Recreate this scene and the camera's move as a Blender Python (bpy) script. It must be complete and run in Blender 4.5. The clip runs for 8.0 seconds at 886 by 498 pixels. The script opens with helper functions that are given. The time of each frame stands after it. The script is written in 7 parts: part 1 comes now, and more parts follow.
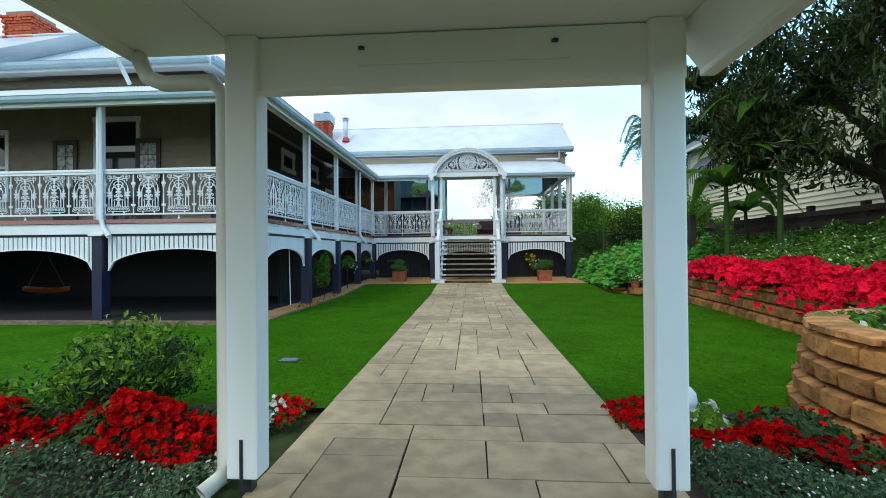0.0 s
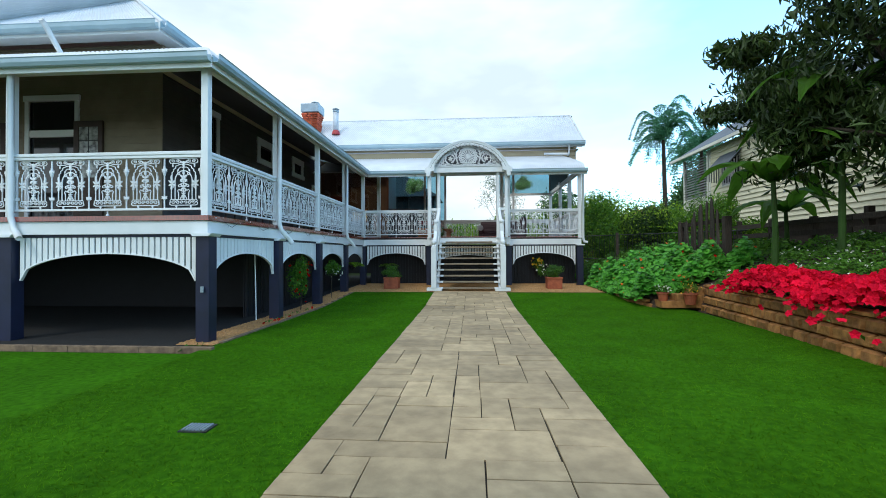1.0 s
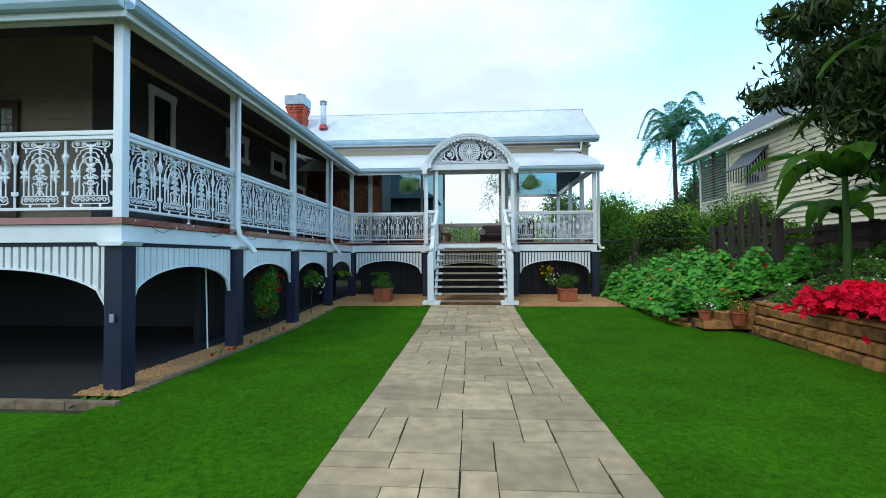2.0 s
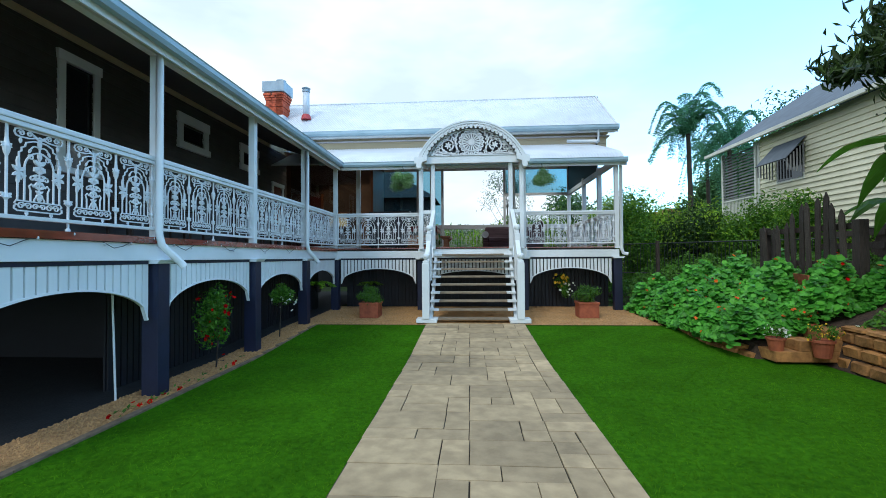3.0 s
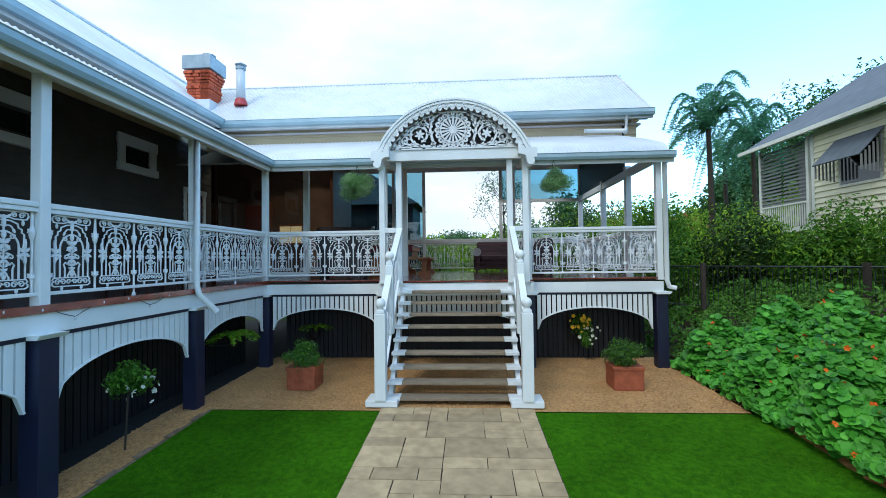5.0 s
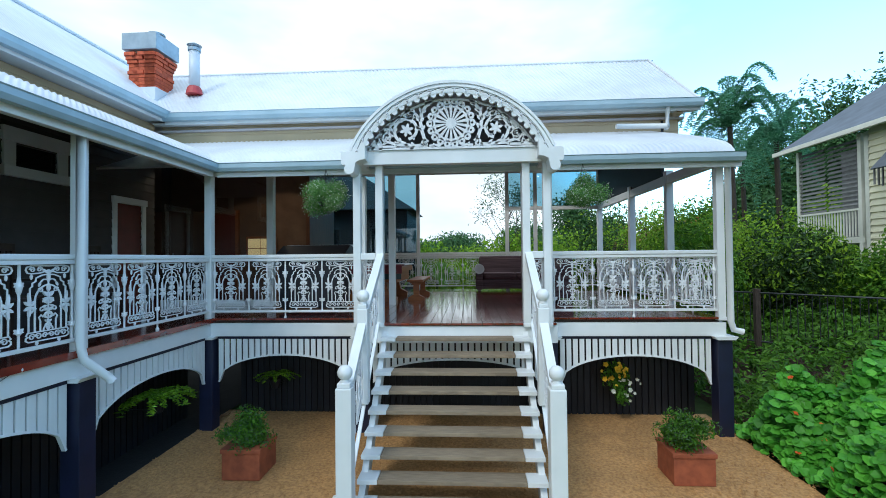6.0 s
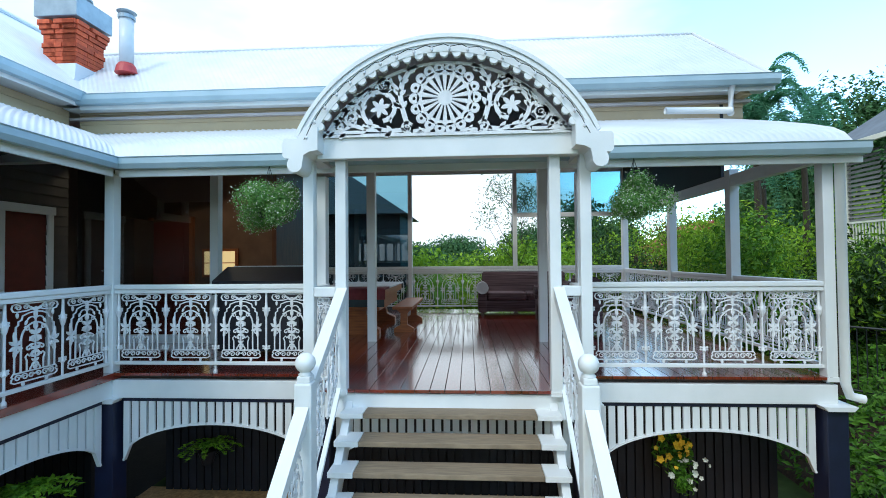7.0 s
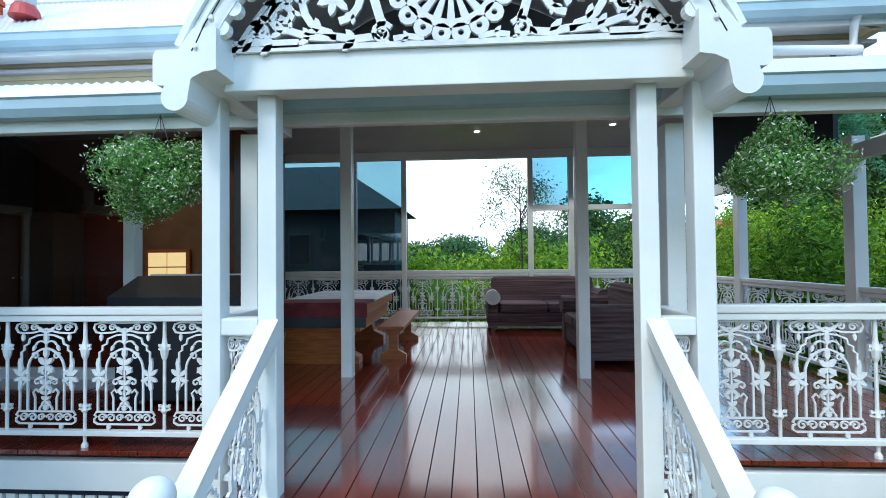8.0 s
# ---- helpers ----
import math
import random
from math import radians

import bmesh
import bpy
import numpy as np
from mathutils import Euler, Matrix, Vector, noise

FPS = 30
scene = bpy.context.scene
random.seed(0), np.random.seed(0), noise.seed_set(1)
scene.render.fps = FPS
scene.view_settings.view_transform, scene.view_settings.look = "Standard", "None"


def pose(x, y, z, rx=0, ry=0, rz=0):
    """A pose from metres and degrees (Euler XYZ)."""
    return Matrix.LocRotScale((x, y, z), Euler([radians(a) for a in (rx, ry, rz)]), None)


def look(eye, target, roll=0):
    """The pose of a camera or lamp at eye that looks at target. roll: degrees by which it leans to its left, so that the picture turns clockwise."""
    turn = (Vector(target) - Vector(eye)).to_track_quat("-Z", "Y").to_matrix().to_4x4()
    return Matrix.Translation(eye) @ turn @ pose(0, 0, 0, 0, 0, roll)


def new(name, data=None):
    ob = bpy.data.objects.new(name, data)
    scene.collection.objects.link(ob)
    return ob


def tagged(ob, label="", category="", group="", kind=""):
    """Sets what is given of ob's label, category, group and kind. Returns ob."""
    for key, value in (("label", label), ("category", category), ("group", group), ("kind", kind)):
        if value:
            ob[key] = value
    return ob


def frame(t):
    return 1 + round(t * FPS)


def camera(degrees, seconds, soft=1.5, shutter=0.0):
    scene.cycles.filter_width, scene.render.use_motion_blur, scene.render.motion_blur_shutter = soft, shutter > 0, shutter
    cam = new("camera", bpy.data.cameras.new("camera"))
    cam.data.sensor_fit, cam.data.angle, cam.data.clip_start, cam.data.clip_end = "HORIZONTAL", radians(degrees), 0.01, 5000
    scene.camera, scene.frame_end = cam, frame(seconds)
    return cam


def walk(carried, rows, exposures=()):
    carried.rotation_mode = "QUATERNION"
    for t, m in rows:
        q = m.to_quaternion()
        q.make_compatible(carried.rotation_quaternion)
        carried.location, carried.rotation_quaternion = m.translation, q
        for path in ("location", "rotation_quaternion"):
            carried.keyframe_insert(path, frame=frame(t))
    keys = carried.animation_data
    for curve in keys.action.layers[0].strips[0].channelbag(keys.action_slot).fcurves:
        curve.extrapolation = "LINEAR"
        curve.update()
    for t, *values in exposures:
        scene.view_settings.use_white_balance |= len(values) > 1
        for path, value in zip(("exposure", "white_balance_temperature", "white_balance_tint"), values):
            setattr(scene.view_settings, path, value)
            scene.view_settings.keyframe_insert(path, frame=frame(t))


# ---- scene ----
cam = camera(89.1, 8.0, soft=0.9)
PATH = [
    (0, (0.62, -3.606, 1.085), (0.483, -1.61, 1.101), -0.5),
    (0.5, (0.631, -2.766, 1.112), (0.492, -0.771, 1.131), -0.3),
    (1, (0.608, -1.872, 1.189), (0.468, 0.123, 1.209), -0.2),
    (1.5, (0.544, -1.019, 1.264), (0.407, 0.976, 1.289), -0.2),
    (1.7, (0.529, -0.669, 1.282), (0.393, 1.326, 1.315), -0.2),
    (3, (0.432, 1.838, 1.513), (0.297, 3.833, 1.55), -0.4),
    (3.5, (0.496, 2.72, 1.609), (0.358, 4.715, 1.647), -0.5),
    (4, (0.585, 3.635, 1.791), (0.452, 5.63, 1.829), -0.5),
    (4.5, (0.668, 4.491, 1.976), (0.541, 6.486, 2.015), -0.4),
    (4.7, (0.682, 4.861, 2.027), (0.559, 6.857, 2.074), -0.6),
    (5.8, (0.614, 7.079, 2.629), (0.503, 9.076, 2.669), -0.7),
    (6, (0.626, 7.473, 2.692), (0.511, 9.469, 2.73), -0.6),
    (6.5, (0.622, 8.419, 2.948), (0.507, 10.415, 2.991), -0.5),
    (7, (0.611, 9.434, 3.03), (0.495, 11.431, 3.073), -0.5),
    (7.5, (0.56, 10.341, 3.052), (0.443, 12.337, 3.093), -0.6),
    (8, (0.477, 11.301, 3.084), (0.363, 13.297, 3.125), -0.6),
]
walk(cam, [(t, look(eye, target, roll)) for t, eye, target, roll in PATH], [(0, 0.25, 6050, 5), (2, 0.25, 5850, 5), (5, 0.30, 5700, 5), (6.5, 0.38, 5900, 5), (8, 0.74, 5800, 5)])
# ---- sky and sun: a bright, lightly clouded day ----
SUN_ELEV, SUN_ROT = radians(48), radians(206)
world = bpy.data.worlds.new("sky")
scene.world = world
world.use_nodes = True
wn, wl = world.node_tree.nodes, world.node_tree.links
bg = wn["Background"]
bg.inputs["Strength"].default_value = 0.15
sky = wn.new("ShaderNodeTexSky")
sky.sky_type, sky.sun_disc, sky.sun_elevation, sky.sun_rotation = "NISHITA", False, SUN_ELEV, SUN_ROT
sky.dust_density, sky.air_density = 1.2, 1.0
wc = wn.new("ShaderNodeTexCoord")
cloud = wn.new("ShaderNodeTexNoise")
cloud.inputs["Scale"].default_value, cloud.inputs["Detail"].default_value = 2.6, 5.0
wmap = wn.new("ShaderNodeMapping")
wmap.inputs["Scale"].default_value = (1.0, 1.0, 2.6)
wmap.inputs["Location"].default_value = (0.35, 0.1, 0.0)
wl.new(wc.outputs["Generated"], wmap.inputs["Vector"])
wl.new(wmap.outputs["Vector"], cloud.inputs["Vector"])
cr = wn.new("ShaderNodeValToRGB")
cr.color_ramp.elements[0].position, cr.color_ramp.elements[1].position = 0.34, 0.66
cr.color_ramp.elements[0].color = (0.12, 0.12, 0.12, 1)
sep = wn.new("ShaderNodeSeparateXYZ")
wl.new(wc.outputs["Generated"], sep.inputs["Vector"])
side = wn.new("ShaderNodeMapRange")
side.inputs["From Min"].default_value, side.inputs["From Max"].default_value = 0.06, 0.42
side.inputs["To Min"].default_value, side.inputs["To Max"].default_value = 0.30, -0.26
wl.new(sep.outputs["X"], side.inputs["Value"])
add = wn.new("ShaderNodeMath")
add.operation = "ADD"
wl.new(cloud.outputs["Fac"], add.inputs[0])
wl.new(side.outputs["Result"], add.inputs[1])
clear = wn.new("ShaderNodeMixRGB")
clear.blend_type = "MULTIPLY"
clear.inputs["Fac"].default_value = 1.0
clear.inputs["Color2"].default_value = (2.45, 2.95, 2.95, 1)
wl.new(sky.outputs["Color"], clear.inputs["Color1"])
wmix = wn.new("ShaderNodeMixRGB")
shade = wn.new("ShaderNodeTexNoise")
shade.inputs["Scale"].default_value, shade.inputs["Detail"].default_value = 3.4, 4.0
wl.new(wmap.outputs["Vector"], shade.inputs["Vector"])
tone = wn.new("ShaderNodeValToRGB")
tone.color_ramp.elements[0].position, tone.color_ramp.elements[1].position = 0.36, 0.60
tone.color_ramp.elements[0].color, tone.color_ramp.elements[1].color = (4.7, 5.2, 5.5, 1), (6.2, 6.5, 6.6, 1)
wl.new(shade.outputs["Fac"], tone.inputs["Fac"])
wl.new(tone.outputs["Color"], wmix.inputs["Color2"])
wl.new(add.outputs["Value"], cr.inputs["Fac"])
wl.new(cr.outputs["Color"], wmix.inputs["Fac"])
wl.new(clear.outputs["Color"], wmix.inputs["Color1"])
wl.new(wmix.outputs["Color"], bg.inputs["Color"])
sun_data = bpy.data.lights.new("sun", "SUN")
sun_data.energy, sun_data.angle, sun_data.color = 1.0, radians(14), (1.0, 0.96, 0.9)
sun_ob = new("sun", sun_data)
sun_ob.matrix_world = look((0, 0, 30), (-30 * math.sin(SUN_ROT) / math.tan(SUN_ELEV), -30 * math.cos(SUN_ROT) / math.tan(SUN_ELEV), 0))
# ---- materials ----
def mat(name, col, col2=None, rough=0.6, metal=0.0, scale=8.0, bump=0.15, bscale=None, spec=0.5, stretch=(1, 1, 1), rand=0.0, ramp=(0.35, 0.65), dirt=0.0, coat=0.0):
    """A surface with a two-scale colour variation, fine relief and, where wanted, a shift of tone from piece to piece."""
    m = bpy.data.materials.new(name)
    m.use_nodes = True
    n, l = m.node_tree.nodes, m.node_tree.links
    b = n["Principled BSDF"]
    col2 = col2 or tuple(c * 0.78 for c in col)
    tc = n.new("ShaderNodeTexCoord")
    mp = n.new("ShaderNodeMapping")
    mp.inputs["Scale"].default_value = stretch
    geo = n.new("ShaderNodeNewGeometry")
    l.new(geo.outputs["Position"], mp.inputs["Vector"])
    nz = n.new("ShaderNodeTexNoise")
    nz.inputs["Scale"].default_value, nz.inputs["Detail"].default_value = scale, 6.0
    l.new(mp.outputs["Vector"], nz.inputs["Vector"])
    r = n.new("ShaderNodeValToRGB")
    r.color_ramp.elements[0].position, r.color_ramp.elements[1].position = ramp
    r.color_ramp.elements[0].color, r.color_ramp.elements[1].color = (*col2, 1), (*col, 1)
    l.new(nz.outputs["Fac"], r.inputs["Fac"])
    out = r.outputs["Color"]
    big = n.new("ShaderNodeTexNoise")
    big.inputs["Scale"].default_value, big.inputs["Detail"].default_value = max(0.35, scale * 0.09), 3.0
    l.new(geo.outputs["Position"], big.inputs["Vector"])
    mr = n.new("ShaderNodeMapRange")
    mr.inputs["From Min"].default_value, mr.inputs["From Max"].default_value = 0.3, 0.7
    mr.inputs["To Min"].default_value, mr.inputs["To Max"].default_value = 0.86 - dirt, 1.08
    l.new(big.outputs["Fac"], mr.inputs["Value"])
    hsv = n.new("ShaderNodeHueSaturation")
    l.new(out, hsv.inputs["Color"])
    if rand:
        oi = n.new("ShaderNodeObjectInfo")
        m2 = n.new("ShaderNodeMapRange")
        m2.inputs["To Min"].default_value, m2.inputs["To Max"].default_value = 1 - rand, 1 + rand
        l.new(oi.outputs["Random"], m2.inputs["Value"])
        mul = n.new("ShaderNodeMath")
        mul.operation = "MULTIPLY"
        l.new(mr.outputs["Result"], mul.inputs[0])
        l.new(m2.outputs["Result"], mul.inputs[1])
        l.new(mul.outputs["Value"], hsv.inputs["Value"])
    else:
        l.new(mr.outputs["Result"], hsv.inputs["Value"])
    l.new(hsv.outputs["Color"], b.inputs["Base Color"])
    b.inputs["Roughness"].default_value, b.inputs["Metallic"].default_value = rough, metal
    b.inputs["Specular IOR Level"].default_value = spec
    b.inputs["Coat Weight"].default_value, b.inputs["Coat Roughness"].default_value = coat, 0.10
    if bump:
        fz = n.new("ShaderNodeTexNoise")
        fz.inputs["Scale"].default_value, fz.inputs["Detail"].default_value = bscale or scale * 5, 4.0
        l.new(mp.outputs["Vector"], fz.inputs["Vector"])
        bp = n.new("ShaderNodeBump")
        bp.inputs["Strength"].default_value, bp.inputs["Distance"].default_value = bump, 0.02
        l.new(fz.outputs["Fac"], bp.inputs["Height"])
        l.new(bp.outputs["Normal"], b.inputs["Normal"])
    return m


def leafy(name, col, col2, rough=0.5, trans=0.25, spec=0.28):
    """Foliage: each leaf has a tone of its own and lets some light through."""
    m = bpy.data.materials.new(name)
    m.use_nodes = True
    n, l = m.node_tree.nodes, m.node_tree.links
    b = n["Principled BSDF"]
    geo = n.new("ShaderNodeNewGeometry")
    r = n.new("ShaderNodeValToRGB")
    r.color_ramp.elements[0].color, r.color_ramp.elements[1].color = (*col2, 1), (*col, 1)
    l.new(geo.outputs["Random Per Island"], r.inputs["Fac"])
    nz = n.new("ShaderNodeTexNoise")
    nz.inputs["Scale"].default_value = 2.5
    l.new(geo.outputs["Position"], nz.inputs["Vector"])
    mr = n.new("ShaderNodeMapRange")
    mr.inputs["From Min"].default_value, mr.inputs["From Max"].default_value = 0.3, 0.7
    mr.inputs["To Min"].default_value, mr.inputs["To Max"].default_value = 0.75, 1.2
    l.new(nz.outputs["Fac"], mr.inputs["Value"])
    hsv = n.new("ShaderNodeHueSaturation")
    l.new(r.outputs["Color"], hsv.inputs["Color"])
    l.new(mr.outputs["Result"], hsv.inputs["Value"])
    l.new(hsv.outputs["Color"], b.inputs["Base Color"])
    b.inputs["Roughness"].default_value, b.inputs["Specular IOR Level"].default_value = rough, spec
    tr = n.new("ShaderNodeBsdfTranslucent")
    l.new(hsv.outputs["Color"], tr.inputs["Color"])
    mx = n.new("ShaderNodeMixShader")
    mx.inputs["Fac"].default_value = trans
    l.new(b.outputs["BSDF"], mx.inputs[1])
    l.new(tr.outputs["BSDF"], mx.inputs[2])
    l.new(mx.outputs["Shader"], n["Material Output"].inputs["Surface"])
    return m


def glass_mat(name, tint=(1, 1, 1), mirror=0.1):
    m = bpy.data.materials.new(name)
    m.use_nodes = True
    n, l = m.node_tree.nodes, m.node_tree.links
    t, g, mx = n.new("ShaderNodeBsdfTransparent"), n.new("ShaderNodeBsdfGlossy"), n.new("ShaderNodeMixShader")
    t.inputs["Color"].default_value = (*tint, 1)
    g.inputs["Roughness"].default_value = 0.01
    mx.inputs["Fac"].default_value = mirror
    l.new(t.outputs["BSDF"], mx.inputs[1])
    l.new(g.outputs["BSDF"], mx.inputs[2])
    l.new(mx.outputs["Shader"], n["Material Output"].inputs["Surface"])
    return m


def glow(name, col, strength):
    m = bpy.data.materials.new(name)
    m.use_nodes = True
    b = m.node_tree.nodes["Principled BSDF"]
    b.inputs["Base Color"].default_value = (*col, 1)
    b.inputs["Emission Color"].default_value = (*col, 1)
    b.inputs["Emission Strength"].default_value = strength
    return m


WHITE = mat("white_paint", (0.82, 0.84, 0.84), (0.76, 0.79, 0.79), 0.45, scale=3, bump=0.04, bscale=40)
IRON = mat("white_cast_iron", (0.82, 0.83, 0.84), (0.70, 0.72, 0.74), 0.4, scale=12, bump=0.1, bscale=60)
CREAM = mat("cream_paint", (0.74, 0.74, 0.66), (0.66, 0.66, 0.58), 0.5, scale=3, bump=0.05, bscale=40)
NAVY = mat("navy_paint", (0.011, 0.015, 0.045), (0.008, 0.011, 0.032), 0.5, scale=4, bump=0.06)
# Ceiling colour darkened to carry the deep shade under the verandah roof.
SHADECEIL = mat("shaded_verandah_ceiling", (0.075, 0.07, 0.075), (0.06, 0.055, 0.06), 0.6, scale=2, bump=0.03)
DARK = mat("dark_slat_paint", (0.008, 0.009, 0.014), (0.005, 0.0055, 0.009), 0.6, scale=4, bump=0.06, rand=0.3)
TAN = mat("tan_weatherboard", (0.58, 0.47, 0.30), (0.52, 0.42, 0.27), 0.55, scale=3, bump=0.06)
# Dark grey that holds the verandah shade on the wing wall.
SHADEWALL = mat("shaded_wall_grey", (0.075, 0.068, 0.065), (0.058, 0.052, 0.05), 0.6, scale=3, bump=0.06)
# Shaded copy of the tan boards: roof shade is mixed into this brown.
TANSHADE = mat("shaded_tan_weatherboard", (0.27, 0.225, 0.15), (0.22, 0.18, 0.12), 0.55, scale=3, bump=0.06)
ROOF = mat("pale_corrugated_steel", (0.70, 0.73, 0.76), (0.62, 0.65, 0.69), 0.35, 0.0, scale=2, bump=0.02, spec=0.6)
GUTTER = mat("pale_blue_gutter", (0.40, 0.52, 0.58), (0.34, 0.46, 0.52), 0.35, scale=3, bump=0.03)
DECK = mat("red_brown_decking", (0.23, 0.034, 0.018), (0.13, 0.020, 0.012), 0.16, scale=9, stretch=(9, 0.5, 1), bump=0.03, rand=0.25, bscale=20, coat=1.0)
DECK.node_tree.nodes["Principled BSDF"].inputs["Coat IOR"].default_value = 1.85
TREAD = mat("worn_grey_timber", (0.29, 0.225, 0.15), (0.20, 0.155, 0.105), 0.8, scale=10, stretch=(0.6, 8, 1), bump=0.25, rand=0.1)
PAVER = mat("grey_beige_sandstone_paver", (0.50, 0.375, 0.215), (0.37, 0.275, 0.155), 0.75, scale=7, bump=0.22, rand=0.18, dirt=0.16)
JOINT = mat("dark_joint_sand", (0.05, 0.04, 0.026), (0.03, 0.024, 0.018), 0.95, scale=30, bump=0.5)
CURTAIN = mat("dark_red_curtain", (0.16, 0.012, 0.02), (0.09, 0.008, 0.012), 0.9, scale=5, bump=0.1)
LEADPANE = mat("pale_leadlight_glass", (0.50, 0.52, 0.48), (0.10, 0.10, 0.10), 0.15, scale=9, bump=0.05)
CHARCOAL = mat("charcoal_roof_sheet", (0.045, 0.045, 0.05), (0.03, 0.03, 0.034), 0.6, scale=4, bump=0.05)
LAWN = mat("lawn_turf", (0.058, 0.178, 0.004), (0.032, 0.115, 0.003), 0.9, scale=14, bump=0.6, bscale=160, spec=0.03, dirt=0.1)
SOIL = mat("garden_soil", (0.075, 0.045, 0.028), (0.035, 0.022, 0.015), 0.95, scale=20, bump=0.6)
EARTH = mat("rough_grass_ground", (0.06, 0.09, 0.025), (0.04, 0.055, 0.02), 0.95, scale=3, bump=0.5, spec=0.1)
GRAVEL = mat("tan_gravel", (0.558, 0.312, 0.115), (0.344, 0.180, 0.066), 0.85, scale=26, bump=0.6, bscale=80)
EDGING = mat("brown_lawn_edging", (0.24, 0.165, 0.10), (0.14, 0.095, 0.06), 0.85, scale=12, bump=0.3)
# Near-black floor: the deep shade under the house is put into its colour.
SLAB = mat("shade_black_slab", (0.014, 0.012, 0.010), (0.008, 0.007, 0.006), 0.9, scale=6, bump=0.3)
SAND = mat("tan_sandstone_block", (0.50, 0.235, 0.068), (0.27, 0.125, 0.036), 0.85, scale=9, bump=0.7, bscale=28, rand=0.28, dirt=0.12)
BRICK = mat("orange_red_brick", (0.60, 0.115, 0.04), (0.45, 0.075, 0.03), 0.8, scale=14, bump=0.4, rand=0.2)
MORTAR = mat("mortar", (0.40, 0.24, 0.17), None, 0.9, scale=20, bump=0.4)
STEEL = mat("grey_blue_sheet_metal", (0.36, 0.43, 0.48), (0.27, 0.33, 0.38), 0.4, 0.3, scale=5, bump=0.05)
REDFLASH = mat("red_flashing", (0.55, 0.06, 0.06), None, 0.5, scale=9, bump=0.05)
TERRA = mat("terracotta_box", (0.42, 0.11, 0.045), (0.28, 0.07, 0.03), 0.7, scale=9, bump=0.2, dirt=0.1)
FENCEWOOD = mat("weathered_dark_timber", (0.075, 0.055, 0.042), (0.04, 0.03, 0.024), 0.9, scale=12, stretch=(6, 6, 0.6), bump=0.5, rand=0.3)
BARK = mat("dark_bark", (0.06, 0.045, 0.03), (0.03, 0.022, 0.016), 0.9, scale=10, stretch=(3, 3, 0.6), bump=0.7)
METALDARK = mat("dark_pool_fence_metal", (0.05, 0.055, 0.06), None, 0.4, 0.4, scale=9, bump=0.03)
NBRWALL = mat("cream_yellow_weatherboard", (0.84, 0.79, 0.58), (0.76, 0.71, 0.51), 0.6, scale=2, bump=0.05)
NBRROOF = mat("blue_grey_roofing", (0.14, 0.165, 0.20), None, 0.8, scale=3, bump=0.05)
SLATGREY = mat("grey_louvre_timber", (0.22, 0.22, 0.22), None, 0.6, scale=6, bump=0.1, rand=0.1)
SOFA = mat("dark_brown_striped_upholstery", (0.15, 0.095, 0.105), (0.045, 0.024, 0.028), 0.85, scale=3.5, stretch=(0.3, 0.3, 9), bump=0.35, bscale=40)
CLOTHW = mat("white_tablecloth", (0.72, 0.74, 0.78), None, 0.8, scale=5, bump=0.15)
CLOTHR = mat("dark_red_cloth", (0.22, 0.04, 0.045), (0.12, 0.02, 0.03), 0.85, scale=5, bump=0.2)
CLOTHT = mat("dark_teal_cloth", (0.05, 0.07, 0.075), None, 0.85, scale=5, bump=0.2)
WOOD = mat("orange_brown_timber", (0.42, 0.13, 0.03), (0.26, 0.075, 0.02), 0.4, scale=8, stretch=(0.6, 6, 6), bump=0.08)
DARKWOOD = mat("dark_cabinet_timber", (0.05, 0.028, 0.018), None, 0.45, scale=8, bump=0.06)
REDDOOR = mat("red_brown_door", (0.16, 0.025, 0.015), None, 0.4, scale=6, bump=0.05)
BLACK = mat("black_cover_vinyl", (0.012, 0.015, 0.024), None, 0.6, scale=5, bump=0.08)
CEIL = mat("ceiling_paint", (0.60, 0.56, 0.58), (0.54, 0.51, 0.53), 0.35, scale=2, bump=0.02)
GATEWHITE = mat("gate_white_paint", (0.90, 0.90, 0.87), (0.86, 0.86, 0.83), 0.5, scale=2, bump=0.03)
GLASS = glass_mat("window_glass", (0.75, 0.78, 0.8), 0.10)
TINTED = glass_mat("blue_tinted_glass", (0.46, 0.64, 0.70), 0.08)
DARKGLASS = mat("dark_window_glass", (0.012, 0.014, 0.017), None, 0.06, scale=2, bump=0.0, spec=0.8)
LAMPGLOW = glow("downlight_glow", (1.0, 0.93, 0.8), 12.0)
WARMGLOW = glow("warm_window_glow", (1.0, 0.72, 0.32), 0.45)
BULB = mat("clear_bulb", (0.75, 0.76, 0.78), None, 0.15, scale=9, bump=0)
WIRE = mat("dark_wire", (0.02, 0.025, 0.03), None, 0.5, scale=9, bump=0)
BLADE = leafy("grass_blades", (0.105, 0.25, 0.006), (0.045, 0.14, 0.003), 0.85, 0.3, 0.05)
NAST = leafy("nasturtium_leaf", (0.15, 0.46, 0.045), (0.05, 0.22, 0.018), 0.45, 0.25)
SHRUB = leafy("shrub_leaf", (0.12, 0.28, 0.022), (0.035, 0.105, 0.009), 0.5, 0.3)
LIME = leafy("bright_young_leaf", (0.24, 0.42, 0.025), (0.09, 0.20, 0.012), 0.5, 0.35)
SILVER = leafy("grey_green_leaf", (0.12, 0.19, 0.09), (0.03, 0.07, 0.025), 0.6, 0.2)
MANGO = leafy("dark_mango_leaf", (0.085, 0.135, 0.035), (0.020, 0.042, 0.012), 0.35, 0.15)
PALM = leafy("palm_leaf", (0.20, 0.44, 0.26), (0.08, 0.23, 0.12), 0.45, 0.5)
BANANA = leafy("banana_leaf", (0.18, 0.38, 0.04), (0.08, 0.20, 0.02), 0.4, 0.5)
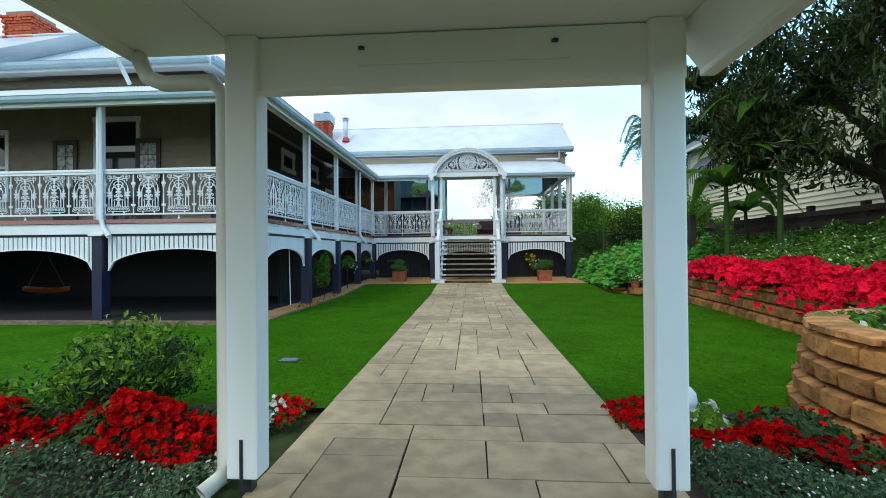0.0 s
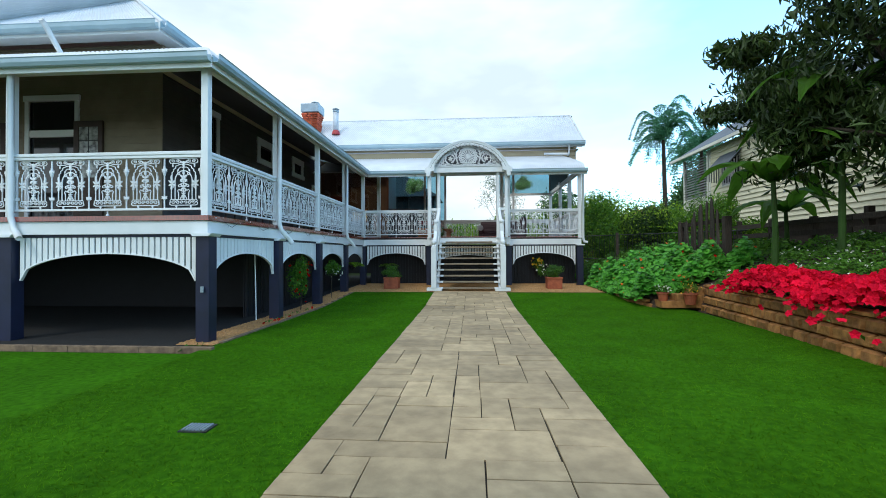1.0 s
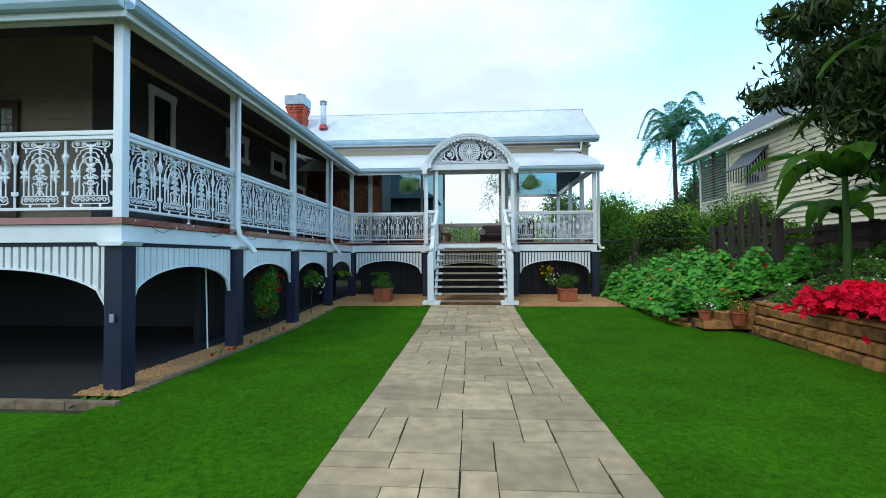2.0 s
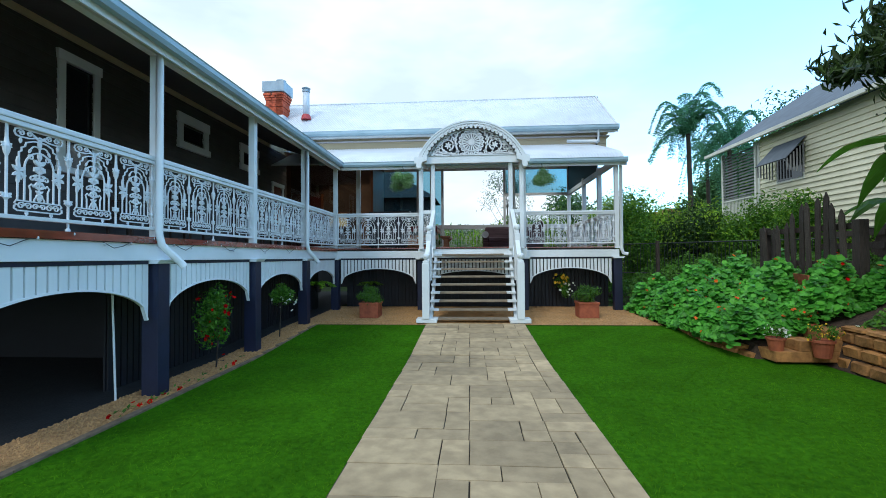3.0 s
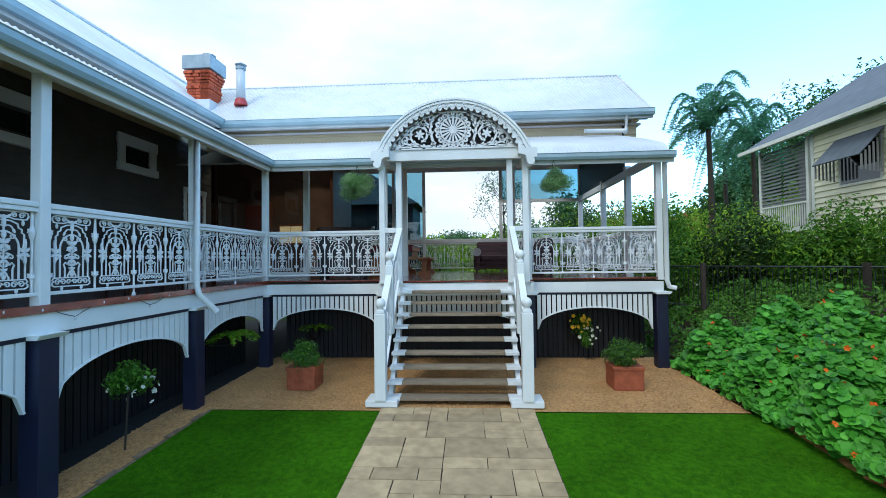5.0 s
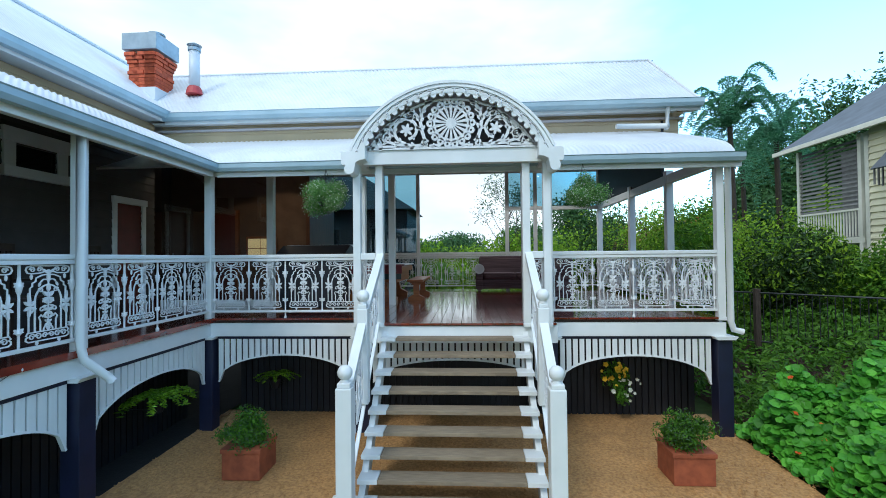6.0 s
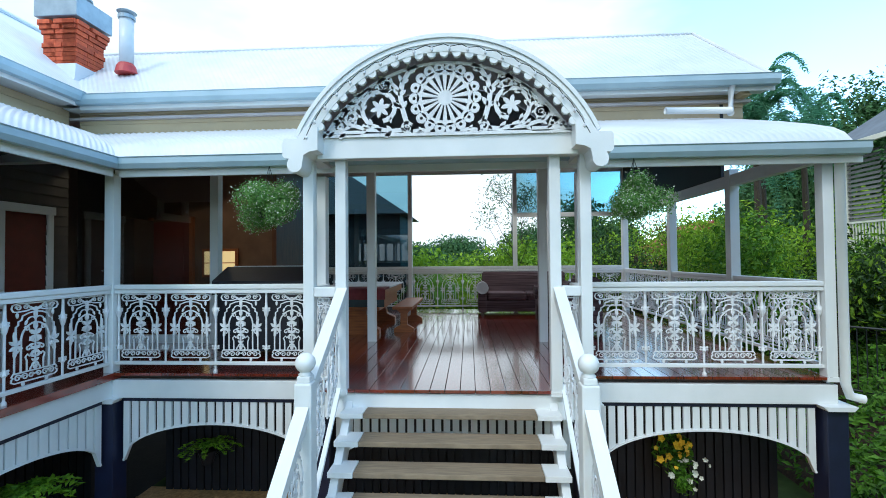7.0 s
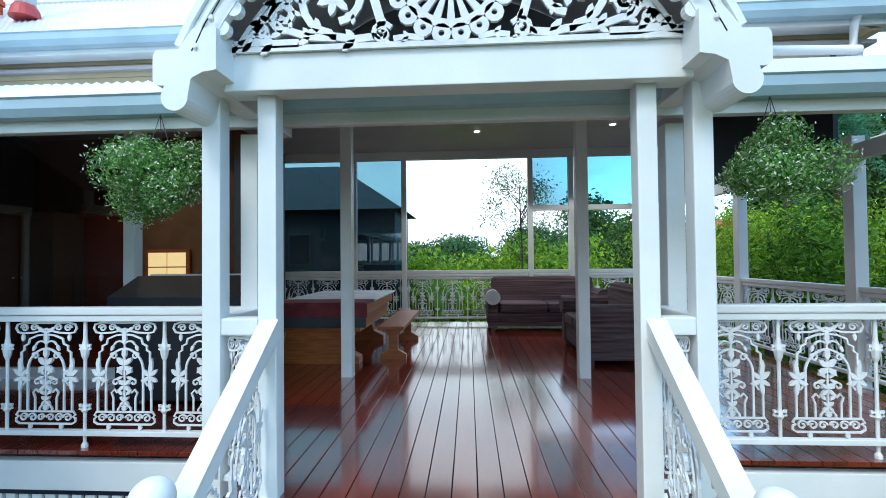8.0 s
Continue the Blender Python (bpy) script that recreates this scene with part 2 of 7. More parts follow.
BEDLEAF = leafy("dark_bedding_leaf", (0.055, 0.12, 0.02), (0.012, 0.035, 0.007), 0.55, 0.2)
BASKET = leafy("basket_leaf", (0.23, 0.43, 0.11), (0.06, 0.18, 0.04), 0.55, 0.25)
HEDGE = leafy("background_leaf", (0.34, 0.52, 0.035), (0.10, 0.22, 0.016), 0.6, 0.35)
FARLEAF = leafy("far_tree_leaf", (0.11, 0.24, 0.08), (0.035, 0.09, 0.03), 0.6, 0.3)
DRYLEAF = leafy("dry_twig_leaf", (0.26, 0.13, 0.05), (0.12, 0.06, 0.03), 0.8, 0.2)
PINK = leafy("pink_red_petal", (0.88, 0.010, 0.060), (0.60, 0.004, 0.028), 0.8, 0.25, 0.08)
RED = leafy("red_petal", (0.72, 0.004, 0.004), (0.32, 0.002, 0.003), 0.8, 0.25, 0.08)
WHITEPETAL = leafy("white_petal", (0.80, 0.82, 0.74), (0.6, 0.62, 0.5), 0.6, 0.2)
ORANGEP = leafy("orange_petal", (0.85, 0.20, 0.02), (0.75, 0.10, 0.02), 0.5, 0.2)
YELLOWP = leafy("yellow_petal", (0.85, 0.60, 0.04), (0.75, 0.45, 0.03), 0.5, 0.2)
# ---- builders ----
def thing(name, label, category, loc=(0, 0, 0), group="", kind="", rz=0.0):
    ob = tagged(new(name), label, category, group, kind)
    ob.matrix_basis = pose(*loc, 0, 0, rz)
    return ob


def mesh_of(bm, name, material, smooth=False):
    me = bpy.data.meshes.new(name)
    bm.to_mesh(me)
    bm.free()
    me.materials.append(material)
    if smooth:
        me.shade_smooth()
    return me


def part(name, bm, material, parent=None, label="", smooth=False):
    """Links a bmesh (or a ready mesh) as one object under its thing."""
    me = bm if isinstance(bm, bpy.types.Mesh) else mesh_of(bm, name, material, smooth)
    ob = new(name, me)
    ob.parent = parent
    if label:
        ob["label"] = label
    return ob


def solid(name, bm, material, label, category="", kind="structure", smooth=False):
    return tagged(part(name, bm, material, None, "", smooth), label, category, "", kind)


def bx(x0, x1, y0, y1, z0, z1, bev=0.0, bm=None):
    own = bmesh.new()
    bmesh.ops.create_cube(own, size=1)
    for v in own.verts:
        v.co = Vector(((x0 + x1) / 2 + v.co.x * (x1 - x0), (y0 + y1) / 2 + v.co.y * (y1 - y0), (z0 + z1) / 2 + v.co.z * (z1 - z0)))
    if bev:
        bmesh.ops.bevel(own, geom=own.edges[:], offset=bev, segments=2, affect="EDGES", profile=0.6)
    if bm is None:
        return own
    return merge(bm, own)


def merge(bm, other, m=None):
    me = bpy.data.meshes.new("tmp")
    other.to_mesh(me)
    other.free()
    if m is not None:
        me.transform(m)
    bm.from_mesh(me)
    bpy.data.meshes.remove(me)
    return bm


def prism(outline, a, b, axis="y"):
    """A flat outline (u, z) given thickness from a to b along an axis (x or y)."""
    bm = bmesh.new()
    put = (lambda u, z, w: (u, w, z)) if axis == "y" else (lambda u, z, w: (w, u, z))
    if axis == "z":
        put = lambda u, z, w: (u, z, w)
    front = [bm.verts.new(put(u, z, a)) for u, z in outline]
    back = [bm.verts.new(put(u, z, b)) for u, z in outline]
    n = len(outline)
    bm.faces.new(front)
    bm.faces.new(back[::-1])
    for i in range(n):
        bm.faces.new((front[i], back[i], back[(i + 1) % n], front[(i + 1) % n]))
    bmesh.ops.recalc_face_normals(bm, faces=bm.faces[:])
    return bm


def lathe(profile, seg=16, bm=None, at=(0, 0, 0)):
    """A turned shape from (radius, z) rings."""
    bm = bm or bmesh.new()
    rings = []
    for r, z in profile:
        rings.append([bm.verts.new((at[0] + r * math.cos(6.2832 * i / seg), at[1] + r * math.sin(6.2832 * i / seg), at[2] + z)) for i in range(seg)])
    for a, b in zip(rings, rings[1:]):
        for i in range(seg):
            bm.faces.new((a[i], a[(i + 1) % seg], b[(i + 1) % seg], b[i]))
    bm.faces.new(rings[0][::-1])
    bm.faces.new(rings[-1])
    return bm


def tube(points, r, seg=8, bm=None, taper=1.0):
    """A round bar along points."""
    bm = bm or bmesh.new()
    pts = [Vector(p) for p in points]
    rings, n = [], len(pts)
    up = Vector((0, 0, 1))
    for i, p in enumerate(pts):
        d = (pts[min(i + 1, n - 1)] - pts[max(i - 1, 0)]).normalized()
        u = d.cross(up if abs(d.z) < 0.95 else Vector((1, 0, 0))).normalized()
        w = d.cross(u)
        rr = r * (1 + (taper - 1) * i / max(1, n - 1))
        rings.append([bm.verts.new(p + rr * (math.cos(6.2832 * k / seg) * u + math.sin(6.2832 * k / seg) * w)) for k in range(seg)])
    for a, b in zip(rings, rings[1:]):
        for k in range(seg):
            bm.faces.new((a[k], a[(k + 1) % seg], b[(k + 1) % seg], b[k]))
    bm.faces.new(rings[0])
    bm.faces.new(rings[-1][::-1])
    return bm


def stroke(bm, pts, w=0.012, d=0.010):
    """A flat bar of width w in the x-z plane, d thick, along (x, z) points."""
    pts = [Vector((p[0], p[1])) for p in pts]
    n = len(pts)
    rows = []
    for i, p in enumerate(pts):
        t = pts[min(i + 1, n - 1)] - pts[max(i - 1, 0)]
        t = t.normalized() if t.length > 1e-6 else Vector((1, 0))
        q = Vector((-t.y, t.x)) * w / 2
        rows.append([bm.verts.new((p.x + s * q.x, 0.5 * d * o, p.y + s * q.y)) for s, o in ((1, -1), (-1, -1), (-1, 1), (1, 1))])
    for a, b in zip(rows, rows[1:]):
        for k in range(4):
            bm.faces.new((a[k], a[(k + 1) % 4], b[(k + 1) % 4], b[k]))
    bm.faces.new(rows[0][::-1])
    bm.faces.new(rows[-1])


def spiral(cx, cz, r0, r1, a0, turns, n=14):
    return [(cx + (r0 + (r1 - r0) * i / n) * math.cos(a0 + turns * 6.2832 * i / n), cz + (r0 + (r1 - r0) * i / n) * math.sin(a0 + turns * 6.2832 * i / n)) for i in range(n + 1)]


def petal(bm, cx, cz, ang, length, wid, d=0.012, start=0.0):
    """A pointed petal in the x-z plane."""
    c, s = math.cos(ang), math.sin(ang)
    out = [(start, 0), (start + 0.35 * length, wid / 2), (start + 0.75 * length, wid * 0.42), (start + length, 0), (start + 0.75 * length, -wid * 0.42), (start + 0.35 * length, -wid / 2)]
    pts = [(cx + u * c - v * s, cz + u * s + v * c) for u, v in out]
    f = [bm.verts.new((x, -d / 2, z)) for x, z in pts]
    b = [bm.verts.new((x, d / 2, z)) for x, z in pts]
    bm.faces.new(f)
    bm.faces.new(b[::-1])
    for i in range(6):
        bm.faces.new((f[i], b[i], b[(i + 1) % 6], f[(i + 1) % 6]))


def arc(cx, cz, rx, rz, a0, a1, n=14):
    return [(cx + rx * math.cos(a0 + (a1 - a0) * i / n), cz + rz * math.sin(a0 + (a1 - a0) * i / n)) for i in range(n + 1)]


RNG = np.random.default_rng(5)


def leaf_mesh(name, centres, size, material, shape="leaf", droop=0.2, normals=None, vary=0.35, tilt=0.9, aspect=0.45):
    """Many small leaves in one mesh. centres: n x 3; normals: the way that each leaf faces, on the whole."""
    c = np.asarray(centres, float)
    n = len(c)
    if n == 0:
        c, n = np.zeros((1, 3)), 1
    nor = np.tile((0.0, 0.0, 1.0), (n, 1)) if normals is None else np.asarray(normals, float)
    nor = nor + RNG.normal(0, tilt, (n, 3)) * 0.6
    nor /= np.linalg.norm(nor, axis=1)[:, None] + 1e-9
    rv = RNG.normal(0, 1, (n, 3))
    rv[:, 2] -= droop * 2
    u = rv - (rv * nor).sum(1)[:, None] * nor
    u /= np.linalg.norm(u, axis=1)[:, None] + 1e-9
    v = np.cross(nor, u)
    s = (size * (1 + vary * RNG.uniform(-1, 1, n)))[:, None]
    if shape == "leaf":
        k = [(-0.5, 0, 0), (0, aspect * 0.5, 0.06), (0.5, 0, -0.10), (0, -aspect * 0.5, 0.06)]
        faces = [(0, 2, 1), (0, 3, 2)]
    elif shape == "round":
        k = [(0.5 * math.cos(6.2832 * i / 7), 0.5 * math.sin(6.2832 * i / 7), 0.06 * (-1) ** i) for i in range(7)]
        faces = [(0, 1, 2, 3, 4, 5, 6)]
    elif shape == "blade":
        k = [(-0.5, 0.06, 0), (-0.5, -0.06, 0), (0.5, 0, 0)]
        faces = [(0, 1, 2)]
    else:
        k = [(0.5 * (1 if i % 2 == 0 else 0.74) * math.cos(6.2832 * i / 10), 0.5 * (1 if i % 2 == 0 else 0.74) * math.sin(6.2832 * i / 10), 0.10 if i % 2 == 0 else 0.20) for i in range(10)] + [(0, 0, -0.08)]
        faces = [(i, (i + 1) % 10, 10) for i in range(10)]
    kk = np.array(k)
    co = c[:, None, :] + s[:, None] * (kk[None, :, 0:1] * u[:, None] + kk[None, :, 1:2] * v[:, None] + kk[None, :, 2:3] * nor[:, None])
    m = len(k)
    idx = []
    for f in faces:
        idx.append(np.array(f)[None, :] + (np.arange(n) * m)[:, None])
    allf = [tuple(r) for a in idx for r in a.tolist()]
    me = bpy.data.meshes.new(name)
    me.from_pydata(co.reshape(-1, 3).tolist(), [], allf)
    me.materials.append(material)
    return me


def blob(n, centre, radii, shell=0.45, lumps=7, seed=0, flat=0.0):
    """n points in a lumpy, gappy crown, with outward directions."""
    g = np.random.default_rng(seed)
    lc = g.normal(0, 1, (lumps, 3))
    lc /= np.linalg.norm(lc, axis=1)[:, None]
    lc *= g.uniform(0.25, 0.75, (lumps, 1))
    lr = g.uniform(0.35, 0.6, lumps)
    w = g.integers(0, lumps, n)
    d = g.normal(0, 1, (n, 3))
    d /= np.linalg.norm(d, axis=1)[:, None]
    p = lc[w] + d * (lr[w] * g.uniform(shell, 1.05, n))[:, None]
    p[:, 2] *= 1 - flat
    return p * np.array(radii) + np.array(centre), d


def scatter_box(n, x0, x1, y0, y1, zf, seed=0):
    g = np.random.default_rng(seed)
    x, y = g.uniform(x0, x1, n), g.uniform(y0, y1, n)
    return np.stack([x, y, zf(x, y)], 1)


def ground_z(y):
    return np.interp(np.asarray(y, float), (9.0, 12.0, 14.5), (-0.14, 0.0, 0.05))
# ---- ground, lawn, path ----
def sheet(name, xs, ys, zf, material, label, drop=0.0):
    vs = [(x, y, zf(x, y) - drop) for y in ys for x in xs]
    nx = len(xs)
    fs = [(j * nx + i, j * nx + i + 1, (j + 1) * nx + i + 1, (j + 1) * nx + i) for j in range(len(ys) - 1) for i in range(nx - 1)]
    me = bpy.data.meshes.new(name)
    me.from_pydata(vs, [], fs)
    me.materials.append(material)
    me.shade_smooth()
    return tagged(new(name, me), label, "", "", "structure")


def gz(x, y):
    return float(ground_z(y))


def around(lo, hi, far, step):
    return [-far, -far / 6, -far / 20] + [lo + step * i for i in range(int((hi - lo) / step) + 1)] + [far / 20, far / 6, far]


sheet("ground", around(-12, 14, 900, 2.0), around(-8, 26, 900, 1.0), lambda x, y: gz(x, y) - 0.05, EARTH, "rough grassy ground reaching to the horizon")
sheet("lawn", [-3.2 + 0.4 * i for i in range(24)], [-0.1 + 0.5 * i for i in range(25)], lambda x, y: gz(x, y) - (0.0 if x < 6 else 0.1), LAWN, "short mown bright green lawn beside the stone path")
sheet("lawn_west", [-14 + 1.08 * i for i in range(11)], [-0.1 + 0.5 * i for i in range(9)], lambda x, y: gz(x, y), LAWN, "short mown green lawn before the wing of the house")
sheet("gravel_bed", [-3.6 + 0.3 * i for i in range(28)], [11.9 + 0.3 * i for i in range(12)], lambda x, y: gz(x, y) + 0.012, GRAVEL, "tan gravel strip at the foot of the house")
sheet("gravel_strip", [-3.75 + 0.19 * i for i in range(4)], [4.4 + 0.5 * i for i in range(17)], lambda x, y: gz(x, y) + 0.012, GRAVEL, "tan gravel strip along the wing of the house")
sheet("undercroft_floor", [-14 + 1.3 * i for i in range(9)], [4.2 + 1.0 * i for i in range(18)], lambda x, y: gz(x, y) + 0.006, SLAB, "bare floor under the raised house, deep shade put into its colour")
sheet("garden_bed_soil", [-4.2 + 0.41 * i for i in range(9)], [-3.6 + 0.44 * i for i in range(9)], lambda x, y: gz(x, y) + 0.008, SOIL, "dark mulched soil of the flower bed")
sheet("garden_bed_soil_east", [1.5 + 0.4 * i for i in range(9)], [-3.6 + 0.44 * i for i in range(9)], lambda x, y: gz(x, y) + 0.008, SOIL, "dark mulched soil of the flower bed beside the path")

PX0, PX1, PY0, PY1 = -0.62, 1.58, -5.6, 12.0
path = sheet("path", [PX0 - 0.006, 0.4, PX1 + 0.006], [PY0 + 0.55 * i for i in range(33)], lambda x, y: gz(x, y) + 0.010, JOINT, "path of grey-beige sandstone slabs in a random pattern")

for v in path.data.vertices:
    v.co.x += 0.008 * (9 - v.co.y)

# edging of the gravel, a low concrete kerb
kerb = bmesh.new()
for i in range(14):
    y0, y1 = 4.6 + 0.53 * i, 4.6 + 0.53 * (i + 1) - 0.006
    bx(-3.22, -3.14, y0, y1, gz(0, y0) - 0.05, gz(0, y0) + 0.025, 0.006, kerb)
for i in range(16):
    x0 = -11.5 + 0.53 * i
    bx(x0, x0 + 0.524, 4.12, 4.20, gz(0, 4.1) - 0.05, gz(0, 4.1) + 0.04, 0.006, kerb)
solid("trim_kerb", kerb, EDGING, "low brown edging between lawn and gravel")

# ---- heights and lines of the house ----
DK, RAIL, HEAD = 1.78, 2.76, 4.03
WX, FY, FX1, WY = -3.46, 14.35, 4.32, 4.70
COREX, COREY = -5.65, 16.12
SIDE_Y = [4.70, 7.12, 9.55, 11.97, 14.35]
WING_X = [-3.46, -6.64, -9.8, -13.0]
FRONT_X = [-3.46, -1.02, 1.82, 4.32]


def post(x, y, z0, z1, w=0.11, label="white painted square timber verandah post", base=False):
    t = thing("verandah_post", label, "post", (x, y, 0), "verandah posts")
    part("shaft", bx(-w / 2, w / 2, -w / 2, w / 2, z0, z1, 0.008), WHITE, t)
    part("foot_block", bx(-w / 2 - 0.006, w / 2 + 0.006, -w / 2 - 0.006, w / 2 + 0.006, z0, z0 + 0.05, 0.004), WHITE, t)
    return t


def stump(x, y, w=0.21, top=1.5):
    t = thing("house_stump", "navy painted square stump under the verandah", "post", (x, y, 0), "house stumps")
    z = gz(0, y)
    part("shaft", bx(-w / 2, w / 2, -w / 2, w / 2, z - 0.08, top - 0.03, 0.01), NAVY, t)
    cap = bmesh.new()
    a = [(-w / 2 - 0.06, top + 0.005), (w / 2 + 0.06, top + 0.005), (w / 2 + 0.02, top - 0.04), (-w / 2 - 0.02, top - 0.04)]
    merge(cap, prism(a, -w / 2 - 0.05, w / 2 + 0.05))
    part("ant_cap", cap, WHITE, t, "white metal ant cap")


# ---- cast-iron balustrade panel, drawn once ----
PW, PH = 0.50, 0.76


def flower(bm, cx, cz, size, d=0.016, n=4, turn=0.7854):
    for k in range(n):
        petal(bm, cx, cz, turn + 6.2832 * k / n, size, size * 0.44, d)


def iron_panel():
    """Lace panel: scrolled foot and head, a stepped frame, a pointed arch and a stem of flowers."""
    bm = bmesh.new()
    for s in (-1, 1):
        m = lambda pts: [(s * x, z) for x, z in pts]
        w = lambda a: a if s > 0 else math.pi - a
        stroke(bm, m([(0.0, 0.042), (0.19, 0.042), (0.216, 0.058), (0.214, 0.082), (0.197, 0.092), (0.214, 0.104), (0.20, 0.128), (0.0, 0.128)]), 0.012)
        stroke(bm, m(spiral(0.158, 0.086, 0.032, 0.008, 3.14, -1.3)), 0.009)
        stroke(bm, m(spiral(0.095, 0.086, 0.032, 0.008, 0.0, 1.3)), 0.009)
        stroke(bm, m(spiral(0.034, 0.086, 0.027, 0.008, 3.14, -1.2)), 0.009)
        petal(bm, s * 0.112, 0.0, 1.5708, 0.045, 0.026)
        # frame, stepped at the shoulder
        stroke(bm, m([(0.190, 0.128), (0.190, 0.30)]), 0.012)
        stroke(bm, m([(0.180, 0.47), (0.180, 0.545), (0.158, 0.560), (0.158, 0.590), (0.128, 0.605), (0.120, 0.640), (0.06, 0.665), (0.0, 0.672)]), 0.012)
        # lily sprays at the sides
        for a, ln in ((1.45, 0.13), (0.75, 0.075), (2.35, 0.070), (-1.45, 0.11), (-0.6, 0.065), (-2.5, 0.065)):
            petal(bm, s * 0.178, 0.375, w(a), ln, 0.028, 0.016)
        stroke(bm, m([(0.165, 0.31), (0.145, 0.34), (0.118, 0.35)]), 0.010)
        # pointed arch and the inner bars
        stroke(bm, m([(0.132, 0.128), (0.132, 0.42)] + arc(-0.02, 0.42, 0.152, 0.155, 0.08, 1.43, 8)), 0.013)
        stroke(bm, m([(0.078, 0.128), (0.078, 0.225), (0.092, 0.262), (0.072, 0.285), (0.050, 0.262)]), 0.011)
        stroke(bm, m([(0.0, 0.165), (0.030, 0.172), (0.045, 0.150), (0.045, 0.128)]), 0.011)
        stroke(bm, m(spiral(0.062, 0.335, 0.030, 0.006, 3.6, -1.15)), 0.010)
        stroke(bm, m(spiral(0.078, 0.520, 0.026, 0.006, 0.4, 1.2)), 0.009)
        petal(bm, s * 0.012, 0.245, w(0.85), 0.055, 0.022)
        petal(bm, s * 0.012, 0.385, w(0.95), 0.070, 0.024)
        petal(bm, s * 0.012, 0.375, w(-0.35), 0.055, 0.020)
        stroke(bm, m(arc(0.036, 0.592, 0.038, 0.032, 0.2, 3.0, 7)), 0.011)
        petal(bm, s * 0.078, 0.600, w(-1.2), 0.050, 0.020)
        # head scrolls
        stroke(bm, m([(0.0, 0.752), (0.165, 0.755), (0.210, 0.742), (0.220, 0.714), (0.204, 0.686), (0.168, 0.680), (0.09, 0.684), (0.03, 0.700), (0.0, 0.712)]), 0.012)
        stroke(bm, m(spiral(0.158, 0.717, 0.028, 0.006, 0.0, 1.4)), 0.009)
        stroke(bm, m(spiral(0.088, 0.720, 0.026, 0.006, 3.14, -1.4)), 0.009)
        petal(bm, s * 0.168, 0.678, -1.5708, 0.055, 0.022)
        petal(bm, 0, 0.680, w(0.6), 0.085, 0.022)
    stroke(bm, [(0, 0.128), (0, 0.64)], 0.010)
    flower(bm, 0, 0.455, 0.074, 0.020)
    flower(bm, 0, 0.315, 0.054, 0.018)
    flower(bm, 0, 0.205, 0.042, 0.018)
    petal(bm, 0, 0.60, 1.5708, 0.11, 0.030, 0.016)
    petal(bm, 0, 0.50, 1.5708, 0.085, 0.034, 0.018)
    petal(bm, 0, 0.132, 1.5708, 0.05, 0.034, 0.016)
    return mesh_of(bm, "iron_panel", IRON)


def iron_baluster():
    prof = [(0.011, 0), (0.011, 0.13), (0.024, 0.15), (0.015, 0.18), (0.011, 0.20), (0.011, 0.50), (0.022, 0.53), (0.030, 0.58), (0.018, 0.62), (0.013, 0.66), (0.011, 0.78)]
    bm = lathe(prof, 8)
    for s in (-1, 1):
        for z in (0.58, 0.16):
            petal(bm, s * 0.008, z, 0.75 if s > 0 else math.pi - 0.75, 0.048, 0.026)
            petal(bm, s * 0.008, z + 0.01, -0.4 if s > 0 else math.pi + 0.4, 0.04, 0.022)
    return mesh_of(bm, "iron_baluster", IRON)


PANEL, BALUSTER = iron_panel(), iron_baluster()


def balustrade(a, b, n, label="white cast-iron lace balustrade under a moulded timber rail", z=DK, inset=0.055):
    """One bay between posts at a and b (x, y) with n panels."""
    a, b = Vector((*a, 0)), Vector((*b, 0))
    d = (b - a).normalized()
    a, b = a + d * inset, b - d * inset
    ln = (b - a).length
    t = thing("balustrade", label, "railing", (a.x, a.y, z), "verandah balustrades", rz=math.degrees(math.atan2(d.y, d.x)))
    rail = bx(0, ln, -0.045, 0.045, 0.93, 0.985, 0.012)
    bx(0, ln, -0.034, 0.034, 0.885, 0.928, 0.006, rail)
    part("top_rail", rail, WHITE, t)
    part("bottom_rail", bx(0, ln, -0.025, 0.025, 0.085, 0.12, 0.005), WHITE, t)
    pitch = ln / n
    for i in range(n):
        o = part("iron_panel", PANEL, IRON, t)
        o.matrix_basis = pose(pitch * (i + 0.5), 0, 0.12) @ Matrix.Diagonal((min(1.03, pitch / 0.545), 1, 1, 1))
    for i in range(n + 1):
        o = part("baluster", BALUSTER, IRON, t)
        o.matrix_basis = pose(min(max(pitch * i, 0.03), ln - 0.03), 0, 0.11)
    part("support_foot", lathe([(0.022, 0), (0.022, 0.02), (0.010, 0.04), (0.012, 0.09)], 8, at=(ln / 2, 0, 0)), WHITE, t)
    return t


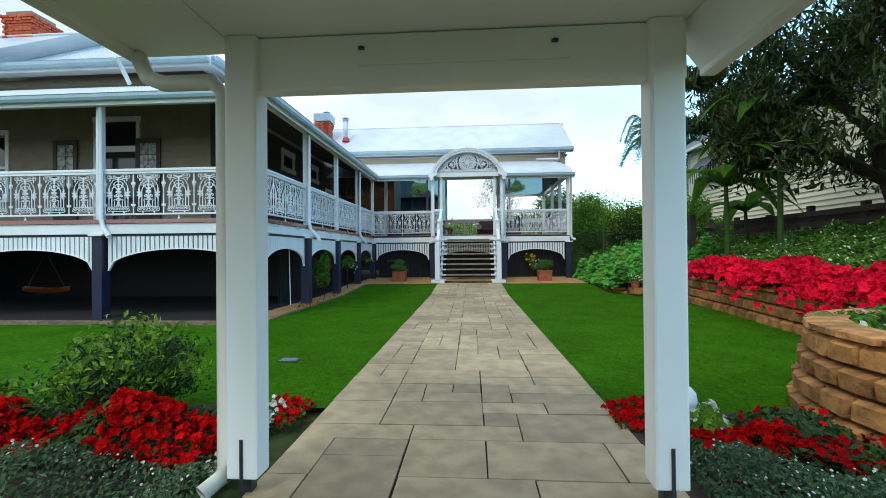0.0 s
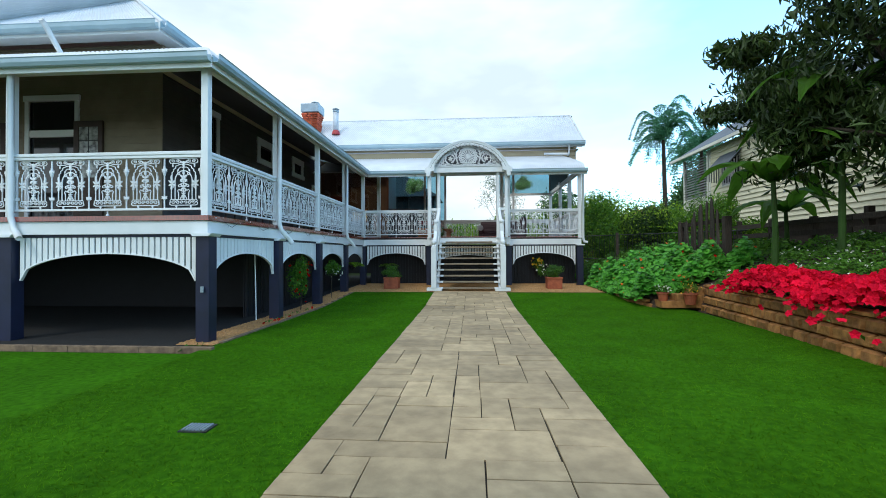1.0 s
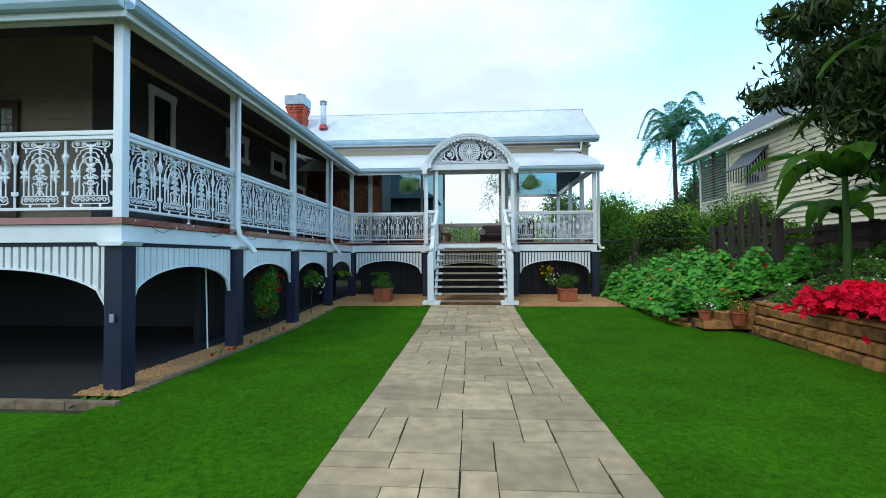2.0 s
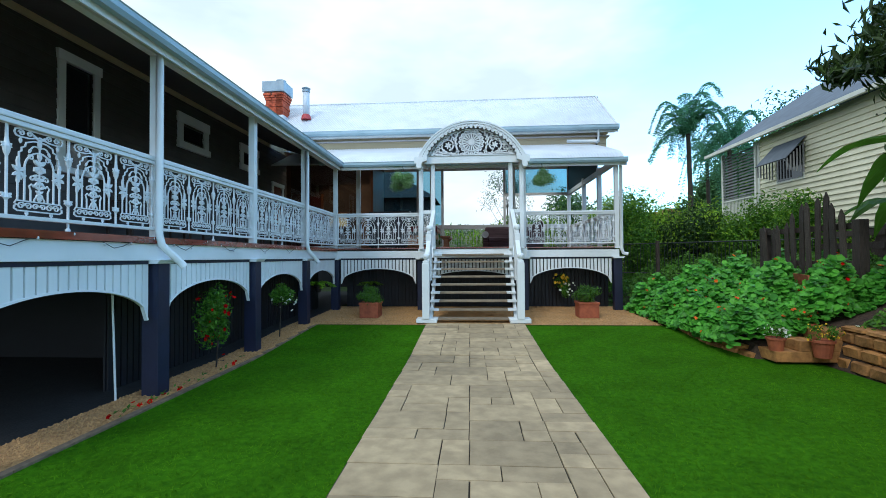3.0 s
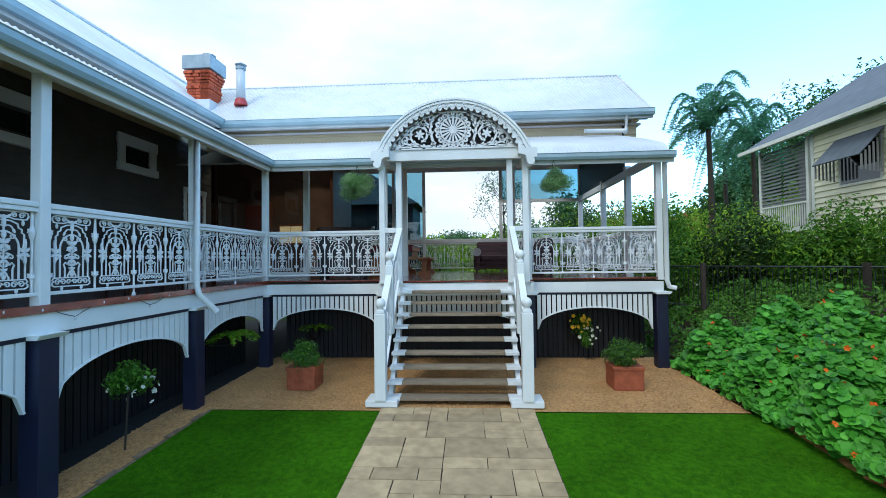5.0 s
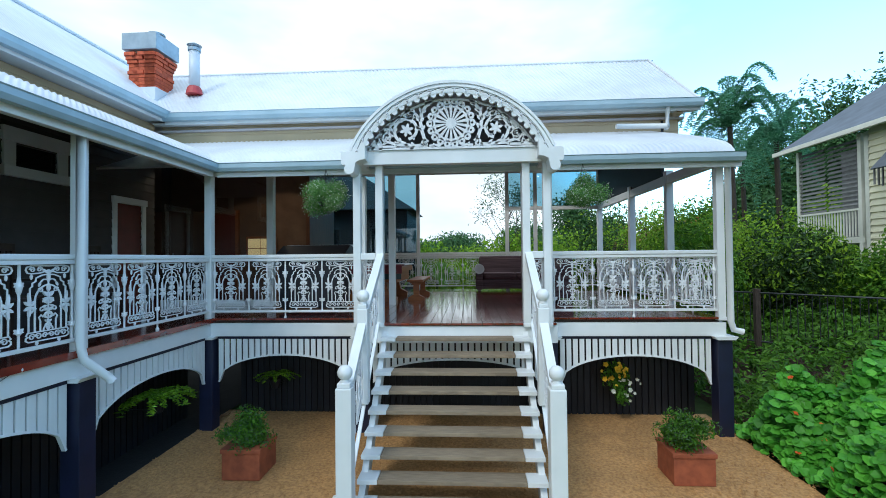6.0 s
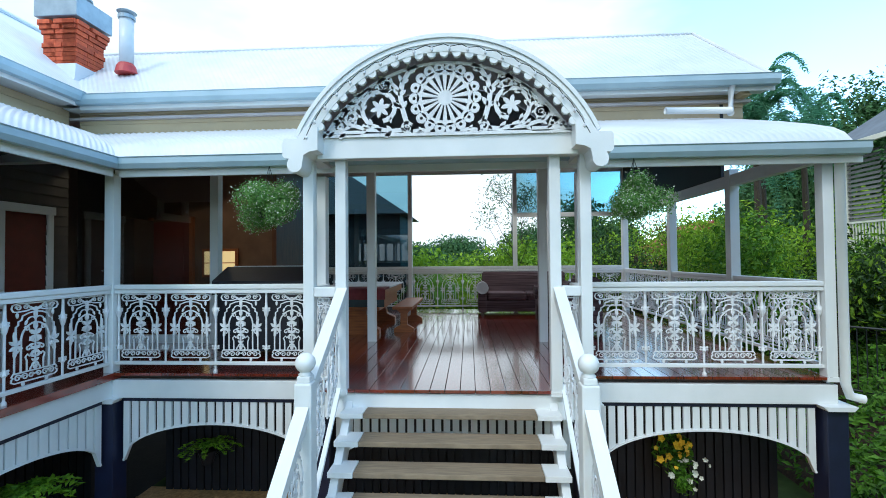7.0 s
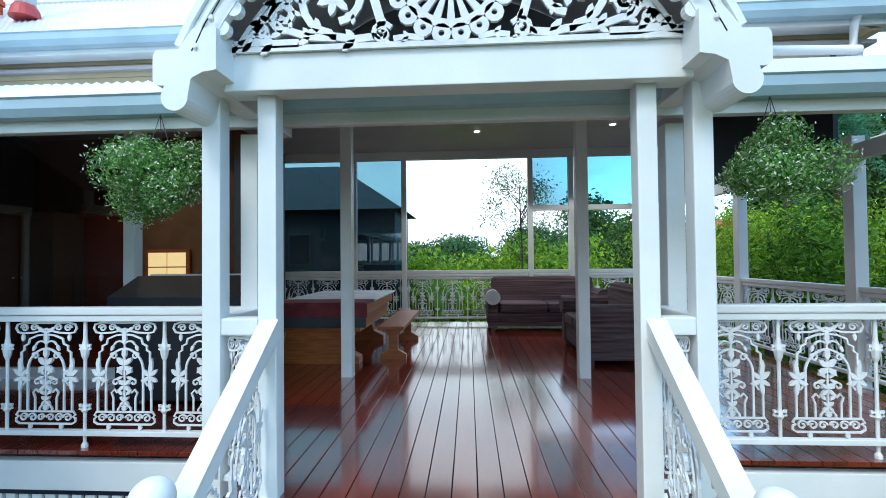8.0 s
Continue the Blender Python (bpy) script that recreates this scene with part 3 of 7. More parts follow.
def valance(a, b, z1=1.475, zmid=1.21, zend=0.80, pitch=0.098, gap=0.028, inset=0.14, pieces=True):
    """White vertical slats with an arched lower edge between two stumps."""
    a, b = Vector((*a, 0)), Vector((*b, 0))
    d = (b - a).normalized()
    a, b = a + d * inset, b - d * inset
    ln = (b - a).length
    t = thing("slat_valance", "white vertical slats with an arched lower edge below the deck", "screen", (a.x, a.y, 0), "arched slat valances", rz=math.degrees(math.atan2(d.y, d.x)))
    n = max(3, round(ln / pitch))
    p = ln / n

    def low(u):
        q = (2 * u / ln - 1)
        return zend + (zmid - zend) * math.sqrt(max(0.0, 1 - min(1, abs(q)) ** 2)) if abs(q) < 0.97 else zend
    for i in range(n):
        u0, u1 = p * i + gap / 2, p * (i + 1) - gap / 2
        z0, z0b = low(u0), low(u1)
        part("slat", prism([(u0, z0), (u1, z0b), (u1, z1), (u0, z1)], -0.012, 0.012), WHITE, t)
    rim = [(ln * i / 24, low(ln * i / 24)) for i in range(1, 24)]
    bm = bmesh.new()
    stroke(bm, [(0.02, zend - 0.01)] + rim + [(ln - 0.02, zend - 0.01)], 0.022, 0.045)
    part("arch_trim", bm, WHITE, t)
    part("top_batten", bx(0, ln, -0.02, 0.026, z1 - 0.02, z1 + 0.025, 0.004), NAVY, t, "navy painted batten")
    return t


# ---- decks ----
def deck_edges():
    f = bmesh.new()
    bx(WX - 0.03, WX + 0.05, WY + 0.032, FY - 0.052, 1.50, 1.70, 0.006, f)
    bx(-13.2, WX + 0.05, WY - 0.05, WY + 0.03, 1.50, 1.70, 0.006, f)
    bx(WX - 0.02, -1.05, FY - 0.05, FY + 0.03, 1.50, 1.70, 0.006, f)
    bx(1.85, FX1 + 0.05, FY - 0.05, FY + 0.03, 1.50, 1.70, 0.006, f)
    bx(FX1 - 0.03, FX1 + 0.05, FY + 0.04, 20.4, 1.50, 1.70, 0.006, f)
    bx(-1.03, 1.83, 13.76, 13.82, 1.50, 1.735, 0.006, f)
    bx(-1.05, -1.0, 13.83, FY - 0.06, 1.50, 1.735, 0.006, f)
    bx(1.8, 1.85, 13.83, FY - 0.06, 1.50, 1.735, 0.006, f)
    solid("trim_deck_fascia", f, WHITE, "white painted fascia boards round the deck")


deck_edges()
deck = solid("floor_deck", bx(WX + 0.05, FX1, FY + 0.04, 20.6, 1.68, 1.735), DARKWOOD, "dark joists below red-brown deck planks")
wing_deck = solid("floor_wing_deck", bx(-13.2, WX + 0.08, WY - 0.08, 20.6, 1.705, DK), DECK, "polished red-brown timber floor of the wing verandah")


# ---- posts, balustrades, stumps, valances ----
for y in SIDE_Y:
    post(WX, y, DK - 0.05, HEAD)
    stump(WX, y)
for x in WING_X[1:]:
    post(x, WY, DK - 0.05, HEAD)
    stump(x, WY)
post(FX1, FY, DK - 0.05, HEAD)
for x in FRONT_X[1:]:
    stump(x, FY)
for y0, y1 in zip(SIDE_Y, SIDE_Y[1:]):
    balustrade((WX, y0), (WX, y1), 4)
    valance((WX, y0), (WX, y1), gap=0.020, pitch=0.105)
for x0, x1 in zip(WING_X, WING_X[1:]):
    balustrade((x1, WY), (x0, WY), 5)
    valance((x1, WY), (x0, WY))
balustrade((WX, FY), (FRONT_X[1], FY), 4)
balustrade((FRONT_X[2], FY), (FX1, FY), 4)
valance((WX, FY), (FRONT_X[1], FY))
valance((FRONT_X[2], FY), (FX1, FY))
valance((FRONT_X[1], FY), (FRONT_X[2], FY), zmid=1.14)
for y0, y1 in ((FY, 16.0), (16.0, 17.9), (17.9, 20.4)):
    balustrade((FX1, y0), (FX1, y1), 3 if y1 < 20 else 4)
    post(FX1, y1, DK - 0.05, 4.25, 0.13)
    stump(FX1, y1)
balustrade((-3.4, 20.4), (-0.83, 20.4), 4)
balustrade((-0.83, 20.4), (1.72, 20.4), 4)
balustrade((1.72, 20.4), (FX1, 20.4), 4)

# dark slatted screens under the house
def dark_screen(x0, x1, y, z1=1.5, turn=False):
    t = thing("undercroft_screen", "dark navy vertical timber slats under the house", "screen", (0, 0, 0), "undercroft screens")
    n = int((x1 - x0) / 0.105)
    for i in range(n):
        u = x0 + 0.105 * i
        if turn:
            part("slat", bx(y - 0.012, y + 0.012, u, u + 0.085, gz(0, u) - 0.02, z1), DARK, t)
        else:
            part("slat", bx(u, u + 0.085, y - 0.012, y + 0.012, gz(0, y) - 0.02, z1), DARK, t)
    # Solid near-black sheet stands in for the shade behind the slat gaps.
    if turn:
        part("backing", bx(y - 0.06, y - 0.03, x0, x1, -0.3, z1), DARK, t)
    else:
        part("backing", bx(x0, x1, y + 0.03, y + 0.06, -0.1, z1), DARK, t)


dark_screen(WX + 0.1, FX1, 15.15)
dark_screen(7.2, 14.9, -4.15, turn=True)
# Added walls: near-black colour stands in for the deep shade under the house.
solid("wall_undercroft_west", bx(-13.2, -13.1, 4.6, 20.4, -0.5, 1.7), DARK, "added wall under the house, near-black to stand in for deep shade")
solid("wall_undercroft_north", bx(-13.1, -4.2, 9.0, 9.1, -0.5, 1.7), DARK, "added wall under the house, near-black to stand in for deep shade")

# ---- weatherboard walls ----
def boards(name, a, b, z0, z1, material, label, out, openings=(), board=0.15):
    """Overlapping boards between a and b; out: the side that they face; openings: (u0, u1, z0, z1) along the wall."""
    a, b = Vector((*a, 0)), Vector((*b, 0))
    d = (b - a).normalized()
    ln = (b - a).length
    o = Vector((*out, 0))
    wall = None
    cuts = sorted({0.0, ln, *[u for q in openings for u in q[:2]]})
    for u0, u1 in zip(cuts, cuts[1:]):
        z = z0
        while z < z1 - 0.01:
            zt = min(z + board, z1)
            um = (u0 + u1) / 2
            if not any(q[0] - 0.001 < um < q[1] + 0.001 and q[2] < (z + zt) / 2 < q[3] for q in openings):
                p0, p1 = a + d * u0, a + d * u1
                bm = bmesh.new()
                vs = [bm.verts.new((p.x + o.x * t, p.y + o.y * t, zz)) for p, zz, t in
                      ((p0, z, 0.02), (p1, z, 0.02), (p1, zt, 0.006), (p0, zt, 0.006), (p0, z, -0.1), (p1, z, -0.1), (p1, zt, -0.1), (p0, zt, -0.1))]
                for f in ((0, 1, 2, 3), (5, 4, 7, 6), (4, 5, 1, 0), (3, 2, 6, 7), (4, 0, 3, 7), (1, 5, 6, 2)):
                    bm.faces.new([vs[i] for i in f])
                bmesh.ops.recalc_face_normals(bm, faces=bm.faces[:])
                if wall is None:
                    wall = solid(name, bm, material, label)
                else:
                    part("board", bm, material, wall)
            z = zt
    return wall


def window(name, at, rz, w, h, label="white framed sash window with dark glass", glass=None, mid=True, door=False, f=0.09):
    """A framed opening; at: middle of its sill line on the wall's face."""
    t = thing(name, label, "door" if door else "window", at, "", "structure", rz)
    part("window_frame", bx(-w / 2 - f, -w / 2, -0.045, 0.06, 0, h, 0.006), WHITE, t)
    part("window_frame", bx(w / 2, w / 2 + f, -0.045, 0.06, 0, h, 0.006), WHITE, t)
    part("window_head", bx(-w / 2 - f - 0.02, w / 2 + f + 0.02, -0.06, 0.06, h, h + f + 0.03, 0.006), WHITE, t)
    if not door:
        part("window_sill", bx(-w / 2 - f - 0.02, w / 2 + f + 0.02, -0.08, 0.06, 0.03 - f, 0, 0.006), WHITE, t)
        if mid:
            part("sash_rail", bx(-w / 2, w / 2, -0.01, 0.04, h * 0.5 - 0.03, h * 0.5 + 0.03, 0.004), WHITE, t)
        part("pane", bx(-w / 2, w / 2, 0.015, 0.021, 0, h), glass or DARKGLASS, t)
        part("dark_blind", bx(-w / 2, w / 2, 0.08, 0.09, 0, h), DARKWOOD, t, "dark blind behind the glass")
    else:
        part("door_leaf", bx(-w / 2, w / 2, 0.0, 0.045, 0, h, 0.004), REDDOOR, t, "closed red-brown timber door")
    return t


# wing walls, set back behind the verandah
WINGF, DOORU = 6.75, 8.68
boards("wall_wing_east", (COREX, WINGF), (COREX, 16.1), DK, 4.84, SHADEWALL, "weatherboard wall of the wing, verandah shade put into its grey colour", (1, 0),
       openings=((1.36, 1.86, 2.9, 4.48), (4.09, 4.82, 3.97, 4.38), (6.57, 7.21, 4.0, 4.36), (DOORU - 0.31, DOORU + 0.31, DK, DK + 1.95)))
window("window_1", (COREX, WINGF + 1.61, 2.90), 90, 0.50, 1.58, "dark window in a wide white frame", mid=False, f=0.12)
window("window_2", (COREX, WINGF + 4.455, 3.975), 90, 0.73, 0.40, "small window in a wide white frame", mid=False, f=0.17)
window("window_3", (COREX, WINGF + 6.89, 4.01), 90, 0.64, 0.34, "small window in a wide white frame", mid=False, f=0.17)
window("door_1", (COREX, WINGF + DOORU, DK), 90, 0.62, 1.95, "closed red-brown door in a white frame", door=True)
boards("wall_wing_south", (-13.2, WINGF), (COREX, WINGF), DK, 5.43, TANSHADE, "tan weatherboard wall of the wing, darkened for verandah shade", (0, -1),
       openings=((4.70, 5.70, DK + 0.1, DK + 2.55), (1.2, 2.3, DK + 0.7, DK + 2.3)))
w4 = window("window_4", (-8.0, WINGF, DK + 0.1), 0, 1.0, 2.45, "tall white framed doorway with a dark red curtain and a transom", mid=False)
part("transom", bx(-0.5, 0.5, -0.03, 0.05, 1.72, 1.86, 0.005), WHITE, w4)
part("curtain", prism([(-0.5 + 0.0625 * i, 0.058 + 0.014 * (i % 2)) for i in range(17)] + [(0.5, 0.076), (-0.5, 0.076)], 0.0, 1.70, "z"), CURTAIN, w4, "dark red hanging curtain")
for lx in (-9.30, -7.18):
    lf = thing("leadlight_shutter", "dark brown leadlight door leaf folded against the wall", "door", (lx, WINGF - 0.03, DK + 0.02), "leadlight door leaves")
    for s in (-1, 1):
        part("stile", bx(s * 0.26 - 0.05, s * 0.26 + 0.05, -0.045, 0.0, 0, 2.1, 0.005), DARKWOOD, lf)
    for z0, z1 in ((0.0, 0.95), (1.98, 2.1)):
        part("rail", bx(-0.21, 0.21, -0.04, -0.004, z0, z1, 0.004), DARKWOOD, lf)
    pn = part("pane", bx(-0.21, 0.21, -0.026, -0.018, 0.95, 1.98), LEADPANE, lf, "pale leadlight glass")
    cm = tube([(-0.21, -0.03, 1.25), (0.0, -0.03, 1.5), (0.21, -0.03, 1.25)], 0.008, 5)
    tube([(0.0, -0.03, 0.95), (0.0, -0.03, 1.98)], 0.008, 5, cm)
    tube([(-0.21, -0.03, 1.7), (0.21, -0.03, 1.7)], 0.008, 5, cm)
    part("lead_cames", cm, METALDARK, pn)
window("window_5", (-11.45, WINGF, DK + 0.7), 0, 1.1, 1.6)
boards("wall_main_upper", (COREX + 0.1, COREY + 0.1), (4.62, COREY + 0.1), 4.75, 5.45, TAN, "tan weatherboard wall above the verandah roof", (0, -1))

# ---- roofs ----
def corrugated(name, length, profile, place, label, pitch=0.076, amp=0.009, cut=None):
    """Corrugated sheet: profile (u, z) up the slope, swept along length; cut(u) trims both ends."""
    n = int(length / pitch * 4)
    vs, fs = [], []
    m = len(profile)
    for i in range(n + 1):
        s = length * i / n
        w = amp * math.sin(6.2832 * s / pitch)
        for u, z in profile:
            q = s
            if cut:
                lo, hi = cut(u)
                q = lo + (hi - lo) * i / n
            vs.append((q, u, z + w))
    fs = [(i * m + j, (i + 1) * m + j, (i + 1) * m + j + 1, i * m + j + 1) for i in range(n) for j in range(m - 1)]
    me = bpy.data.meshes.new(name)
    me.from_pydata(vs, [], fs)
    me.materials.append(ROOF)
    me.shade_smooth()
    ob = tagged(new(name, me), label, "", "", "structure")
    ob.matrix_basis = place
    return ob


BULL = [(0.0, 4.10), (0.05, 4.19), (0.14, 4.29), (0.28, 4.38), (0.50, 4.48), (0.85, 4.62), (1.4, 4.82), (2.02, 5.04)]
corrugated("roof_front_verandah", 8.0, [(u, z) for u, z in BULL], pose(-3.85, FY - 0.22, 0), "pale corrugated bullnose verandah roof",
           cut=lambda u: (0.0 - u, 8.33 - 0.25 * max(0.0, u - 0.3)))
corrugated("roof_wing_verandah", 10.0, BULL, pose(WX + 0.22, WY - 0.22, 0, 0, 0, 90), "pale corrugated bullnose roof of the wing verandah",
           cut=lambda u: (0.0 + u, 9.86 + u))
corrugated("roof_wing_front_verandah", 9.6, BULL, pose(-13.2, WY - 0.22, 0), "pale corrugated bullnose roof of the wing verandah",
           cut=lambda u: (0.0, 9.96 - u))
corrugated("roof_main_south", 10.4, [(0, 5.52), (2.0, 7.12)], pose(-5.6, 15.88, 0), "pale corrugated steel gable roof", cut=lambda u: (0 - u, 10.47 - 0.06 * u))
corrugated("roof_main_north", 16, [(0, 5.50), (2.75, 7.12)], pose(4.85, 20.63, 0, 0, 0, 180), "pale corrugated steel gable roof")
corrugated("roof_wing_east", 16, [(0, 5.54), (2.7, 7.64)], pose(-5.25, 6.2, 0, 0, 0, 90), "pale corrugated hip roof of the wing", cut=lambda u: (0 + u, 14.85))
corrugated("roof_wing_south", 11, [(0, 5.54), (2.7, 7.64)], pose(-16, 6.2, 0), "pale corrugated hip roof of the wing", cut=lambda u: (0, 10.75 - u))
corrugated("roof_wing_back", 8, [(0, 5.54), (2.7, 7.64)], pose(-7.95, 11.6, 0, 0, 0, 180), "pale corrugated hip roof of the wing", cut=lambda u: (2.7 - u, 8.05))
corrugated("roof_wing_west", 16, [(0, 5.54), (2.7, 7.64)], pose(-10.65, 21.0, 0, 0, 0, -90), "pale corrugated hip roof of the wing", cut=lambda u: (0, 15.45 - u))
caps = tube([(-7.4, 17.88, 7.12), (4.75, 17.88, 7.12)], 0.04)
tube([(-5.25, 6.2, 5.57), (-7.95, 8.9, 7.67), (-16, 8.9, 7.67)], 0.04, bm=caps)
tube([(-7.95, 8.9, 7.67), (-7.95, 20.5, 7.67)], 0.045, bm=caps)
tube([(4.87, 15.9, 5.54), (4.75, 17.88, 7.13)], 0.03, bm=caps)
solid("trim_ridge_caps", caps, ROOF, "pale rolled ridge capping")
gable = prism([(15.95, 5.3), (17.9, 7.1), (20.5, 5.3)], 4.5, 4.6, "x")
solid("wall_gable_east", gable, TAN, "tan gable wall under the roof")


def gutter(name, a, b, z, out, drop=0.12, size=0.11):
    """Quad gutter with a bead, over a white fascia."""
    a, b = Vector((*a, 0)), Vector((*b, 0))
    d = (b - a).normalized()
    ln = (b - a).length
    s = size
    prof = [(0, 0.0), (0, -s), (-s * 0.75, -s), (-s, -s * 0.55), (-s, 0.0), (-s - 0.012, 0.012), (-s + 0.012, 0.014), (-s + 0.012, -s * 0.5), (-s * 0.7, -s + 0.012), (-0.012, -s + 0.012), (-0.012, 0)]
    t = thing(name, "pale blue-grey metal gutter on a white fascia board", "gutter", (a.x, a.y, z), "eaves gutters", "structure", math.degrees(math.atan2(d.y, d.x)))
    sgn = 1 if Vector((d.y, -d.x, 0)).dot(Vector((*out, 0))) > 0 else -1
    part("gutter_channel", prism([(u * sgn, w) for u, w in prof], 0, ln, "x"), GUTTER, t)
    y0, y1 = sorted((0.005 * sgn, 0.035 * sgn))
    part("fascia", bx(0, ln, y0, y1, -0.16 - drop * 0.2, -0.005, 0.004), WHITE, t)
    return t


gutter("gutter_front", (WX + 0.24, FY - 0.21), (4.55, FY - 0.21), 4.14, (0, -1))
gutter("gutter_wing", (WX + 0.21, WY - 0.2), (WX + 0.21, FY - 0.24), 4.14, (1, 0))
gutter("gutter_wing_front", (-13.2, WY - 0.21), (WX + 0.2, WY - 0.21), 4.14, (0, -1))
gutter("gutter_main", (-5.3, 15.92), (4.9, 15.92), 5.53, (0, -1), size=0.13)
gutter("gutter_wing_upper", (-5.27, 6.15), (-5.27, 15.85), 5.57, (1, 0), size=0.13)
gutter("gutter_wing_upper_front", (-16, 6.18), (-5.3, 6.18), 5.57, (0, -1), size=0.13)

beams = bmesh.new()
bx(WX - 0.05, WX + 0.05, WY + 0.06, FY - 0.05, HEAD - 0.02, HEAD + 0.14, 0.006, beams)
bx(-13.2, WX + 0.05, WY - 0.05, WY + 0.05, HEAD - 0.02, HEAD + 0.14, 0.006, beams)
bx(WX + 0.06, FX1 + 0.05, FY - 0.05, FY + 0.05, HEAD - 0.02, HEAD + 0.14, 0.006, beams)
bx(FX1 - 0.05, FX1 + 0.05, FY + 0.06, 20.4, HEAD - 0.02, HEAD + 0.14, 0.006, beams)
solid("beam_verandah", beams, WHITE, "white painted verandah beams")
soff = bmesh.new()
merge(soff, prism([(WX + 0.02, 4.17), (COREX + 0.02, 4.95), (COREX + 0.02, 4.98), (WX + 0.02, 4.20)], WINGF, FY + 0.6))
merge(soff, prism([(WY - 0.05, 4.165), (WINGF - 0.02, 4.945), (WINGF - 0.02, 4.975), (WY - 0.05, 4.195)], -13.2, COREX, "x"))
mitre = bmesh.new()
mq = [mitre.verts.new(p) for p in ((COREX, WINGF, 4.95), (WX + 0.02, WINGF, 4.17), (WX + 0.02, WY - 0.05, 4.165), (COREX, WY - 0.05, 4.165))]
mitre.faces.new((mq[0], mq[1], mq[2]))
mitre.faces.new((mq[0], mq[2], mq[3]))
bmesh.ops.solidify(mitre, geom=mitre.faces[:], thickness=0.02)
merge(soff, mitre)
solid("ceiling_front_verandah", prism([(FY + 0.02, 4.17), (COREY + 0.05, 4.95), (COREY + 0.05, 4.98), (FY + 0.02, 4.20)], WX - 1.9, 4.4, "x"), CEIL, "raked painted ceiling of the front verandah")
solid("ceiling_verandah", soff, SHADECEIL, "board ceiling of the verandah, deep shade put into its colour")
solid("wall_verandah_infill", bx(4.29, 4.34, 16.2, 20.34, 4.18, 5.25), DARK, "dark navy infill panel above the side beam")
eav = bmesh.new()
bx(-5.6, 4.85, 15.96, COREY + 0.05, 5.38, 5.40, 0, eav)
bx(-5.7, -5.29, 6.25, 15.9, 5.42, 5.44, 0, eav)
bx(-16, -5.29, 6.21, 6.6, 5.445, 5.46, 0, eav)
solid("trim_eaves", eav, WHITE, "white eaves lining")
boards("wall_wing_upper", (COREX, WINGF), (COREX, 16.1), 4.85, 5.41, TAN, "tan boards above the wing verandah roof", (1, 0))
# ---- entrance portico ----
CX, PYF = 0.40, 13.80
for x, w in ((-0.945, 0.105), (1.705, 0.105), (-0.628, 0.105), (1.42, 0.105)):
    post(x, PYF - 0.04, DK - 0.05, 4.0, w, "white painted square post of the entrance portico")
for x in (-1.02, 1.82):
    post(x, FY, DK - 0.05, 3.95, 0.12, "white painted square post behind the portico")
for x0, x1 in ((-0.945, -0.628), (1.42, 1.705)):
    t = thing("side_balustrade", "short white cast-iron balustrade between portico posts", "railing", (x0 + 0.055, PYF - 0.04, DK), "portico balustrades")
    ln = x1 - x0 - 0.11
    part("top_rail", bx(0, ln, -0.05, 0.05, 0.89, 0.985, 0.01), WHITE, t)
    part("bottom_rail", bx(0, ln, -0.025, 0.025, 0.085, 0.12, 0.004), WHITE, t)
    o = part("iron_panel", PANEL, IRON, t)
    o.matrix_basis = pose(ln / 2, 0, 0.12) @ Matrix.Diagonal((ln / 0.52, 1, 1, 1))
for x in (-0.955, 1.715):
    balustrade((x, PYF), (x, FY), 1, "short white cast-iron balustrade at the side of the portico")

hood = thing("portico_hood", "white arched timber hood with fretwork sunburst and scalloped edge", "canopy", (CX, 13.5, 0))
HR, HZ = 1.475, 3.56
a_end = math.acos(1.35 / HR)


def ring(r0, r1, y0, y1, n=48, a0=a_end, a1=math.pi - a_end):
    bm = bmesh.new()
    rows = []
    for i in range(n + 1):
        a = a0 + (a1 - a0) * i / n
        c, s = math.cos(a), math.sin(a)
        rows.append([bm.verts.new((r * c, y, HZ + r * s)) for r, y in ((r0, y0), (r1, y0), (r1, y1), (r0, y1))])
    for p, q in zip(rows, rows[1:]):
        for k in range(4):
            bm.faces.new((p[k], p[(k + 1) % 4], q[(k + 1) % 4], q[k]))
    bm.faces.new(rows[0])
    bm.faces.new(rows[-1][::-1])
    bmesh.ops.recalc_face_normals(bm, faces=bm.faces[:])
    return bm


part("hood_roof", ring(HR, HR + 0.035, -0.05, 1.15), WHITE, hood, "white curved roof sheet")
part("bargeboard", ring(HR - 0.125, HR - 0.004, -0.03, 0.02), WHITE, hood)
part("bead", ring(HR - 0.05, HR - 0.03, -0.045, -0.032), WHITE, hood)
teeth = bmesh.new()
NT = 27
for i in range(NT):
    a = a_end + (math.pi - 2 * a_end) * (i + 0.5) / NT
    cx, cz = (HR - 0.130) * math.cos(a), HZ + (HR - 0.130) * math.sin(a)
    disc = [(cx + 0.040 * math.cos(6.2832 * k / 12), cz + 0.040 * math.sin(6.2832 * k / 12)) for k in range(12)]
    merge(teeth, prism(disc, -0.026, 0.016))
part("scalloped_edge", teeth, WHITE, hood)
# fretwork: sunburst between scrolls
FW = bmesh.new()
RC = 4.53
NSL = 18


def fan(r0, r1, a0, a1, b0=None, b1=None, n=3):
    """A flat plate between two radii; the outer edge may span other angles than the inner."""
    b0, b1 = a0 if b0 is None else b0, a1 if b1 is None else b1
    inner = [(r0 * math.cos(a0 + (a1 - a0) * i / n), RC + r0 * math.sin(a0 + (a1 - a0) * i / n)) for i in range(n + 1)]
    outer = [(r1 * math.cos(b0 + (b1 - b0) * i / n), RC + r1 * math.sin(b0 + (b1 - b0) * i / n)) for i in range(n, -1, -1)]
    merge(FW, prism(inner + outer, -0.010, 0.010))


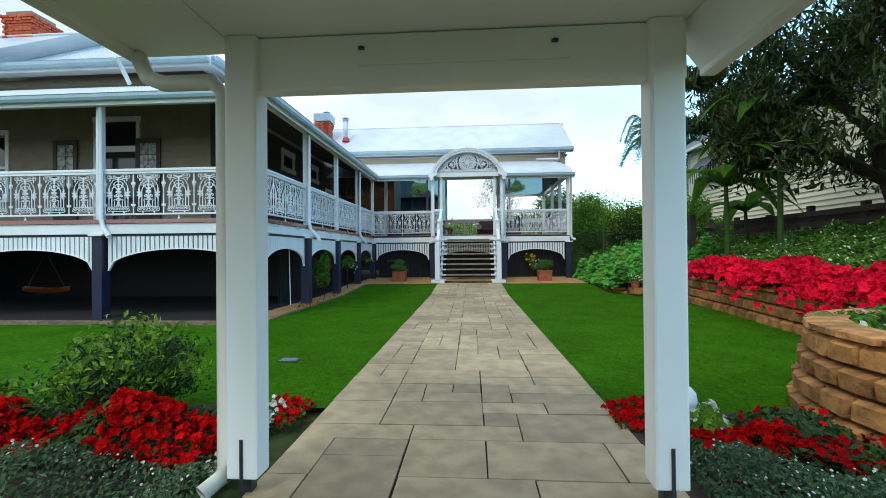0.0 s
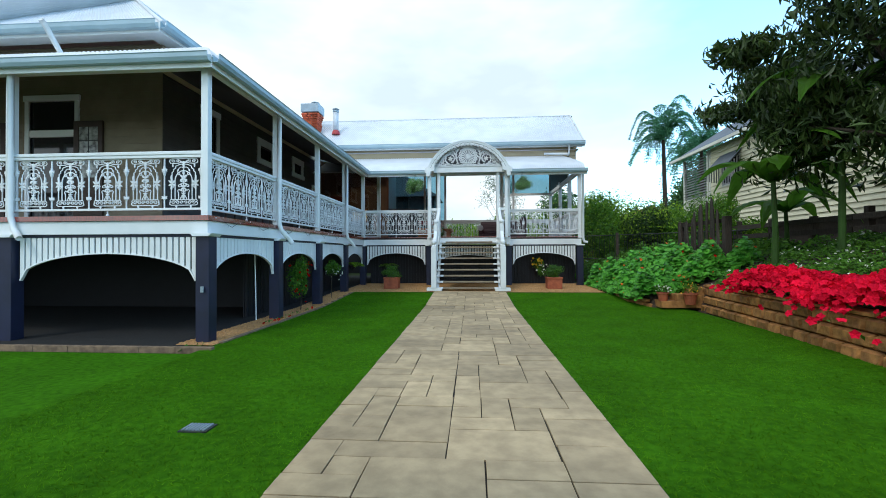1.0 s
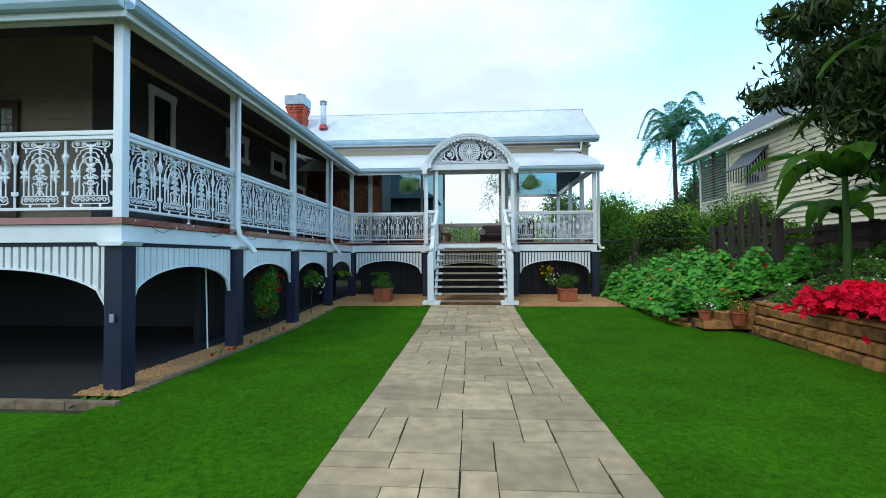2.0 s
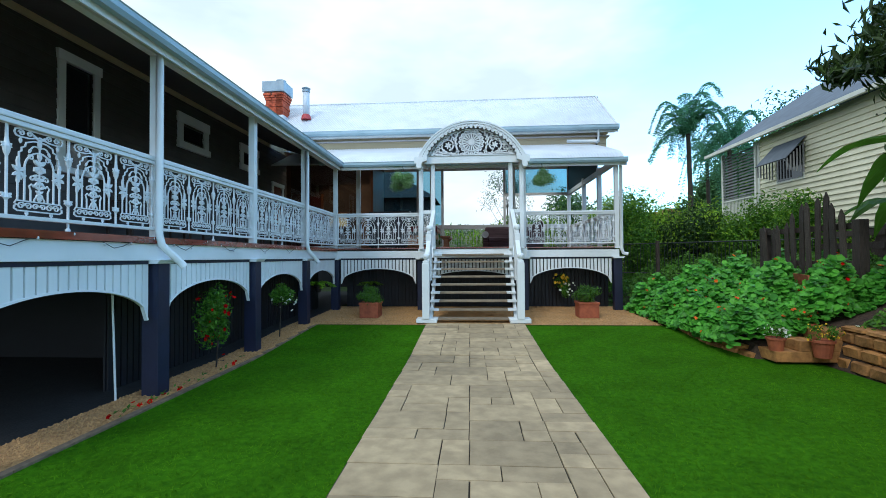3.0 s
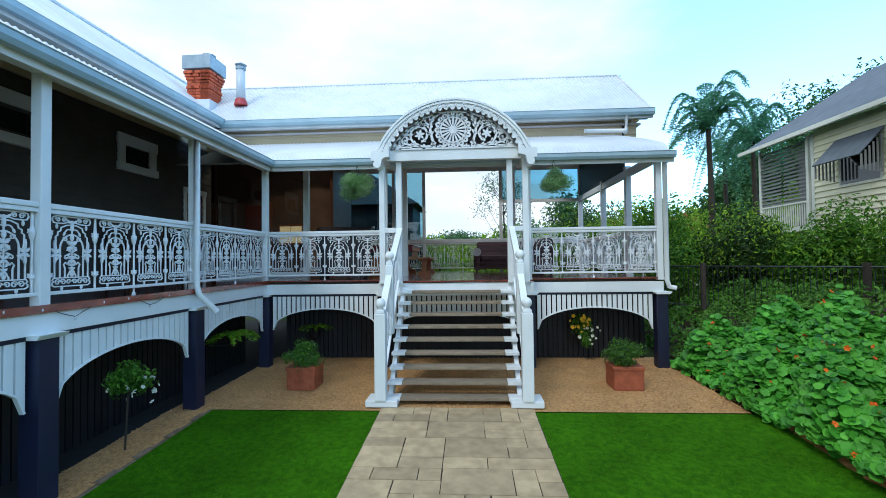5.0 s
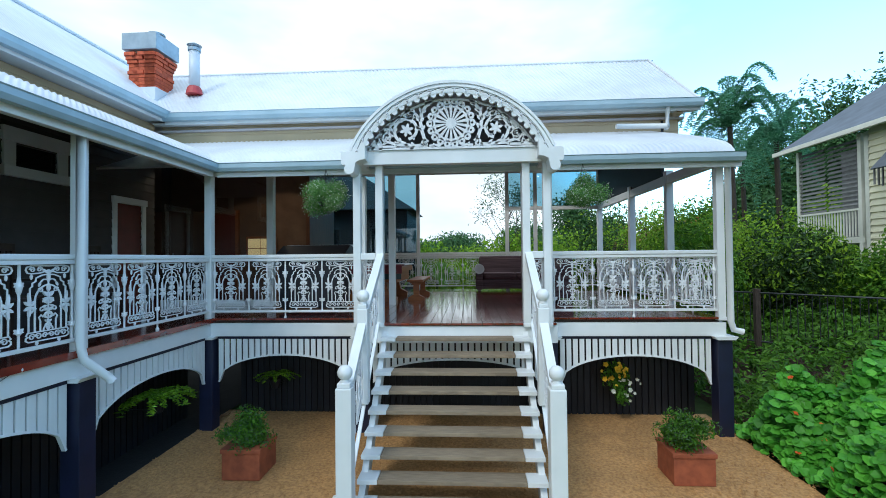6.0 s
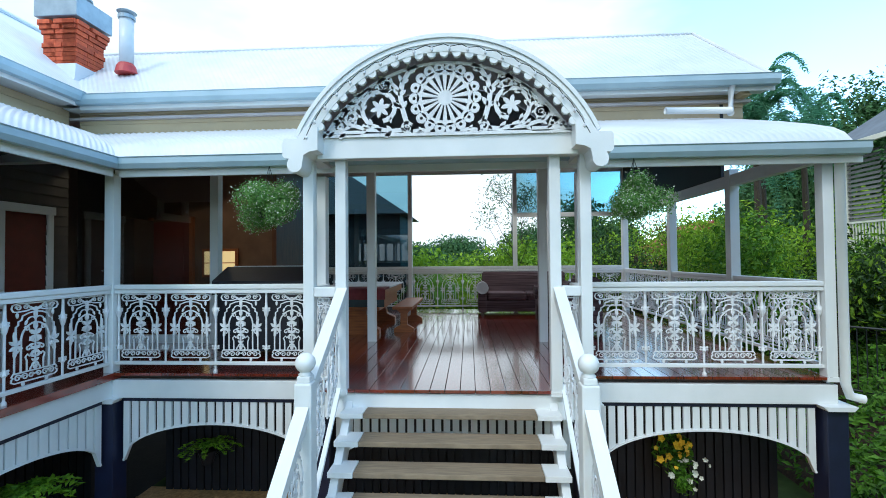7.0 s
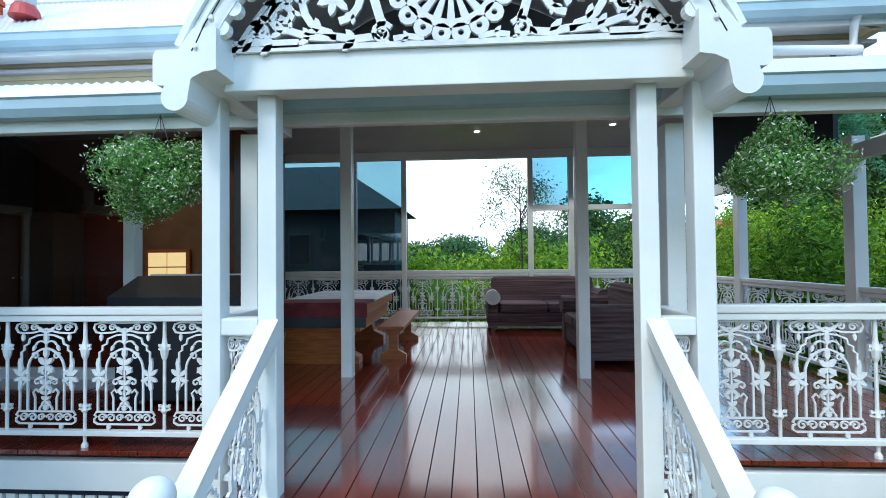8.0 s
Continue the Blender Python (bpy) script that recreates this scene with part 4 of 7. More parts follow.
step = 6.2832 / NSL


def lobe(cx, cz, r0, r1, n=10):
    """A small flat ring: a rounded lobe with a drilled hole."""
    for k in range(n):
        a, b = 6.2832 * k / n, 6.2832 * (k + 1) / n
        merge(FW, prism([(cx + r0 * math.cos(a), cz + r0 * math.sin(a)), (cx + r1 * math.cos(a), cz + r1 * math.sin(a)), (cx + r1 * math.cos(b), cz + r1 * math.sin(b)), (cx + r0 * math.cos(b), cz + r0 * math.sin(b))], -0.010, 0.010))


def acanthus(pts, w=0.030, leaf=0.075, every=3, flip=1):
    """A cut stem with leaves curling off to both sides."""
    w, leaf = w * 1.55, leaf * 1.35
    stroke(FW, pts, w, 0.018)
    for i in range(1, len(pts) - 1, every):
        (x0, z0), (x1, z1) = pts[i - 1], pts[i + 1]
        t = math.atan2(z1 - z0, x1 - x0)
        fade = 1.0 - 0.45 * i / len(pts)
        petal(FW, pts[i][0], pts[i][1], t + flip * 0.75, leaf * fade, leaf * 0.42 * fade, 0.018)
        petal(FW, pts[i][0], pts[i][1], t - flip * 0.75, leaf * 0.8 * fade, leaf * 0.36 * fade, 0.017)


for k in range(NSL):
    a = step * k
    fan(0.0005, 0.070, a, a + step)
    fan(0.070, 0.215, a + step * 0.16, a + step * 0.84, a + step * 0.22, a + step * 0.78)
    fan(0.215, 0.262, a, a + step)
    lobe(0.290 * math.cos(a), RC + 0.290 * math.sin(a), 0.016, 0.051)
for s in (-1, 1):
    m = lambda pts: [(s * x, z) for x, z in pts]
    flower(FW, s * 0.61, 4.45, 0.098, 0.022, 6, 0.3)
    lobe(s * 0.61, 4.45, 0.012, 0.032, 8)
    acanthus(m([(0.40, 4.24), (0.50, 4.23), (0.62, 4.25)] + spiral(0.61, 4.45, 0.185, 0.125, -1.45, 0.95, 18)), 0.026, 0.070)
    acanthus(m([(0.36, 4.30), (0.40, 4.44), (0.42, 4.56), (0.40, 4.68), (0.34, 4.78), (0.26, 4.84)]), 0.030, 0.085, 1)
    acanthus(m([(0.42, 4.60), (0.50, 4.68), (0.58, 4.72)] + spiral(0.56, 4.66, 0.075, 0.018, 1.3, -1.1, 12)), 0.022, 0.055, 2)
    acanthus(m([(0.60, 4.24), (0.74, 4.25), (0.86, 4.29)] + spiral(0.88, 4.37, 0.080, 0.020, -1.5, 1.15, 14)), 0.024, 0.062, 2)
    acanthus(m([(0.80, 4.22), (0.94, 4.22), (1.05, 4.235), (1.13, 4.22), (1.20, 4.205)]), 0.028, 0.070, 1)
    acanthus(m([(0.70, 4.64), (0.78, 4.58), (0.84, 4.50), (0.92, 4.44), (1.00, 4.34), (1.06, 4.26)]), 0.026, 0.072, 1, -1)
    acanthus(m(spiral(0.36, 4.255, 0.058, 0.014, 2.6, -1.2, 12)), 0.018, 0.045, 3)
    acanthus(m([(0.14, 4.22), (0.22, 4.235), (0.30, 4.225)]), 0.020, 0.045, 1)
    acanthus(m(spiral(1.00, 4.285, 0.040, 0.012, 0.2, 1.2, 10)), 0.016, 0.035, 3)
stroke(FW, arc(0, HZ, HR - 0.175, HR - 0.175, a_end + 0.12, math.pi - a_end - 0.12, 40), 0.03, 0.018)
stroke(FW, [(-1.2, 4.195), (1.2, 4.195)], 0.03, 0.018)
fret = part("fretwork", FW, IRON, hood, "pierced timber fretwork with a sunburst")
fret.matrix_basis = pose(0, 0.10, 0)
part("tie_beam", bx(-1.36, 1.36, 0.195, 0.32, 4.003, 4.17, 0.008), WHITE, hood)
part("front_plate", bx(-1.22, 1.22, 0.115, 0.185, 3.985, 4.205, 0.006), WHITE, hood)
for s in (-1, 1):
    knob = [(0.215 + 0.07 * math.cos(b), 3.90 + 0.07 * math.sin(b)) for b in [0.5 - 0.31 * k for k in range(13)]]
    out = [(0, 4.24), (0.12, 4.24), (0.20, 4.13)] + knob + [(0.13, 3.99), (0.07, 4.02), (0.0, 4.03)]
    bm = prism([(s * (1.16 + u), z) for u, z in out], -0.06, 0.22)
    part("corbel", bm, WHITE, hood)
    ear = [(0.250 + 0.045 * sx + 0.035 * math.cos(b), 4.05 + 0.055 * sz + 0.035 * math.sin(b)) for q, sx, sz in ((0, 1, 1), (1, -1, 1), (2, -1, -1), (3, 1, -1)) for b in [1.5708 * q + 0.3927 * k for k in range(5)]]
    part("ear_block", prism([(s * (1.16 + u), z) for u, z in ear], -0.055, 0.06), WHITE, hood)
    x0, x1 = sorted((s * 1.24, s * 1.38))
    part("side_plate", bx(x0, x1, 0.23, 1.1, 4.0, 4.14, 0.006), WHITE, hood)
backing = [((HR - 0.04) * math.cos(a_end + (math.pi - 2 * a_end) * i / 24), HZ + (HR - 0.04) * math.sin(a_end + (math.pi - 2 * a_end) * i / 24)) for i in range(25)]
# Added back panel; its slate grey carries the shade inside the hood.
part("back_panel", prism(backing, 1.06, 1.09), mat("hood_shade_grey", (0.22, 0.23, 0.27), None, 0.7, scale=3, bump=0.03), hood, "panel closing the hood, inner shade put into its dark colour")
lining = ring(HR - 0.03, HR - 0.006, 0.05, 1.1)
part("hood_lining", lining, CEIL, hood, "grey painted hood lining")

# string of fairy lights along the hood's edge
lights = thing("fairy_lights", "string of clear fairy lights along the hood edge", "lights", (CX, 13.44, 0))
wire = [((HR - 0.07) * math.cos(a_end + (math.pi - 2 * a_end) * i / 60), 0.0, HZ + (HR - 0.07 - 0.012 * (i % 3)) * math.sin(a_end + (math.pi - 2 * a_end) * i / 60)) for i in range(61)]
part("wire", tube(wire, 0.004, 4), WIRE, lights)
for i in range(2, 60, 3):
    p = wire[i]
    part("bulb", lathe([(0.004, 0.0), (0.013, -0.012), (0.014, -0.026), (0.004, -0.04)][::-1], 8, at=p), BULB, lights)

# ---- stairs ----
NST, RISE, SY0, SY1 = 9, 0.184, 12.10, 13.76
stair = thing("staircase", "open timber staircase with white strings and worn treads", "stairs", (CX + 0.015, 0, 0))
for i in range(NST):
    z = 0.13 + RISE * i
    y = SY0 + (SY1 - SY0) * i / NST
    tr = part("tread", bx(-0.80, 0.80, y, y + 0.235, z - 0.045, z, 0.008), TREAD, stair)
    for s in (-1, 1):
        x0, x1 = sorted((s * 0.803, s * 1.02))
        part("tread_end", bx(x0, x1, y - 0.004, y + 0.235, z - 0.047, z + 0.002, 0.006), WHITE, tr, "white painted end of a tread")
for s in (-1, 1):
    x0, x1 = sorted((s * 0.94, s * 1.01))
    string = prism([(SY0 + 0.08, 0.0), (SY0 + 0.30, 0.0), (SY1, 1.40), (SY1, 1.66), (SY0 + 0.08, 0.02)], x0, x1, "x")
    part("string", string, WHITE, stair)
    x0, x1 = sorted((s * 0.82, s * 1.29))
    part("plinth", bx(x0, x1, SY0 - 0.14, SY0 + 0.24, 0.03, 0.125, 0.012), WHITE, stair)
    part("footing", bx(x0 + 0.1, x1 - 0.1, SY0 - 0.05, SY0 + 0.2, -0.05, 0.03), NAVY, stair)
    for yy, zb, zt, w in ((SY0 - 0.08, 0.12, 1.385, 0.165), (12.86, 0.95, 2.09, 0.135)):
        x = s * (1.066 if yy < 12.5 else 1.075)
        bm = bx(x - w / 2, x + w / 2, yy - w / 2, yy + w / 2, zb, zt, 0.014)
        bx(x - w / 2 + 0.015, x + w / 2 - 0.015, yy - w / 2 + 0.015, yy + w / 2 - 0.015, zt, zt + 0.05, 0.012, bm)
        nw = part("newel", bm, WHITE, stair)
        r = 0.078
        ball = lathe([(0.045, 0.04), (0.055, 0.06), (0.04, 0.075)] + [(r * math.sin(a), 0.145 - r * math.cos(a)) for a in [0.55 + 0.26 * k for k in range(10)]], 16, at=(x, yy, zt))
        part("ball_finial", ball, WHITE, nw, smooth=True)
    for (y0, z0, xa), (y1, z1, xb) in (((PYF - 0.09, 2.76, 1.03), (12.93, 2.10, 1.07)), ((12.79, 1.92, 1.075), (SY0, 1.36, 1.066))):
        bm = prism([(y0, z0 - 0.10), (y0, z0), (y1, z1), (y1, z1 - 0.10)], -0.05, 0.05, "x")
        for v in bm.verts:
            v.co.x += s * (xa + (xb - xa) * (y0 - v.co.y) / (y0 - y1))
        part("handrail", bm, WHITE, stair)
        n = 2
        for k in range(n):
            ya, yb = y0 + (y1 - y0) * k / n, y0 + (y1 - y0) * (k + 1) / n
            sl = (z1 - z0) / (y1 - y0)
            m = Matrix(((0, 1, 0, s * 1.065), (abs(yb - ya) / 0.52, 0, 0, (ya + yb) / 2), (sl * abs(yb - ya) / 0.52, 0, 1.0, z0 + (z1 - z0) * (k + 0.5) / n - 0.88), (0, 0, 0, 1)))
            leaned = PANEL.copy()
            leaned.transform(m)
            part("iron_panel", leaned, IRON, stair)
    part("bottom_rail", prism([(PYF - 0.05, 1.80), (PYF - 0.05, 1.84), (SY0 + 0.1, 0.34), (SY0 + 0.1, 0.30)], s * 1.045, s * 1.085, "x"), WHITE, stair)

# ---- downpipes ----
def downpipe(pts, r=0.04, label="white painted round downpipe with an angled outlet"):
    t = thing("downpipe", label, "pipe", pts[0], "downpipes")
    o = Vector(pts[0])
    part("pipe", tube([Vector(p) - o for p in pts], r, 10), WHITE, t, smooth=True)


for y in (7.05, 11.9):
    downpipe([(WX + 0.17, y - 0.03, 4.06), (WX + 0.11, y - 0.03, 3.98), (WX + 0.11, y - 0.03, 1.82), (WX + 0.14, y - 0.02, 1.68), (WX + 0.27, y + 0.12, 1.48), (WX + 0.30, y + 0.16, 1.42)], 0.045)
downpipe([(-6.56, WY - 0.2, 4.06), (-6.56, WY - 0.1, 3.98), (-6.56, WY - 0.1, 1.82), (-6.48, WY - 0.12, 1.60), (-6.30, WY - 0.2, 1.44)], 0.045)
downpipe([(FX1 + 0.10, FY - 0.16, 4.06), (FX1 + 0.10, FY - 0.08, 3.98), (FX1 + 0.10, FY - 0.08, 1.72), (FX1 + 0.14, FY - 0.08, 1.60), (FX1 + 0.26, FY - 0.1, 1.57)], 0.045)
downpipe([(4.30, 15.86, 5.44), (4.30, 15.92, 5.36), (4.30, 15.95, 5.06), (4.22, 15.8, 5.00)], 0.045)
downpipe([(4.2, 15.75, 5.02), (3.3, 15.70, 5.02)], 0.045, "white pipe lying along the verandah roof")
downpipe([(-7.0, 5.5, 5.34), (-7.0, 5.58, 5.28), (-7.0, 5.9, 4.9)], 0.045)

# ---- chimneys ----
def chimney(x, y, z0, z1, w, cap=True):
    t = thing("chimney", "orange-red brick chimney with a grey-blue metal cowl" if cap else "orange-red corbelled brick chimney", "chimney", (x, y, z0))
    h = z1 - z0
    part("mortar_core", bx(-w / 2 + 0.012, w / 2 - 0.012, -w / 2 + 0.012, w / 2 - 0.012, 0, h), MORTAR, t)
    bh, bl = 0.076, 0.23
    me = mesh_of(bx(-bl / 2 + 0.005, bl / 2 - 0.005, -0.05, 0.05, 0.005, bh - 0.004, 0), "brick", BRICK)
    rows = int(h / bh)
    n = round(w / bl)
    for r in range(rows):
        ext = 0.025 * max(0, r - (rows - 4)) + (0.02 if r == rows - 6 else 0)
        for side in range(4):
            for k in range(n + 1):
                u = -w / 2 + bl * (k + (0.5 if r % 2 else 0.0))
                if u > w / 2 - 0.02 or u < -w / 2 + 0.02:
                    u = max(-w / 2 + bl / 2, min(w / 2 - bl / 2, u))
                o = part("brick", me, BRICK, t)
                o.matrix_basis = pose(0, 0, bh * r, 0, 0, 90 * side) @ pose(u * (1 + 2 * ext / w), -w / 2 + 0.045 - ext, 0)
    base = prism([(-w / 2 - 0.42, -0.62), (w / 2 + 0.05, -0.62), (w / 2 + 0.05, 0.16), (-w / 2 - 0.05, 0.16), (-w / 2 - 0.07, -0.1)], -w / 2 - 0.05, w / 2 + 0.05, "x")
    part("flashing", base, ROOF, t, "pale sheet-metal chimney base")
    if cap:
        part("cowl", bx(-w / 2 - 0.09, w / 2 + 0.09, -w / 2 - 0.09, w / 2 + 0.09, h - 0.02, h + 0.33, 0.01), STEEL, t)
        part("cowl_pot", lathe([(0.10, 0.30), (0.10, 0.42), (0.17, 0.43), (0.17, 0.46), (0.03, 0.52)], 14, at=(0.12, 0, h)), STEEL, t)
    else:
        part("cap", bx(-w / 2 + 0.02, w / 2 - 0.02, -w / 2 + 0.02, w / 2 - 0.02, h, h + 0.14, 0.02), MORTAR, t, "buff mortar capping")
    return t


chimney(-6.27, 16.87, 6.20, 7.18, 0.58)
chimney(-12.9, 9.3, 7.05, 8.28, 0.85, False)
flue = thing("flue_pipe", "white metal flue pipe with a conical cowl on red flashing", "flue", (-5.22, 16.75, 6.38))
part("pipe", lathe([(0.11, 0), (0.11, 0.80)], 16), ROOF, flue, smooth=True)
part("cowl", lathe([(0.13, 0.80), (0.13, 0.86), (0.09, 0.88), (0.15, 0.92), (0.02, 0.99)], 16), STEEL, flue)
part("flashing", lathe([(0.17, -0.14), (0.145, -0.02), (0.115, 0.03)], 16), REDFLASH, flue, "red painted flashing")
# ---- open deck room under the main roof ----
solid("ceiling_deck_room", bx(-7.3, 4.7, COREY + 0.02, 20.6, 5.26, 5.30), CEIL, "smooth pale ceiling of the open deck room")
for x, y, w in ((-0.885, 16.29, 0.125), (1.71, 16.29, 0.125), (-3.25, 16.1, 0.13)):
    post(x, y, DK - 0.05, 4.9, w, "white painted post on the deck")
beam2 = bmesh.new()
bx(-5.6, 4.6, COREY + 0.26, COREY + 0.32, 4.9, 5.25, 0.0, beam2)
solid("wall_bulkhead", beam2, CEIL, "painted bulkhead over the deck opening")
# back frame and glazing
fr = thing("window_6", "white framed tall opening at the back of the deck", "window", (0, 20.4, 0), "", "structure")
for x in (-3.4, -1.85, -0.83, 1.72, 2.52, FX1 - 0.02):
    part("window_frame", bx(x - 0.05, x + 0.05, -0.05, 0.05, DK, 5.26, 0.006), WHITE, fr)
part("window_head", bx(-3.45, FX1, -0.048, 0.048, 5.09, 5.255), WHITE, fr)
part("window_sill", bx(-3.35, FX1 - 0.07, -0.045, 0.045, DK + 0.99, DK + 1.06, 0.006), WHITE, fr)
part("transom", bx(1.77, FX1 - 0.07, -0.046, 0.046, 4.02, 4.12), WHITE, fr)
for x0, x1, z0, z1 in ((-3.35, -1.90, 2.0, 5.09), (-1.80, -0.88, 2.0, 5.09), (1.77, 2.47, 4.12, 5.09), (2.57, FX1 - 0.07, 4.12, 5.09)):
    part("pane", bx(x0, x1, 0.004, 0.012, z0, z1), TINTED, fr, "blue-tinted glass")
solid("wall_deck_back", bx(-7.3, -3.46, 20.35, 20.5, DK, 5.26), SHADEWALL, "grey wall closing the back of the house")
rear = thing("rear_house", "dark grey house with a hip roof behind the garden", "house", (-5.0, 26.6, 0))
part("wall", bx(-3.2, 3.2, -1.5, 1.5, -0.2, 4.65), DARK, rear)
hipb = bmesh.new()
hb = [hipb.verts.new(p) for p in ((-3.6, -1.9, 4.6), (3.5, -1.9, 4.6), (3.5, 1.9, 4.6), (-3.6, 1.9, 4.6), (-1.8, 0, 6.3), (1.0, 0, 6.3))]
for f in ((0, 1, 5, 4), (1, 2, 5), (2, 3, 4, 5), (3, 0, 4), (3, 2, 1, 0)):
    hipb.faces.new([hb[i] for i in f])
part("roof", hipb, CHARCOAL, rear)
for x in (-2.0, 0.2, 2.1):
    w = part("window", bx(x - 0.36, x + 0.36, -1.54, -1.5, 2.9, 3.9, 0.01), METALDARK, rear, "dark framed window")
    part("pane", bx(x - 0.3, x + 0.3, -1.555, -1.542, 2.96, 3.84), DARKGLASS, w)
# glazed room beside the deck
gl = thing("window_7", "large fixed panes of the room beside the deck", "window", (0, COREY, 0), "", "structure")
for x0, x1 in ((-5.5, -3.32),):
    part("pane", bx(x0, x1, -0.004, 0.004, DK + 0.12, 4.9), GLASS, gl)
part("window_sill", bx(-5.5, -3.32, -0.04, 0.05, DK, DK + 0.12, 0.005), WHITE, gl)
solid("wall_room_back", bx(-7.2, -3.32, 18.9, 19.0, DK, 5.26), mat("brown_room_wall", (0.20, 0.11, 0.06), (0.15, 0.08, 0.045), 0.6, scale=3), "brown inner wall of the glazed room")
solid("wall_room_east", bx(-3.36, -3.27, 18.3, 20.3, DK, 5.26), mat("orange_timber_lining", (0.19, 0.075, 0.03), (0.13, 0.05, 0.02), 0.5, scale=6, stretch=(6, 6, 0.5), bump=0.08), "orange-brown timber wall of the glazed room")
cab = thing("cupboard", "dark timber cupboard with two doors against the wall", "cupboard", (-6.6, 18.3, DK))
part("body", bx(-0.55, 0.55, -0.28, 0.28, 0, 2.1, 0.01), DARKWOOD, cab)
for s in (-1, 1):
    x0, x1 = sorted((s * 0.01, s * 0.52))
    d = part("door", bx(x0, x1, -0.30, -0.283, 0.08, 2.02, 0.005), DARKWOOD, cab)
    part("knob", lathe([(0.012, 0), (0.02, 0.02), (0.008, 0.035)], 8, at=(s * 0.07, -0.32, 1.05)), STEEL, d)
panel = thing("red_door", "red-brown panelled door in a timber frame", "door", (-5.85, 18.86, DK))
part("leaf", bx(-0.42, 0.42, -0.04, 0.03, 0, 2.1, 0.006), REDDOOR, panel)
for z0, z1 in ((0.15, 0.9), (1.05, 1.95)):
    part("door_panel", bx(-0.30, 0.30, -0.05, -0.04, z0, z1, 0.004), REDDOOR, panel)
part("frame", bx(-0.50, -0.425, -0.05, 0.04, 0, 2.2), WOOD, panel)
part("frame", bx(0.425, 0.50, -0.05, 0.04, 0, 2.2), WOOD, panel)
lw = thing("window_9", "small window glowing with warm daylight", "window", (-4.75, 18.88, DK + 0.95), "", "structure")
part("window_frame", bx(-0.40, 0.40, -0.05, 0.0, -0.06, 0.56, 0.005), WOOD, lw)
for i in range(2):
    for j in range(2):
        part("pane", bx(-0.34 + 0.345 * i, -0.01 + 0.345 * i, -0.056, -0.052, 0.0 + 0.26 * j, 0.24 + 0.26 * j), WARMGLOW, lw)
# covered grill on the deck
grill = thing("covered_grill", "flat dark blue-black covered grill bench with a pale edge", "grill", (-2.15, 15.45, DK))
part("cabinet", bx(-0.55, 0.55, -0.28, 0.28, 0.06, 0.80, 0.02), BLACK, grill)
part("lid", prism([(-0.28, 0.80), (0.30, 0.80), (0.30, 1.13), (0.10, 1.16), (-0.28, 0.98)], -0.62, 0.62, "x"), BLACK, grill)
part("edge_trim", bx(-0.63, 0.63, 0.28, 0.32, 1.12, 1.17, 0.006), WHITE, grill, "pale edge strip")
for s in (-1, 1):
    for q in (-1, 1):
        part("foot", bx(s * 0.45 - 0.04, s * 0.45 + 0.04, q * 0.2 - 0.04, q * 0.2 + 0.04, 0, 0.06), METALDARK, grill)
# billiard-style table under cloths
tb = thing("covered_table", "heavy timber table with orange-brown legs", "table", (-1.75, 18.4, DK))
tb.matrix_basis = pose(-1.42, 17.75, DK)
part("tabletop", bx(-0.70, 0.62, -1.0, 1.0, 0.62, 0.74, 0.015), WOOD, tb)
part("apron", bx(-0.62, 0.54, -0.92, 0.92, 0.40, 0.62, 0.01), WOOD, tb)
for s in (-1, 1):
    part("leg", prism([(-0.62, 0.0), (0.52, 0.0), (0.52, 0.08), (0.36, 0.16), (0.30, 0.40), (-0.40, 0.40), (-0.46, 0.16), (-0.62, 0.08)], s * 0.80 - 0.09, s * 0.80 + 0.09), WOOD, tb)
part("stretcher", bx(-0.16, 0.08, -0.70, 0.70, 0.10, 0.30, 0.01), WOOD, tb)
cl = thing("tablecloth", "white tablecloth over dark red and teal cloths", "cloth", (-1.42, 17.75, DK + 0.74))
part("top_cloth", bx(-0.55, 0.66, -0.55, 1.02, 0.012, 0.04, 0.01), CLOTHW, cl)
part("front_cloth", bx(-0.72, 0.64, -1.03, -0.5, 0.0, 0.035, 0.01), CLOTHR, cl, "dark red cloth")
part("hanging_cloth", bx(-0.72, 0.655, -1.045, -1.005, -0.15, 0.02, 0.01), CLOTHR, cl, "dark red hanging cloth")
part("under_cloth", bx(-0.71, 0.64, -1.035, -1.003, -0.27, -0.152, 0.008), CLOTHT, cl, "dark teal hanging cloth")
bench = thing("timber_bench", "low orange-brown timber bench beside the table", "bench", (0.0, 18.2, DK))
bench.matrix_basis = pose(-0.52, 17.85, DK)
part("seat", bx(-0.17, 0.17, -0.9, 0.9, 0.40, 0.45, 0.01), WOOD, bench)
for s in (-1, 1):
    part("leg", prism([(-0.17, 0), (0.17, 0), (0.17, 0.06), (0.06, 0.12), (0.06, 0.32), (0.15, 0.40), (-0.15, 0.40), (-0.06, 0.32), (-0.06, 0.12), (-0.17, 0.06)], s * 0.68 - 0.03, s * 0.68 + 0.03), WOOD, bench)


